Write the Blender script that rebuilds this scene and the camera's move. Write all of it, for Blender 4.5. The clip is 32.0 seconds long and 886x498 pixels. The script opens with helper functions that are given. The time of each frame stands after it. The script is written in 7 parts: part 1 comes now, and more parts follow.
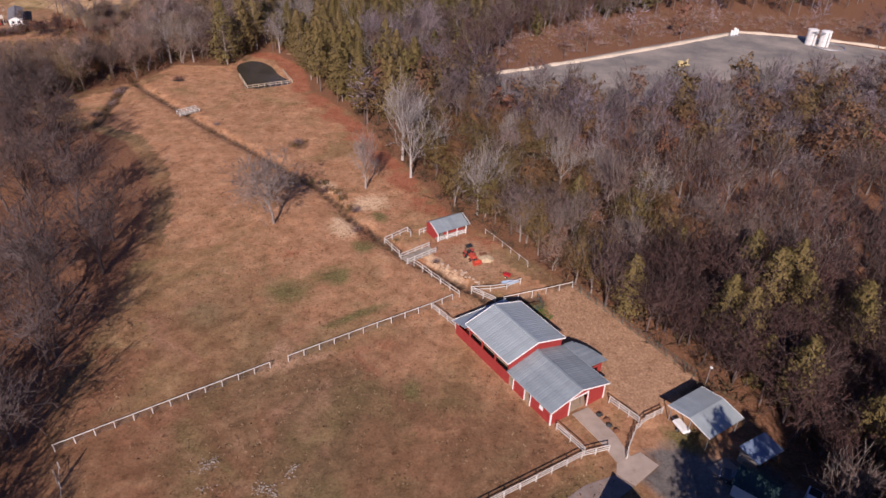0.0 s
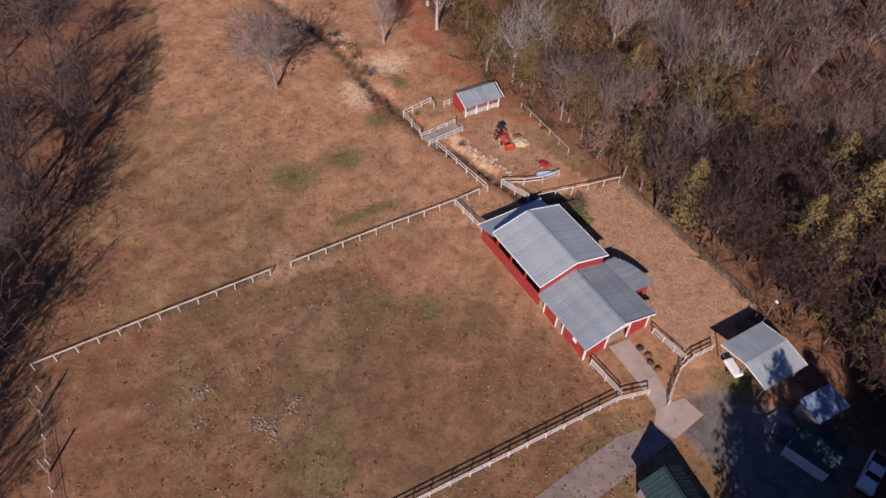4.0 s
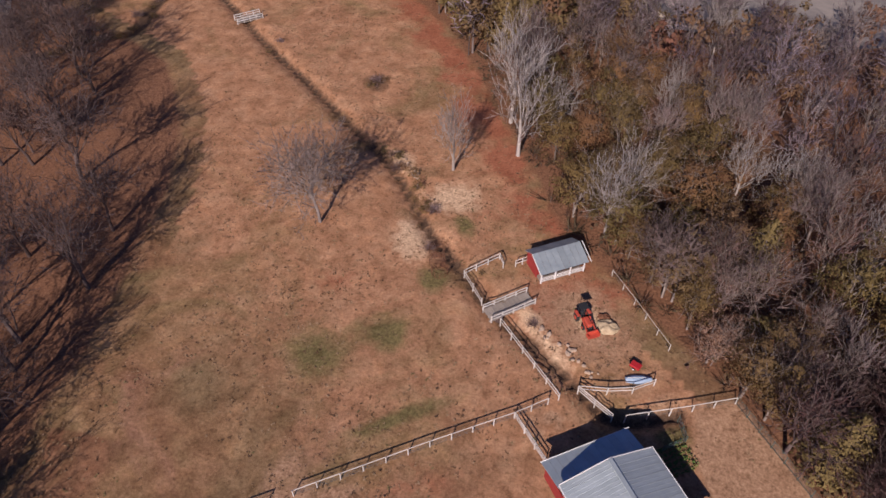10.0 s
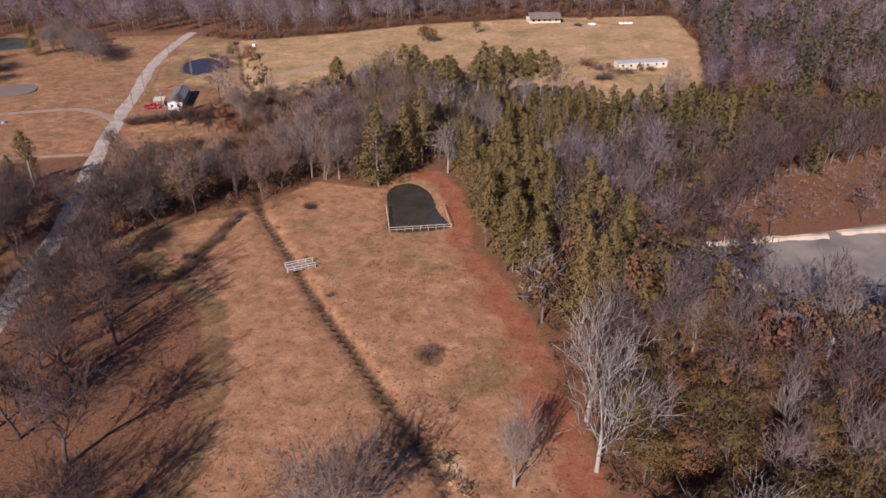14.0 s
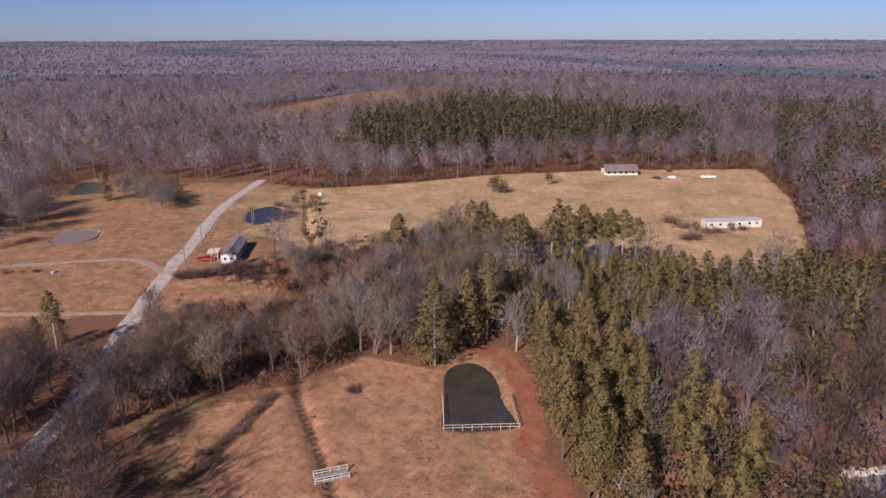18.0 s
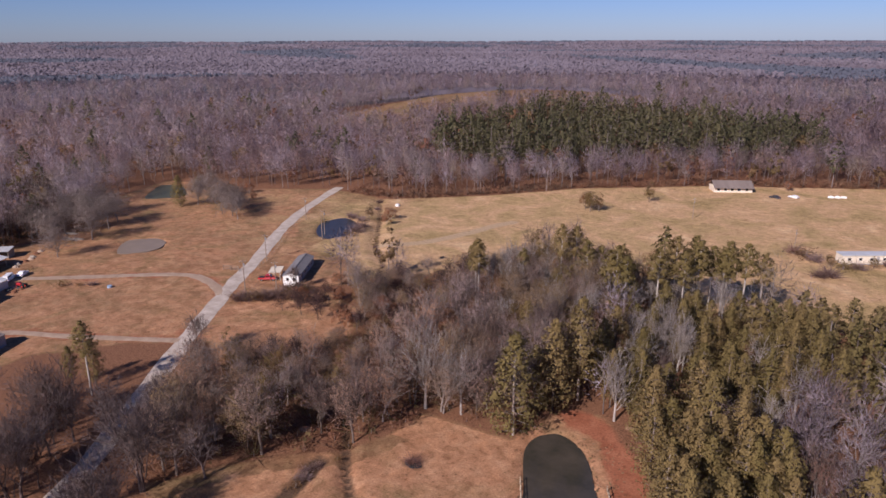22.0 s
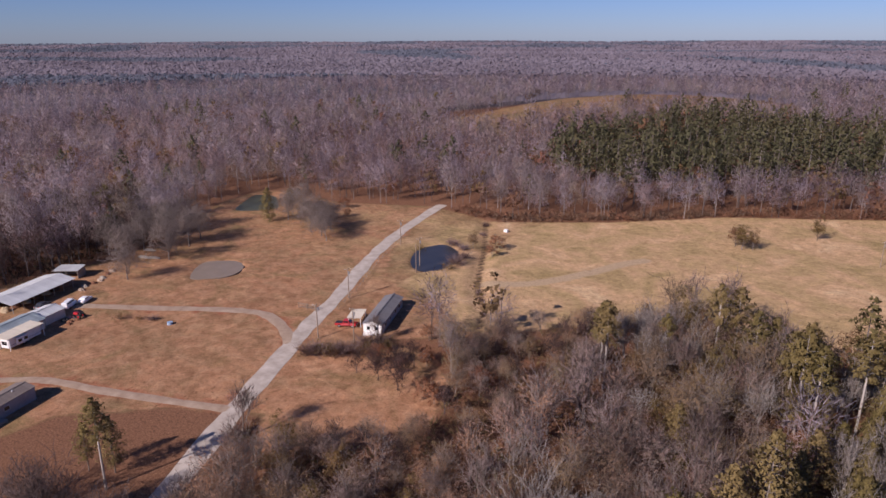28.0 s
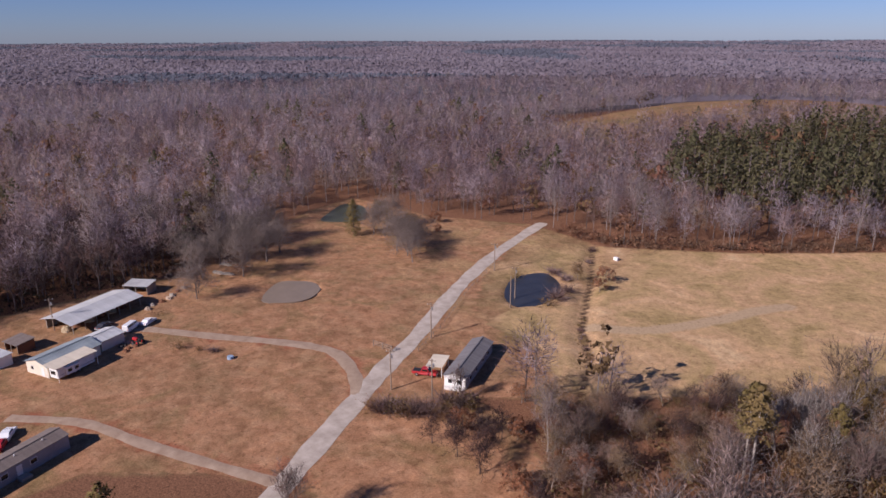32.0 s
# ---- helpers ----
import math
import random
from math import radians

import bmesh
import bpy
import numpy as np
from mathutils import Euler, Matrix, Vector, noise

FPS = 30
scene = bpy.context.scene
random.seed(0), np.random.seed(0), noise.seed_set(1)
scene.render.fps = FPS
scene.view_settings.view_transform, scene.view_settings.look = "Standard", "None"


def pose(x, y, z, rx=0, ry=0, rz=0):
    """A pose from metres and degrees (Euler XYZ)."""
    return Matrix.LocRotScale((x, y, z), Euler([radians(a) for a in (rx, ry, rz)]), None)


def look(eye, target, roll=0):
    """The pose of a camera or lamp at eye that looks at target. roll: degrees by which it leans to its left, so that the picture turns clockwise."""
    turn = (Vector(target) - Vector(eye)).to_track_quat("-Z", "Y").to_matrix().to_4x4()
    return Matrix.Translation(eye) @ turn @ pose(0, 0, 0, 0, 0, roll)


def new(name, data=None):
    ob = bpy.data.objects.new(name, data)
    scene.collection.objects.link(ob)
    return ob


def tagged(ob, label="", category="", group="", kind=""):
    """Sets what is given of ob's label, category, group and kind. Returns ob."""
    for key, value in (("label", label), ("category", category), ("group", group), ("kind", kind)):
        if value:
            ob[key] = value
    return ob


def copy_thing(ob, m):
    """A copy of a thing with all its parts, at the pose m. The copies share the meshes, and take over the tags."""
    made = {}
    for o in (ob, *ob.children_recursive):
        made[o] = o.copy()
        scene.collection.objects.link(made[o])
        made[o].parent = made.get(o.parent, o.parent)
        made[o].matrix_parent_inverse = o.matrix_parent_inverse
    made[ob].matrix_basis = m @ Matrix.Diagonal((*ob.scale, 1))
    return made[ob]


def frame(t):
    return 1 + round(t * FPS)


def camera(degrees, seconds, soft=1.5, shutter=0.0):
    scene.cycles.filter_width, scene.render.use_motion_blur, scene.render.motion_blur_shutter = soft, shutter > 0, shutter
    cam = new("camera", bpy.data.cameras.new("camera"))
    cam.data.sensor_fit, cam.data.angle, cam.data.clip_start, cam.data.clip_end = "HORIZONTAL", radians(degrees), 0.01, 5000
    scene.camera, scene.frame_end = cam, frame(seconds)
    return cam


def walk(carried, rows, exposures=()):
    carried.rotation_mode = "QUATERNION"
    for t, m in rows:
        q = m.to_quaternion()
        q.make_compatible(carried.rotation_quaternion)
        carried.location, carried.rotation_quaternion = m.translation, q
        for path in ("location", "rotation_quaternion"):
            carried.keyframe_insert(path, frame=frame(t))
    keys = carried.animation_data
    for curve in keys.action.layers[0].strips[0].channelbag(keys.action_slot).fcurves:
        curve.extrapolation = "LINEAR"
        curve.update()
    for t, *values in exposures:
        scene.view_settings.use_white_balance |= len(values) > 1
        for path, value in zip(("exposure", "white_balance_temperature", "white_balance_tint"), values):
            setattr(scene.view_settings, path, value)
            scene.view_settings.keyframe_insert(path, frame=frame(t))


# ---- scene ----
cam = camera(66.12, 32.0, 1.6)
# seconds, x, y, z, tilt, lean, turn
PATH = [
    (0, -0.00, -0.00, 72.00, 57.22, -1.39, -0.70),
    (1, -0.12, 4.80, 71.94, 53.50, -1.52, -0.24),
    (2, -0.20, 9.62, 71.84, 49.66, -1.63, 0.36),
    (3, -0.25, 14.63, 71.69, 45.82, -1.70, 1.24),
    (4, -0.20, 19.63, 71.55, 41.91, -1.67, 2.16),
    (4.5, -0.11, 22.05, 71.50, 40.01, -1.61, 2.59),
    (6.5, 1.16, 32.14, 70.65, 35.74, -0.76, 5.10),
    (7, 1.27, 34.56, 70.34, 35.85, -0.64, 5.79),
    (8, 1.32, 39.31, 69.82, 36.81, -0.44, 7.14),
    (9, 1.02, 44.71, 69.82, 40.65, -0.30, 8.58),
    (10, 0.19, 50.29, 70.02, 44.71, -0.20, 10.58),
    (11, -0.89, 56.07, 70.14, 48.76, -0.14, 12.41),
    (12, -2.07, 61.95, 69.91, 52.99, -0.10, 13.96),
    (13, -3.38, 67.94, 69.61, 57.06, -0.12, 15.24),
    (14, -5.03, 74.05, 69.40, 61.28, -0.17, 16.69),
    (15, -7.02, 80.18, 69.26, 65.43, -0.19, 18.32),
    (15.5, -8.04, 83.27, 69.26, 67.47, -0.19, 19.07),
    (17.5, -11.77, 95.64, 69.12, 72.62, 0.14, 21.73),
    (18, -12.89, 98.73, 69.07, 72.60, 0.15, 22.60),
    (19, -15.34, 104.96, 69.01, 72.61, 0.15, 24.52),
    (20, -17.93, 111.05, 68.86, 72.64, 0.15, 26.36),
    (21, -20.69, 117.17, 68.81, 72.64, 0.15, 28.13),
    (22, -23.58, 123.17, 68.83, 72.66, 0.17, 29.98),
    (23, -26.69, 128.98, 68.80, 72.66, 0.19, 31.81),
    (24, -30.04, 134.66, 68.74, 72.68, 0.21, 33.58),
    (25, -33.61, 140.28, 68.73, 72.69, 0.23, 35.31),
    (25.5, -35.43, 143.11, 68.73, 72.70, 0.23, 36.09),
    (27.5, -43.53, 153.89, 68.68, 72.67, 0.22, 38.74),
    (28, -45.63, 156.59, 68.67, 72.69, 0.21, 39.48),
    (29, -50.15, 161.93, 68.64, 72.69, 0.21, 41.75),
    (30, -54.82, 167.39, 68.66, 72.67, 0.21, 43.93),
    (31, -59.49, 172.58, 68.72, 72.67, 0.23, 46.01),
    (32, -64.19, 177.49, 68.64, 72.68, 0.26, 47.96),
]
walk(cam, [(r[0], pose(*r[1:])) for r in PATH], [(0.0, 0.36, 6300, 25), (4.0, 0.27, 6300, 25), (7.0, 0.2, 6300, 25), (11.0, 0.18, 6300, 25), (15.0, 0.30, 6300, 25), (18.0, 0.29, 6080, 25), (25.0, 0.28, 6080, 25), (32.0, 0.23, 6060, 25)])

# ---------------------------------------------------------------- light
SUN_EL = 28.0
world = bpy.data.worlds.new("sky")
scene.world = world
world.use_nodes = True
wn = world.node_tree
sky = wn.nodes.new("ShaderNodeTexSky")
sky.sky_type = "NISHITA"
sky.sun_disc = False
sky.sun_elevation = radians(SUN_EL)
sky.sun_rotation = radians(187.0)
sky.air_density, sky.dust_density, sky.ozone_density = 0.9, 0.1, 5.0
wn.nodes["Background"].inputs[1].default_value = 0.075
cast = wn.nodes.new("ShaderNodeMix")
cast.data_type, cast.blend_type = "RGBA", "MULTIPLY"
cast.inputs[0].default_value = 1.0
cast.inputs[7].default_value = (0.54, 0.62, 0.86, 1)
wn.links.new(sky.outputs[0], cast.inputs[6])
wn.links.new(cast.outputs[2], wn.nodes["Background"].inputs[0])
sun = new("sun", bpy.data.lights.new("sun", "SUN"))
sun.data.energy, sun.data.angle, sun.data.color = 5.0, radians(0.6), (1.0, 0.92, 0.80)
sun.matrix_world = look((-12, -100 * 0.88, 54), (0, 0, 0))

# ---------------------------------------------------------------- small tools
rng = np.random.default_rng(7)


def material(name, colour, rough=0.85, metal=0.0, second=None, scale=1.0, detail=0.5, bump=0.0, bump_scale=20.0, vary=0.0, spec=0.3, coords="Object"):
    """A noisy principled material: two scales of variation between colour and second, a fine bump, and a change from object to object."""
    m = bpy.data.materials.new(name)
    m.use_nodes = True
    t = m.node_tree
    b = t.nodes["Principled BSDF"]
    b.inputs["Roughness"].default_value = rough
    b.inputs["Metallic"].default_value = metal
    b.inputs["Specular IOR Level"].default_value = spec
    tc = t.nodes.new("ShaderNodeTexCoord")
    n1 = t.nodes.new("ShaderNodeTexNoise")
    n1.inputs["Scale"].default_value = scale
    n1.inputs["Detail"].default_value = 6.0
    n1.inputs["Roughness"].default_value = 0.5 + 0.3 * detail
    t.links.new(tc.outputs[coords], n1.inputs["Vector"])
    ramp = t.nodes.new("ShaderNodeValToRGB")
    ramp.color_ramp.elements[0].position, ramp.color_ramp.elements[1].position = 0.3, 0.7
    ramp.color_ramp.elements[0].color = (*colour, 1)
    ramp.color_ramp.elements[1].color = (*(second or tuple(c * 1.25 for c in colour)), 1)
    t.links.new(n1.outputs[0], ramp.inputs[0])
    out = ramp.outputs[0]
    if vary:
        info = t.nodes.new("ShaderNodeObjectInfo")
        hsv = t.nodes.new("ShaderNodeHueSaturation")
        mr = t.nodes.new("ShaderNodeMapRange")
        mr.inputs[3].default_value, mr.inputs[4].default_value = 1 - vary, 1 + vary
        t.links.new(info.outputs["Random"], mr.inputs[0])
        t.links.new(mr.outputs[0], hsv.inputs["Value"])
        t.links.new(out, hsv.inputs["Color"])
        out = hsv.outputs[0]
    t.links.new(out, b.inputs["Base Color"])
    if bump:
        n2 = t.nodes.new("ShaderNodeTexNoise")
        n2.inputs["Scale"].default_value = bump_scale
        n2.inputs["Detail"].default_value = 4.0
        t.links.new(tc.outputs[coords], n2.inputs["Vector"])
        bp = t.nodes.new("ShaderNodeBump")
        bp.inputs["Strength"].default_value = bump
        bp.inputs["Distance"].default_value = 0.05
        t.links.new(n2.outputs[0], bp.inputs["Height"])
        t.links.new(bp.outputs[0], b.inputs["Normal"])
    return m


def tinted(name, stops, rough=0.9, by="object", spread=0.35, through_light=0.0):
    """A plant material: its colour is picked from stops by the tree (object) or by the tint that each tree of a wood carries."""
    m = bpy.data.materials.new(name)
    m.use_nodes = True
    t = m.node_tree
    b = t.nodes["Principled BSDF"]
    b.inputs["Roughness"].default_value = rough
    b.inputs["Specular IOR Level"].default_value = 0.15
    if by == "object":
        src = t.nodes.new("ShaderNodeObjectInfo").outputs["Random"]
    else:
        a = t.nodes.new("ShaderNodeAttribute")
        a.attribute_name = "tint"
        src = a.outputs["Fac"]
    ramp = t.nodes.new("ShaderNodeValToRGB")
    e = ramp.color_ramp.elements
    while len(e) < len(stops):
        e.new(0.5)
    for i, c in enumerate(stops):
        e[i].position = i / (len(stops) - 1)
        e[i].color = (*c, 1)
    t.links.new(src, ramp.inputs[0])
    geo = t.nodes.new("ShaderNodeNewGeometry")
    mr = t.nodes.new("ShaderNodeMapRange")
    mr.inputs[3].default_value, mr.inputs[4].default_value = 1 - spread, 1 + spread
    t.links.new(geo.outputs["Random Per Island"], mr.inputs[0])
    hsv = t.nodes.new("ShaderNodeHueSaturation")
    t.links.new(mr.outputs[0], hsv.inputs["Value"])
    t.links.new(ramp.outputs[0], hsv.inputs["Color"])
    t.links.new(hsv.outputs[0], b.inputs["Base Color"])
    if through_light:
        tr = t.nodes.new("ShaderNodeBsdfTranslucent")
        mx = t.nodes.new("ShaderNodeMixShader")
        mx.inputs[0].default_value = through_light
        t.links.new(hsv.outputs[0], tr.inputs[0])
        t.links.new(b.outputs[0], mx.inputs[1])
        t.links.new(tr.outputs[0], mx.inputs[2])
        t.links.new(mx.outputs[0], t.nodes["Material Output"].inputs[0])
    return m


def part(name, bm, mat, parent=None, label=""):
    """Links a bmesh as one mesh object under a thing or a part."""
    me = bpy.data.meshes.new(name)
    bm.to_mesh(me)
    bm.free()
    me.materials.append(mat)
    ob = new(name, me)
    if parent:
        ob.parent = parent
    if label:
        tagged(ob, label)
    return ob


def share(name, mesh, parent, m):
    """Another object on the same mesh, under parent."""
    ob = new(name, mesh)
    ob.parent = parent
    ob.matrix_basis = m
    return ob


def empty(name, x, y, z=0.0, rz=0.0, **tags):
    ob = new(name)
    ob.matrix_basis = pose(x, y, z, 0, 0, rz)
    return tagged(ob, **tags)


def box(sx, sy, sz, x=0.0, y=0.0, z=0.0, bevel=0.0, bm=None):
    """A box with its middle at x, y and its underside at z."""
    bm = bm or bmesh.new()
    r = bmesh.ops.create_cube(bm, size=1.0, matrix=Matrix.Translation((x, y, z + sz / 2)) @ Matrix.Diagonal((sx, sy, sz, 1)))
    if bevel:
        bmesh.ops.bevel(bm, geom=list({e for v in r["verts"] for e in v.link_edges}), offset=bevel, segments=1, affect="EDGES")
    return bm


def beam(p, q, w, h, bm=None):
    """A square bar from p to q."""
    bm = bm or bmesh.new()
    p, q = Vector(p), Vector(q)
    d = q - p
    up = Vector((0, 0, 1)) if abs(d.normalized().z) < 0.95 else Vector((0, 1, 0))
    s = d.cross(up).normalized() * w / 2
    n = s.cross(d).normalized() * h / 2
    vs = [bm.verts.new(a + b) for a in (p, q) for b in (s + n, s - n, -s - n, -s + n)]
    for f in ((0, 1, 2, 3), (7, 6, 5, 4), (0, 4, 5, 1), (1, 5, 6, 2), (2, 6, 7, 3), (3, 7, 4, 0)):
        bm.faces.new([vs[i] for i in f])
    bmesh.ops.recalc_face_normals(bm, faces=bm.faces)
    return bm


def tube(points, radius, sides=6, bm=None):
    """A round bar along points."""
    bm = bm or bmesh.new()
    rings = []
    for i, p in enumerate(points):
        a, b = Vector(points[max(i - 1, 0)]), Vector(points[min(i + 1, len(points) - 1)])
        d = (b - a).normalized()
        s = d.cross(Vector((0, 0, 1)) if abs(d.z) < 0.9 else Vector((1, 0, 0))).normalized()
        n = s.cross(d)
        r = radius[i] if isinstance(radius, (list, tuple)) else radius
        rings.append([bm.verts.new(Vector(p) + r * (math.cos(k * math.tau / sides) * s + math.sin(k * math.tau / sides) * n)) for k in range(sides)])
    for u, v in zip(rings, rings[1:]):
        for k in range(sides):
            bm.faces.new((u[k], u[(k + 1) % sides], v[(k + 1) % sides], v[k]))
    bm.faces.new(rings[0][::-1])
    bm.faces.new(rings[-1])
    bmesh.ops.recalc_face_normals(bm, faces=bm.faces)
    return bm


def plate(outline, z0, z1, bm=None):
    """A slab with the given outline."""
    bm = bm or bmesh.new()
    lo = [bm.verts.new((x, y, z0)) for x, y in outline]
    hi = [bm.verts.new((x, y, z1)) for x, y in outline]
    n = len(outline)
    bm.faces.new(hi)
    bm.faces.new(lo[::-1])
    for i in range(n):
        bm.faces.new((lo[i], lo[(i + 1) % n], hi[(i + 1) % n], hi[i]))
    bmesh.ops.recalc_face_normals(bm, faces=bm.faces)
    return bm


def arrays(name, verts, tris, mat, tint=None):
    """A large mesh from numpy arrays; tint is one number for each corner point; points of six numbers carry a normal."""
    me = bpy.data.meshes.new(name)
    verts = np.asarray(verts, np.float32)
    n, k = len(verts), len(tris)
    me.vertices.add(n)
    me.vertices.foreach_set("co", verts[:, :3].ravel())
    me.loops.add(3 * k)
    me.loops.foreach_set("vertex_index", np.asarray(tris, np.int32).ravel())
    me.polygons.add(k)
    me.polygons.foreach_set("loop_start", np.arange(0, 3 * k, 3, dtype=np.int32))
    if tint is not None:
        me.attributes.new("tint", "FLOAT", "POINT").data.foreach_set("value", np.asarray(tint, np.float32))
    me.materials.append(mat)
    me.update(calc_edges=True)
    if verts.shape[1] == 6:
        me.attributes.new("custom_normal", "FLOAT_VECTOR", "POINT").data.foreach_set("vector", verts[:, 3:].ravel())
    return me


def inside(poly, x, y):
    """Which of the points x, y lie in the polygon."""
    x, y = np.asarray(x, float), np.asarray(y, float)
    r = np.zeros(x.shape, bool)
    for (ax, ay), (bx, by) in zip(poly, poly[1:] + poly[:1]):
        if ay != by:
            r ^= ((ay > y) != (by > y)) & (x < (bx - ax) * (y - ay) / (by - ay) + ax)
    return r


def away(line, x, y, closed=False):
    """The distance of the points x, y from a line."""
    d = np.full(np.shape(x), 1e9)
    for (ax, ay), (bx, by) in zip(line, line[1:] + (line[:1] if closed else [])):
        ux, uy = bx - ax, by - ay
        s = np.clip(((x - ax) * ux + (y - ay) * uy) / (ux * ux + uy * uy + 1e-9), 0, 1)
        d = np.minimum(d, np.hypot(x - ax - s * ux, y - ay - s * uy))
    return d


def smooth(points, n=6):
    """A curve through points."""
    out = []
    for i in range(len(points) - 1):
        p0, p1, p2, p3 = (Vector(points[min(max(j, 0), len(points) - 1)]) for j in (i - 1, i, i + 1, i + 2))
        for k in range(n):
            t = k / n
            out.append(tuple(0.5 * (2 * p1 + (p2 - p0) * t + (2 * p0 - 5 * p1 + 4 * p2 - p3) * t * t + (3 * p1 - p0 - 3 * p2 + p3) * t ** 3)))
    return out + [tuple(points[-1])]


# ---------------------------------------------------------------- plan
OPEN_SOUTH = [(-30, 10), (-46, 48), (-54, 72), (-53, 92), (-56, 112), (-58, 126), (-64, 142), (-76, 160), (-98, 172), (-112, 180), (-100, 196), (-90, 203), (-86, 212), (-84, 221), (-66, 221), (-62, 236), (-54, 236), (-42, 222),
              (-36, 200), (-22, 182), (-10, 158), (-3, 142), (5, 125), (16, 112), (26, 101), (33, 88), (40, 77), (47, 67), (50, 57), (41, 45), (35, 38), (32, 10)]
OPEN_NORTH = [(-146, 222), (-160, 214), (-175, 198), (-176, 180), (-190, 160), (-230, 150), (-262, 190), (-262, 236), (-264, 254), (-274, 286), (-292, 297), (-304, 318), (-312, 346), (-290, 350), (-265, 350), (-228, 370), (-192, 366),
              (-158, 392), (-125, 428), (-73, 463), (4, 498), (16, 430), (18, 350), (10, 320), (-28, 296), (-60, 306), (-95, 322), (-120, 296), (-138, 274), (-150, 262), (-140, 248), (-128, 250), (-136, 236)]
FAR_OPEN = [(-403, 571), (-326, 525), (-285, 596), (-256, 645), (-178, 678), (-157, 801), (-280, 826), (-371, 727)]
PATCH = [(-147, 224), (-160, 249), (-150, 262), (-139, 262), (-124, 255), (-118, 240), (-126, 225), (-135, 214)]
PAD = [(11, 212), (60, 241), (119, 275), (150, 268), (185, 245), (150, 218), (95, 201), (50, 188), (24, 193)]
BRUSH = [(8, 216), (60, 246), (119, 280), (165, 270), (215, 262), (220, 290), (120, 310), (60, 285), (18, 255)]
POND = [(-54.6, 200.2), (-43.4, 205.2), (-44.2, 208.5), (-48.0, 213.5), (-51.5, 220.5), (-55.0, 225.0), (-59.5, 227.0), (-62.5, 224.5), (-62.8, 219.0), (-58.8, 209.5)]
POND_S = [(-227.6, 257), (-236.6, 267), (-233, 273), (-228.7, 275), (-223, 273), (-219.2, 266), (-222.6, 259)]
POND_N = [(-288, 315), (-298, 325), (-306, 338), (-297, 341), (-285, 334), (-277.8, 326)]
POND_E = [(-184.2, 308.2), (-191.5, 318.7), (-191.7, 326.5), (-188.4, 331.2), (-179.6, 326.9), (-173.7, 318.1), (-173.3, 309.8), (-176.7, 304.8)]
def shore(pts, n=5):
    k = len(pts)
    return [p for i in range(k) for p in smooth([pts[i - 1], pts[i], pts[(i + 1) % k], pts[(i + 2) % k]], n)[n:2 * n]]


POND, POND_S, POND_N, POND_E = shore(POND), shore(POND_S), shore(POND_N), shore(POND_E)
ROAD = smooth([(-28, 10), (-52, 48), (-68, 76), (-86, 106), (-103, 135), (-116, 160), (-125, 178.5), (-147, 214.5), (-154.3, 226.5), (-165.6, 246.2), (-172, 257.2), (-180, 273), (-194, 297), (-201.5, 311), (-212, 334), (-223.5, 366), (-226, 375)])
LOOP = smooth([(-165.5, 246), (-175, 251), (-184.8, 253.4), (-191.8, 251.4), (-200.5, 246), (-211.9, 237.6), (-225, 228.7), (-232, 224)])
DRIVE = smooth([(-152, 220), (-161, 215.7), (-178, 208), (-189.6, 203.6), (-196, 199.5), (-204, 192)])
DITCH = smooth([(-96, 212), (-86.5, 199.5), (-76.5, 189), (-66.5, 178.5), (-56, 167.5), (-47.5, 159.5), (-37, 149), (-24.5, 136.5), (-15, 122), (-10.5, 116.8), (-4.2, 109.2), (1.6, 104.0), (8.3, 98.4), (12.6, 94.7), (20, 97)], 4)
DITCH_W = smooth([(-104, 155), (-98.5, 160), (-95.5, 166), (-88.6, 169.5), (-89.6, 181), (-90.6, 190), (-92, 199)], 4)
CREEK = smooth([(-197, 366), (-179.5, 342), (-167.2, 323), (-157.8, 308.5), (-151.8, 301), (-145, 294), (-138.4, 283), (-131, 272), (-120, 262), (-104, 236), (-96, 212)], 4)
YARD = [(29.0, 61.5), (33.0, 63.6), (38, 61), (46, 60), (48, 54), (40, 48), (33, 46), (32.0, 52.5), (29.0, 56.0), (27.2, 57), (30.8, 59.7)]
FIELD = [(-178, 292), (-196, 312), (-214, 345), (-222, 368), (-192, 370), (-158, 396), (-125, 432), (-73, 467), (4, 502), (22, 430), (22, 350), (10, 316), (-28, 292), (-60, 300), (-95, 318), (-120, 292), (-140, 278), (-158, 290)]


def hill(x, y):
    r = np.hypot(x + 30, y - 100)
    s = np.clip((r - 700) / 4000, 0, 1)
    return 20 * np.exp(-((x + 272) ** 2 + (y - 727) ** 2) / 2 / 110 ** 2) + 21 * s * s * (3 - 2 * s) + np.clip((r - 700) / 800, 0, 1) * 5 * np.sin(x * 0.0031 + 1.3) * np.sin(y * 0.0027 + 0.4)


def ground_height(x, y):
    z = hill(x, y) + 0.25 * np.sin(x * 0.07) * np.sin(y * 0.055) * np.clip((60 - np.abs(x)) / 60, 0, 1) * 0.3
    d = away(DITCH, x, y)
    z = z - 1.1 * np.clip(1 - (d / 1.3) ** 2, 0, 1)
    z = z - 1.0 * np.clip(1 - (away(CREEK, x, y) / 3.0) ** 2, 0, 1)
    z = z - 0.5 * np.clip(1 - (away(DITCH_W, x, y) / 2.0) ** 2, 0, 1)
    for p in (POND, POND_S, POND_N, POND_E):
        e = away(p, x, y, True)
        z = np.where(inside(p, x, y), z - np.minimum(0.25 + 0.6 * e, 1.6), z)
    return z


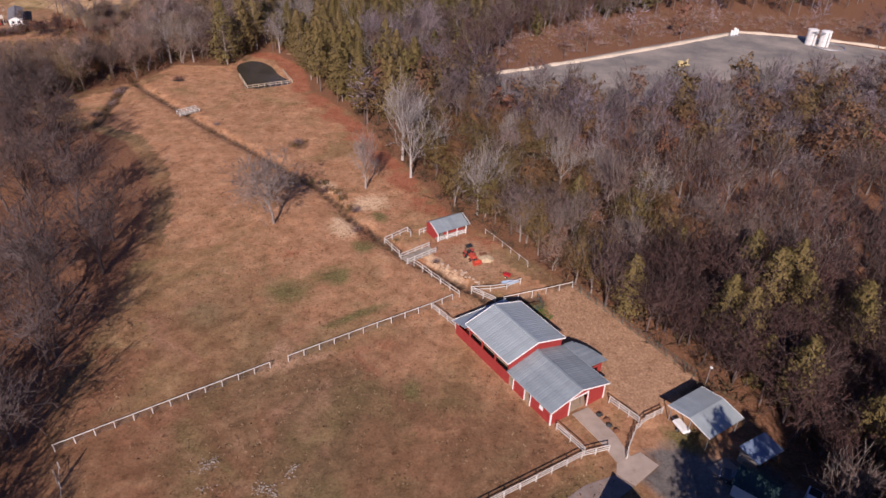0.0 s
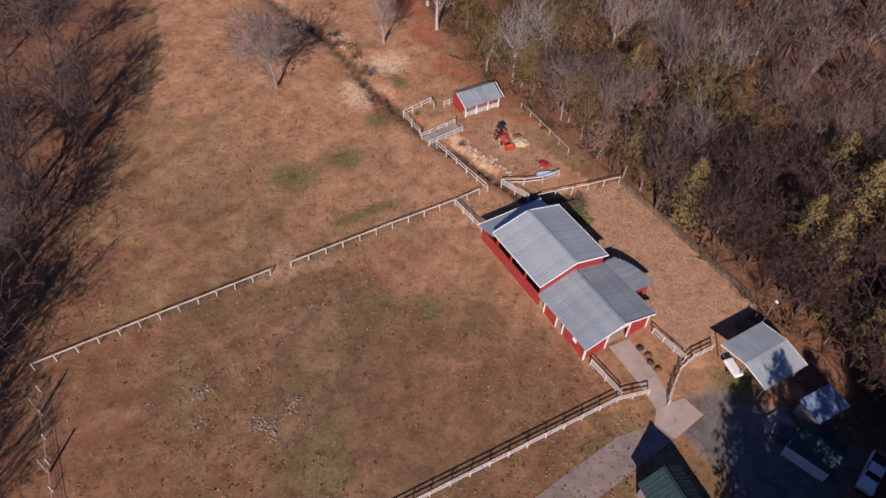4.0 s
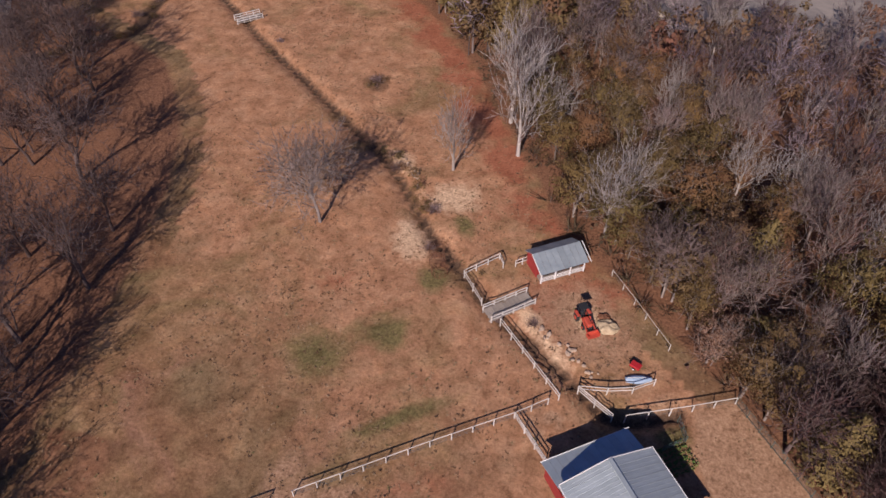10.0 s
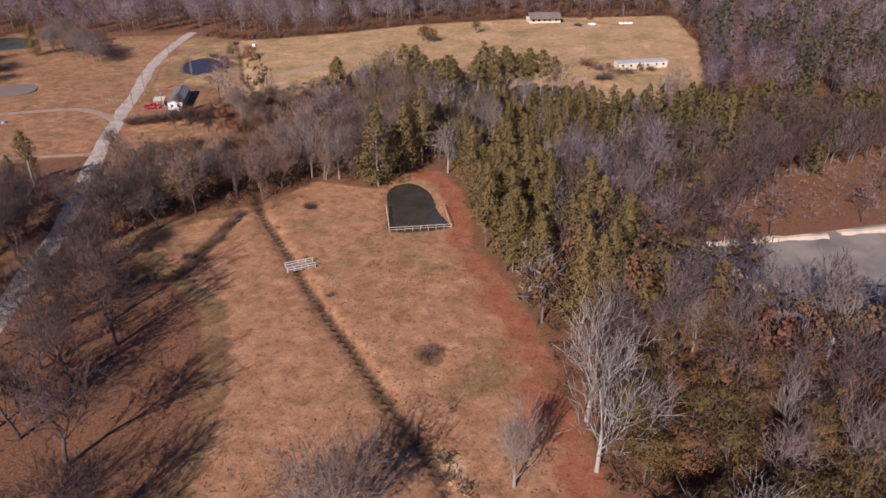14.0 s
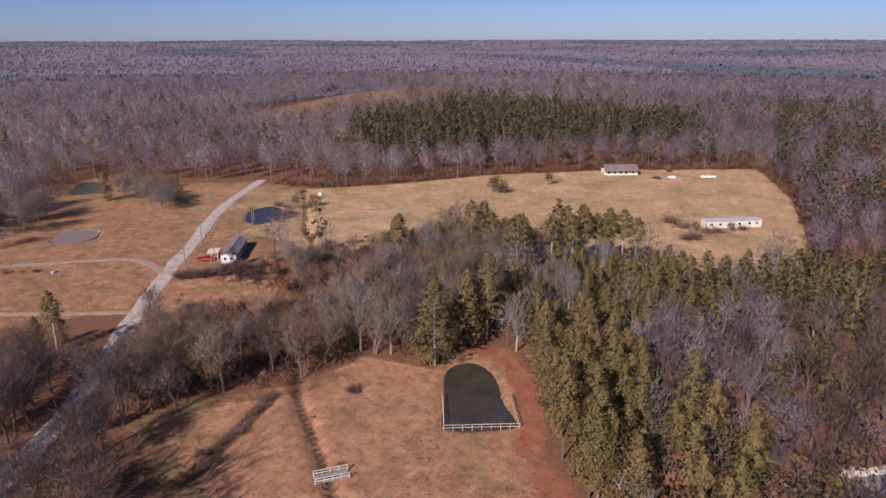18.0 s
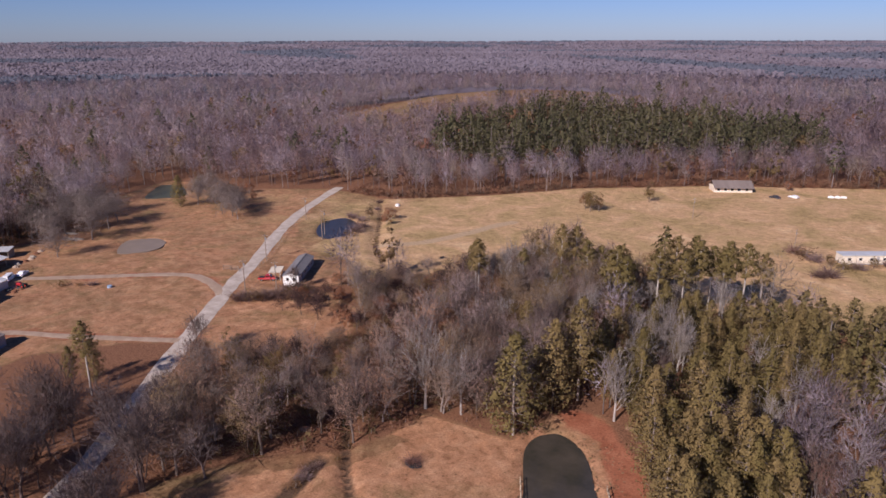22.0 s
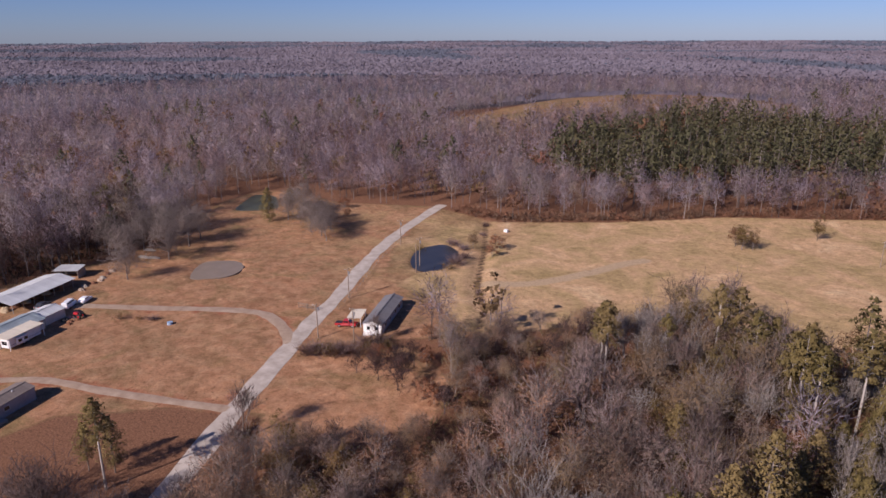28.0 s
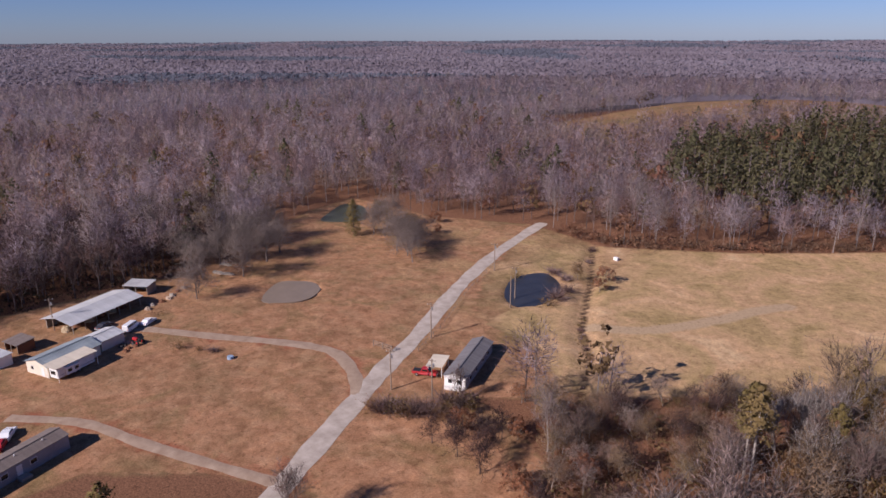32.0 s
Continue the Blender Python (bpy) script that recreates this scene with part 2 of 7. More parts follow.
# ---------------------------------------------------------------- ground materials
def ground_material():
    m = bpy.data.materials.new("winter_pasture")
    m.use_nodes = True
    t = m.node_tree
    N, L = t.nodes.new, t.links.new
    b = t.nodes["Principled BSDF"]
    b.inputs["Roughness"].default_value = 0.95
    b.inputs["Specular IOR Level"].default_value = 0.1
    tc = N("ShaderNodeTexCoord")

    def noise_at(scale, detail=5.0, rough=0.6, distort=0.0):
        n = N("ShaderNodeTexNoise")
        n.inputs["Scale"].default_value, n.inputs["Detail"].default_value, n.inputs["Roughness"].default_value = scale, detail, rough
        n.inputs["Distortion"].default_value = distort
        L(tc.outputs["Object"], n.inputs["Vector"])
        return n.outputs[0]

    def ramp(src, stops):
        r = N("ShaderNodeValToRGB")
        e = r.color_ramp.elements
        while len(e) < len(stops):
            e.new(0.5)
        for i, (p, c) in enumerate(stops):
            e[i].position, e[i].color = p, (*c, 1)
        L(src, r.inputs[0])
        return r.outputs[0]

    def mix(f, a, c, mode="MIX"):
        x = N("ShaderNodeMix")
        x.data_type, x.blend_type = "RGBA", mode
        if isinstance(f, float):
            x.inputs[0].default_value = f
        else:
            L(f, x.inputs[0])
        L(a, x.inputs[6])
        L(c, x.inputs[7])
        return x.outputs[2]

    def rgb(c):
        n = N("ShaderNodeRGB")
        n.outputs[0].default_value = (*c, 1)
        return n.outputs[0]

    def edge(mask, amount=0.35, scale=0.35):
        """A mask with an uneven edge."""
        a = N("ShaderNodeAttribute")
        a.attribute_name = mask
        s = N("ShaderNodeMath")
        s.operation = "MULTIPLY_ADD"
        L(noise_at(scale, 6.0, 0.65), s.inputs[0])
        s.inputs[1].default_value = amount * 2
        s.inputs[2].default_value = -amount
        add = N("ShaderNodeMath")
        add.operation = "ADD"
        L(a.outputs["Fac"], add.inputs[0])
        L(s.outputs[0], add.inputs[1])
        r = N("ShaderNodeMapRange")
        r.inputs[1].default_value, r.inputs[2].default_value = 0.35, 0.65
        L(add.outputs[0], r.inputs[0])
        return r.outputs[0]

    big = noise_at(0.03, 5.0, 0.6, 0.8)
    mid = noise_at(0.28, 9.0, 0.62, 0.5)
    fine = noise_at(2.6, 8.0, 0.8)
    straw = ramp(mid, [(0.30, (0.200, 0.120, 0.058)), (0.5, (0.268, 0.164, 0.082)), (0.70, (0.345, 0.222, 0.116))])
    russet = ramp(mid, [(0.30, (0.155, 0.073, 0.040)), (0.5, (0.215, 0.106, 0.058)), (0.70, (0.285, 0.153, 0.086))])
    col = mix(ramp(big, [(0.40, (0, 0, 0)), (0.62, (0.75, 0.75, 0.75))]), straw, russet)
    col = mix(edge("near", 0.5, 0.05), col, mix(ramp(big, [(0.43, (0, 0, 0)), (0.60, (1, 1, 1))]), russet, rgb((0.158, 0.098, 0.052))))
    olive = ramp(mid, [(0.30, (0.125, 0.088, 0.044)), (0.70, (0.225, 0.162, 0.088))])
    col = mix(ramp(noise_at(0.022, 6.0, 0.62, 1.6), [(0.45, (0, 0, 0)), (0.60, (0.65, 0.65, 0.65))]), col, olive)
    rosy = ramp(mid, [(0.30, (0.225, 0.112, 0.070)), (0.70, (0.385, 0.215, 0.140))])
    col = mix(ramp(noise_at(0.045, 7.0, 0.65, 1.2), [(0.56, (0, 0, 0)), (0.68, (0.7, 0.7, 0.7))]), col, rosy)
    col = mix(edge("bright", 0.5, 0.06), col, ramp(mid, [(0.30, (0.290, 0.145, 0.076)), (0.5, (0.375, 0.198, 0.108)), (0.70, (0.455, 0.262, 0.150))]))
    green = ramp(fine, [(0.3, (0.115, 0.090, 0.035)), (0.7, (0.195, 0.155, 0.068))])
    g = ramp(noise_at(0.06, 6.0, 0.6, 1.0), [(0.50, (0, 0, 0)), (0.68, (0.6, 0.6, 0.6))])
    col = mix(g, col, green)
    col = mix(edge("green"), col, green)
    yellow = ramp(noise_at(0.055, 7.0, 0.62, 0.8), [(0.3, (0.270, 0.195, 0.084)), (0.45, (0.405, 0.278, 0.138)), (0.58, (0.485, 0.310, 0.170)), (0.72, (0.58, 0.415, 0.240))])
    col = mix(edge("field", 0.55, 0.045), col, yellow)
    tufts = ramp(noise_at(0.35, 9.0, 0.75, 0.6), [(0.34, (0.72, 0.70, 0.66)), (0.5, (1.0, 1.0, 1.0)), (0.66, (1.28, 1.25, 1.2))])
    col = mix(1.0, col, tufts, "MULTIPLY")
    col = mix(edge("track", 0.3, 0.3), col, rgb((0.43, 0.31, 0.19)))
    clay = ramp(mid, [(0.3, (0.250, 0.086, 0.045)), (0.7, (0.370, 0.152, 0.085))])
    col = mix(edge("clay", 0.75, 0.16), col, clay)
    litter = ramp(fine, [(0.3, (0.115, 0.058, 0.034)), (0.5, (0.195, 0.096, 0.054)), (0.7, (0.275, 0.142, 0.082))])
    col = mix(edge("litter", 0.3, 0.12), col, litter)
    dirt = mix(ramp(noise_at(0.5, 7.0, 0.65, 1.0), [(0.36, (0, 0, 0)), (0.62, (1, 1, 1))]), ramp(fine, [(0.3, (0.24, 0.130, 0.072)), (0.7, (0.36, 0.215, 0.130))]), ramp(fine, [(0.3, (0.320, 0.185, 0.105)), (0.7, (0.485, 0.305, 0.190))]))
    col = mix(edge("dirt", 0.4, 0.3), col, dirt)
    col = mix(edge("sand", 0.4, 0.45), col, ramp(fine, [(0.3, (0.46, 0.300, 0.175)), (0.7, (0.70, 0.490, 0.315))]))
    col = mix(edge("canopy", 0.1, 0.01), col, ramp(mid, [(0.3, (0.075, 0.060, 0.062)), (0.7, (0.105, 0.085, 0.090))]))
    col = mix(edge("yard", 0.35, 0.3), col, ramp(mid, [(0.3, (0.105, 0.092, 0.084)), (0.7, (0.205, 0.180, 0.160))]))
    mud = ramp(fine, [(0.3, (0.062, 0.038, 0.025)), (0.7, (0.140, 0.086, 0.054))])
    col = mix(edge("mud", 0.3, 0.6), col, mud)
    grain = ramp(fine, [(0.28, (0.50, 0.47, 0.44)), (0.72, (1.48, 1.48, 1.48))])
    col = mix(0.85, col, grain, "MULTIPLY")
    clumps = ramp(noise_at(0.9, 6.0, 0.75), [(0.34, (0.52, 0.48, 0.46)), (0.47, (1.0, 1.0, 1.0)), (0.62, (1.0, 1.0, 1.0)), (0.72, (1.18, 1.16, 1.12))])
    col = mix(0.8, col, clumps, "MULTIPLY")
    # scattered dung and hoof marks
    vo = N("ShaderNodeTexVoronoi")
    vo.inputs["Scale"].default_value = 0.75
    L(tc.outputs["Object"], vo.inputs["Vector"])
    lone = N("ShaderNodeMath")
    lone.operation = "MULTIPLY"
    L(ramp(vo.outputs["Distance"], [(0.10, (1, 1, 1)), (0.20, (0, 0, 0))]), lone.inputs[0])
    L(ramp(noise_at(0.12, 3.0, 0.6), [(0.50, (0, 0, 0)), (0.66, (0.75, 0.75, 0.75))]), lone.inputs[1])
    col = mix(lone.outputs[0], col, rgb((0.055, 0.032, 0.022)))
    pale = ramp(noise_at(0.55, 9.0, 0.78, 1.2), [(0.60, (0, 0, 0)), (0.76, (0.35, 0.35, 0.35))])
    col = mix(pale, col, rgb((0.46, 0.33, 0.21)))
    L(col, b.inputs["Base Color"])
    bp = N("ShaderNodeBump")
    bp.inputs["Strength"].default_value, bp.inputs["Distance"].default_value = 0.6, 0.12
    L(fine, bp.inputs["Height"])
    L(bp.outputs[0], b.inputs["Normal"])
    return m


def axis(parts):
    out = []
    for a, b, step in parts:
        out += list(np.arange(a, b, step))
    return np.array(out + [parts[-1][1]])


def falloff(d, r):
    return np.clip(1 - d / r, 0, 1)


def blob(x, y, spots):
    m = np.zeros(np.shape(x))
    for cx, cy, rx, ry, turn in spots:
        c, s = math.cos(radians(turn)), math.sin(radians(turn))
        u, v = (x - cx) * c + (y - cy) * s, -(x - cx) * s + (y - cy) * c
        m = np.maximum(m, np.clip(0.85 - 0.42 * np.hypot(u / rx, v / ry), 0, 1))
    return m


xs = axis([(-4700, -1200, 250), (-1200, -400, 50), (-400, -205, 3.5), (-205, -100, 1.7), (-100, 48, 1.25), (48, 220, 4), (220, 700, 40), (700, 3200, 250)])
ys = axis([(-400, 20, 60), (20, 40, 4), (40, 232, 1.25), (232, 372, 1.7), (372, 520, 3.5), (520, 1200, 40), (1200, 4700, 250)])
GX, GY = np.meshgrid(xs, ys)
GZ = ground_height(GX, GY)
nx, ny = len(xs), len(ys)
idx = np.arange(nx * ny).reshape(ny, nx)
a, b_, c_, d_ = idx[:-1, :-1].ravel(), idx[:-1, 1:].ravel(), idx[1:, 1:].ravel(), idx[1:, :-1].ravel()
tris = np.concatenate([np.stack([a, b_, c_], 1), np.stack([a, c_, d_], 1)])
ground_mesh = arrays("ground", np.stack([GX, GY, GZ], -1).reshape(-1, 3), tris, ground_material())
far_out = np.hypot(GX + 30, GY - 100) > 520
opened = inside(PATCH, GX, GY) | inside(FAR_OPEN, GX, GY) | inside(OPEN_SOUTH, GX, GY) | inside(OPEN_NORTH, GX, GY) | inside(PAD, GX, GY)
edge_in = np.minimum(np.minimum(away(OPEN_SOUTH, GX, GY, True), away(OPEN_NORTH, GX, GY, True)), away(PATCH, GX, GY, True))
masks = {
    "track": np.clip(np.maximum(falloff(away(smooth([(-156, 308), (-147.6, 313), (-141.7, 321), (-135.4, 336), (-131.6, 349), (-127.5, 357)]), GX, GY), 4.0) * 1.1, falloff(away([(23.5, 97), (29, 88), (36, 77.5)], GX, GY), 1.6) * 0.55), 0, 1),
    "yard": np.clip(0.5 + np.where(inside(YARD, GX, GY), 1, -1) * away(YARD, GX, GY, True) / 5, 0, 1),
    "near": np.maximum(np.clip(0.5 + (-(GY - 80) + 0.62 * (GX + 20)) / 16, 0, 1), np.clip(0.5 - (GX + 42) / 12, 0, 1) * (GY < 82)) * (GX > -70) * (GY < 125),
    "bright": np.clip(0.8 * inside(PATCH, GX, GY) + 0.55 * inside(BRUSH, GX, GY) + 0.56 * (inside(OPEN_NORTH, GX, GY) & ~inside(FIELD, GX, GY)) + np.where(inside(OPEN_SOUTH, GX, GY), 0.25 + (GY - 97) / 75 + (GX + 60) / 120, 0), 0, 0.95) * ((away(OPEN_SOUTH, GX, GY, True) > 4) | (GY > 212)),
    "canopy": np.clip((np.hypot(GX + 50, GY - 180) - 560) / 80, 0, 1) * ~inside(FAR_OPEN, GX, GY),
    "litter": np.clip(np.where(opened, 0.5 - edge_in / 4, 0.5 + edge_in / 5) - 0.9 * inside(BRUSH, GX, GY), 0, 1),
    "field": np.clip(1.0 * inside(FAR_OPEN, GX, GY) - 0.10 * (inside(OPEN_NORTH, GX, GY) & ~inside(FIELD, GX, GY) & (GY > 226)) + 0.5 + np.where(inside(FIELD, GX, GY), 1, -1) * away(FIELD, GX, GY, True) / np.where(inside(OPEN_NORTH, GX, GY) & (GX < -175) & (GY > 226), 400, 16), 0, 1),
    "clay": np.clip(np.maximum.reduce([falloff(away([(-38, 200), (-43, 217), (-50, 230), (-58, 234)], GX, GY), 5.5) * 1.25,
                                       falloff(away([(-5, 139), (-11.5, 154), (-21.5, 174), (-35, 196)], GX, GY), 10) * 0.74,
                                       falloff(away(DRIVE, GX, GY), 5) * 0.7, falloff(away(ROAD, GX, GY), 7) * np.where(GY > 225, 0.5, 0.8), falloff(away(LOOP, GX, GY), 6) * 0.6,
                                       blob(GX, GY, [(7, 113, 8, 6, 35), (-150, 214, 9, 5, 30)]), 0.7 * blob(GX, GY, [(2, 128, 12, 8, 120), (-66, 118, 7, 14, 10)]), 0.46 * blob(GX, GY, [(-25.5, 108.5, 6, 4, 25), (-10.5, 79.5, 8, 5, 30), (-50, 80, 5, 7, 20)])]), 0, 1),
    "dirt": np.clip(np.maximum.reduce([blob(GX, GY, [(-22.0, 78.5, 4.4, 1.8, 30), (-23.3, 81.5, 2.2, 2.2, 0), (-17.5, 79.7, 3.2, 1.0, 25), (2.8, 92, 1.0, 2.4, 40), (13.5, 99.3, 3.5, 1.0, 10), (8.5, 109.5, 8.5, 5.6, 130), (9, 109, 5, 3.5, 130), (4.5, 103.5, 3.5, 1.4, 130),
                                                      (5.5, 93.5, 0.8, 3.0, 60), (17.5, 97, 3.5, 1.5, 40), (13, 76, 1.2, 2.0, 50), (15.2, 71.8, 1.2, 2.0, 50)]),
                                       np.clip(0.5 + 0.3 * np.where(inside([(21.2, 97.5), (23, 98.8), (27, 100), (42, 76), (35, 71.5), (30, 68.5), (26.0, 79), (21.5, 90)], GX, GY), 1, -1) * np.minimum(away([(21.2, 97.5), (23, 98.8), (27, 100), (42, 76), (35, 71.5), (30, 68.5), (26.0, 79), (21.5, 90)], GX, GY, True), 2), 0, 1),
                                       0 * GX]), 0, 1),
    "sand": np.clip(blob(GX, GY, [(-12.8, 129.8, 4.8, 3.6, 20), (-17.2, 119.8, 3.0, 4.6, 20), (-22.5, 137.5, 4.0, 1.8, 130), (1.3, 107.8, 3.6, 1.5, 128), (5.0, 103.0, 3.4, 1.2, 128), (-116, 196, 3.8, 3.0, 0), (-100, 205.5, 1.6, 1.0, 0), (-47.5, 235, 2.0, 1.0, 0), (9, 109, 2.5, 2.0, 130)]), 0, 1),
    "green": np.clip(np.maximum(blob(GX, GY, [(-24.6, 97, 3.6, 4.0, 20), (-12, 90.5, 8, 1.2, 33), (-17, 102, 4, 3, 0), (-2, 73, 1.6, 2.2, 0), (19.0, 93.6, 2.0, 2.6, 120), (19.0, 93.6, 1.2, 1.6, 120), (-12.5, 112.5, 2.5, 3, 0), (-10, 124, 1.5, 3, 30), (36, 64, 3.2, 3.5, 0)]),
                                blob(GX, GY, [(-165, 300, 9, 14, 20), (-130, 398, 60, 12, 36), (-195, 340, 8, 16, 25), (-60, 440, 40, 10, 30)])), 0, 1),
    "mud": np.clip(np.maximum.reduce([falloff(away(DITCH, GX, GY), 2.0) * 0.85, falloff(away(CREEK, GX, GY), 2.4) * 0.8, falloff(away(DITCH_W, GX, GY), 3) * 1.0,
                                      blob(GX, GY, [(-33, 160, 2.2, 3.0, 30), (-77.5, 206, 2.0, 1.4, 0)])]), 0, 1),
}
for key, value in masks.items():
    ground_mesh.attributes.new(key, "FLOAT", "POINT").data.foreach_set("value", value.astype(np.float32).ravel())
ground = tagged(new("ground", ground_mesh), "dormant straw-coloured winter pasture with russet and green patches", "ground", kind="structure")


# ---------------------------------------------------------------- flat surfaces
GRAVEL = material("pale_gravel", (0.33, 0.270, 0.215), 0.95, second=(0.54, 0.460, 0.385), scale=0.3, bump=0.5, bump_scale=4)
DIRT_ROAD = material("dirt_track", (0.27, 0.18, 0.12), 0.95, second=(0.42, 0.31, 0.22), scale=0.4, bump=0.4, bump_scale=4)
PAD_MAT = material("packed_grey_gravel", (0.135, 0.124, 0.118), 0.95, second=(0.345, 0.295, 0.245), scale=0.075, bump=0.4, bump_scale=3, spec=0.1)
CONCRETE = material("worn_concrete", (0.30, 0.235, 0.185), 0.85, second=(0.42, 0.335, 0.27), scale=0.5, bump=0.2, bump_scale=6)
ASPHALT = material("old_asphalt", (0.15, 0.135, 0.125), 0.9, second=(0.25, 0.225, 0.205), scale=0.25, bump=0.2, bump_scale=8)


def ribbon(name, line, width, lift, mat, label, category="road", wobble=0.25):
    """A strip of ground along a line, slightly crowned."""
    bm = bmesh.new()
    rows = []
    for i, p in enumerate(line):
        q, r = Vector(line[max(i - 1, 0)]), Vector(line[min(i + 1, len(line) - 1)])
        n = Vector((-(r - q).y, (r - q).x)).normalized()
        w = width / 2 * (1 + wobble * 0.3 * math.sin(i * 1.7) + wobble * 0.3 * math.sin(i * 0.63 + 1))
        rows.append([bm.verts.new((p[0] + n.x * w * k, p[1] + n.y * w * k, float(hill(p[0], p[1])) + lift - 0.06 * abs(k) ** 2)) for k in (-1, -0.5, 0, 0.5, 1)])
    for u, v in zip(rows, rows[1:]):
        for k in range(4):
            bm.faces.new((u[k], u[k + 1], v[k + 1], v[k]))
    bmesh.ops.recalc_face_normals(bm, faces=bm.faces)
    return tagged(part(name, bm, mat), label, category, kind="structure")


ribbon("road", ROAD, 4.5, 0.10, GRAVEL, "pale grey gravel country lane with worn edges")
ribbon("road", LOOP, 3.2, 0.09, DIRT_ROAD, "tan dirt farm track branching off the lane")
ribbon("road", DRIVE, 2.5, 0.09, DIRT_ROAD, "reddish dirt driveway leading to the long home")
ribbon("track", smooth([(13, 210.5), (17, 204), (23, 196.5), (33, 193.5), (48, 190.5)]), 3.2, 0.13, DIRT_ROAD, "sandy wheel track along the gravel pad's edge", "track", 0.6)
tagged(part("pavement", plate(PAD, -0.2, 0.06), PAD_MAT), "wide packed grey gravel well pad", "gravel pad", kind="structure")

WATER = material("pond_water", (0.036, 0.033, 0.024), 0.18, second=(0.070, 0.057, 0.043), scale=0.22, bump=0.03, bump_scale=1.2, spec=0.5)
WATER_PALE = material("muddy_water", (0.20, 0.155, 0.115), 0.5, second=(0.26, 0.20, 0.15), scale=0.2, bump=0.02, bump_scale=1.0, spec=0.3)
WATER_GREEN = material("green_water", (0.055, 0.062, 0.040), 0.4, second=(0.085, 0.088, 0.058), scale=0.15, bump=0.02, bump_scale=1.0, spec=0.3)
WATER_DARK = material("dark_water", (0.024, 0.026, 0.030), 0.32, second=(0.048, 0.048, 0.052), scale=0.3, bump=0.25, bump_scale=2.0, spec=0.3)
for pts, mat, lab in ((POND, WATER, "still dark green farm pond with scum"), (POND_S, WATER_PALE, "shallow muddy grey cattle pond"), (POND_N, WATER_GREEN, "dull green pond at the wood's edge"), (POND_E, WATER_DARK, "dark blue rippled pond beside the lane")):
    tagged(part("water", plate(pts, -0.5, -0.16), mat), lab, "pond", kind="structure")

# ---------------------------------------------------------------- trees
BARK = tinted("grey_bark", [(0.10, 0.075, 0.06), (0.19, 0.15, 0.125), (0.26, 0.215, 0.185)], by="object")
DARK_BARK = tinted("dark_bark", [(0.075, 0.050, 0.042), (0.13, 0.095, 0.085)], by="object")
# maroon twigs, coloured darker still to stand for the thicket's shade
DARK_TWIG = tinted("shaded_maroon_twigs", [(0.052, 0.026, 0.023), (0.072, 0.037, 0.033), (0.088, 0.043, 0.036)], by="object")
GREY_BARK = tinted("lichen_bark", [(0.155, 0.122, 0.105), (0.22, 0.185, 0.165)], by="object")
GREY_TWIG = tinted("grey_twigs", [(0.218, 0.166, 0.141), (0.282, 0.224, 0.196)], by="object", through_light=0.3)
LANE_TWIG = tinted("lilac_twigs", [(0.125, 0.092, 0.086), (0.165, 0.128, 0.122), (0.155, 0.105, 0.090)], by="object", through_light=0.3)
TAN_TWIG = tinted("tan_twigs", [(0.292, 0.192, 0.101), (0.323, 0.213, 0.142), (0.330, 0.227, 0.189), (0.352, 0.192, 0.115), (0.270, 0.196, 0.095)], by="object", through_light=0.35)
PALE_TWIG = tinted("pale_twigs", [(0.264, 0.214, 0.186), (0.336, 0.278, 0.246)], by="object", through_light=0.3)
PALE_BARK = tinted("pale_bark", [(0.25, 0.212, 0.185), (0.36, 0.315, 0.28)], by="object")
TWIG = tinted("bare_twigs", [(0.164, 0.103, 0.087), (0.224, 0.151, 0.134), (0.276, 0.198, 0.183), (0.217, 0.115, 0.087)], by="object", through_light=0.3)
LEAF = tinted("olive_brown_leaves", [(0.173, 0.117, 0.045), (0.207, 0.133, 0.055), (0.223, 0.114, 0.058), (0.153, 0.114, 0.043), (0.198, 0.117, 0.063)], by="object", spread=0.2, through_light=0.35)
RUSSET = tinted("russet_oak_leaves", [(0.260, 0.106, 0.056), (0.312, 0.156, 0.088)], by="object", through_light=0.35)
NEEDLE = tinted("pine_needles", [(0.155, 0.118, 0.043), (0.189, 0.139, 0.054), (0.220, 0.153, 0.065)], by="object", spread=0.22, through_light=0.3)
# twig greys and browns shifted to lilac, standing in for haze over the woods
W_TWIG = tinted("wood_twigs_lilac_haze", [(0.150, 0.104, 0.118), (0.240, 0.182, 0.202), (0.350, 0.282, 0.312), (0.310, 0.196, 0.168), (0.400, 0.325, 0.350), (0.270, 0.208, 0.150), (0.330, 0.270, 0.290)], by="tint", spread=0.26, through_light=0.4)
W_BARK = tinted("wood_trunks", [(0.10, 0.076, 0.066), (0.14, 0.108, 0.096), (0.17, 0.138, 0.125), (0.235, 0.198, 0.182)], by="tint")
W_LEAF = tinted("wood_leaves", [(0.170, 0.116, 0.054), (0.205, 0.129, 0.065), (0.233, 0.108, 0.071), (0.148, 0.112, 0.049)], by="tint", spread=0.2, through_light=0.35)
# the same for joined woods: reddish-brown with shade worked into the colour
W_DARK = tinted("shaded_thicket_twigs", [(0.076, 0.037, 0.034), (0.101, 0.052, 0.046), (0.121, 0.064, 0.054), (0.098, 0.061, 0.037)], by="tint")
W_TAN = tinted("belt_twigs", [(0.287, 0.193, 0.122), (0.350, 0.250, 0.205), (0.336, 0.239, 0.220), (0.392, 0.219, 0.138)], by="tint", through_light=0.35)
W_RUSSET = tinted("russet_brush", [(0.17, 0.078, 0.045), (0.22, 0.105, 0.062), (0.19, 0.115, 0.070), (0.15, 0.095, 0.065)], by="tint", through_light=0.3)
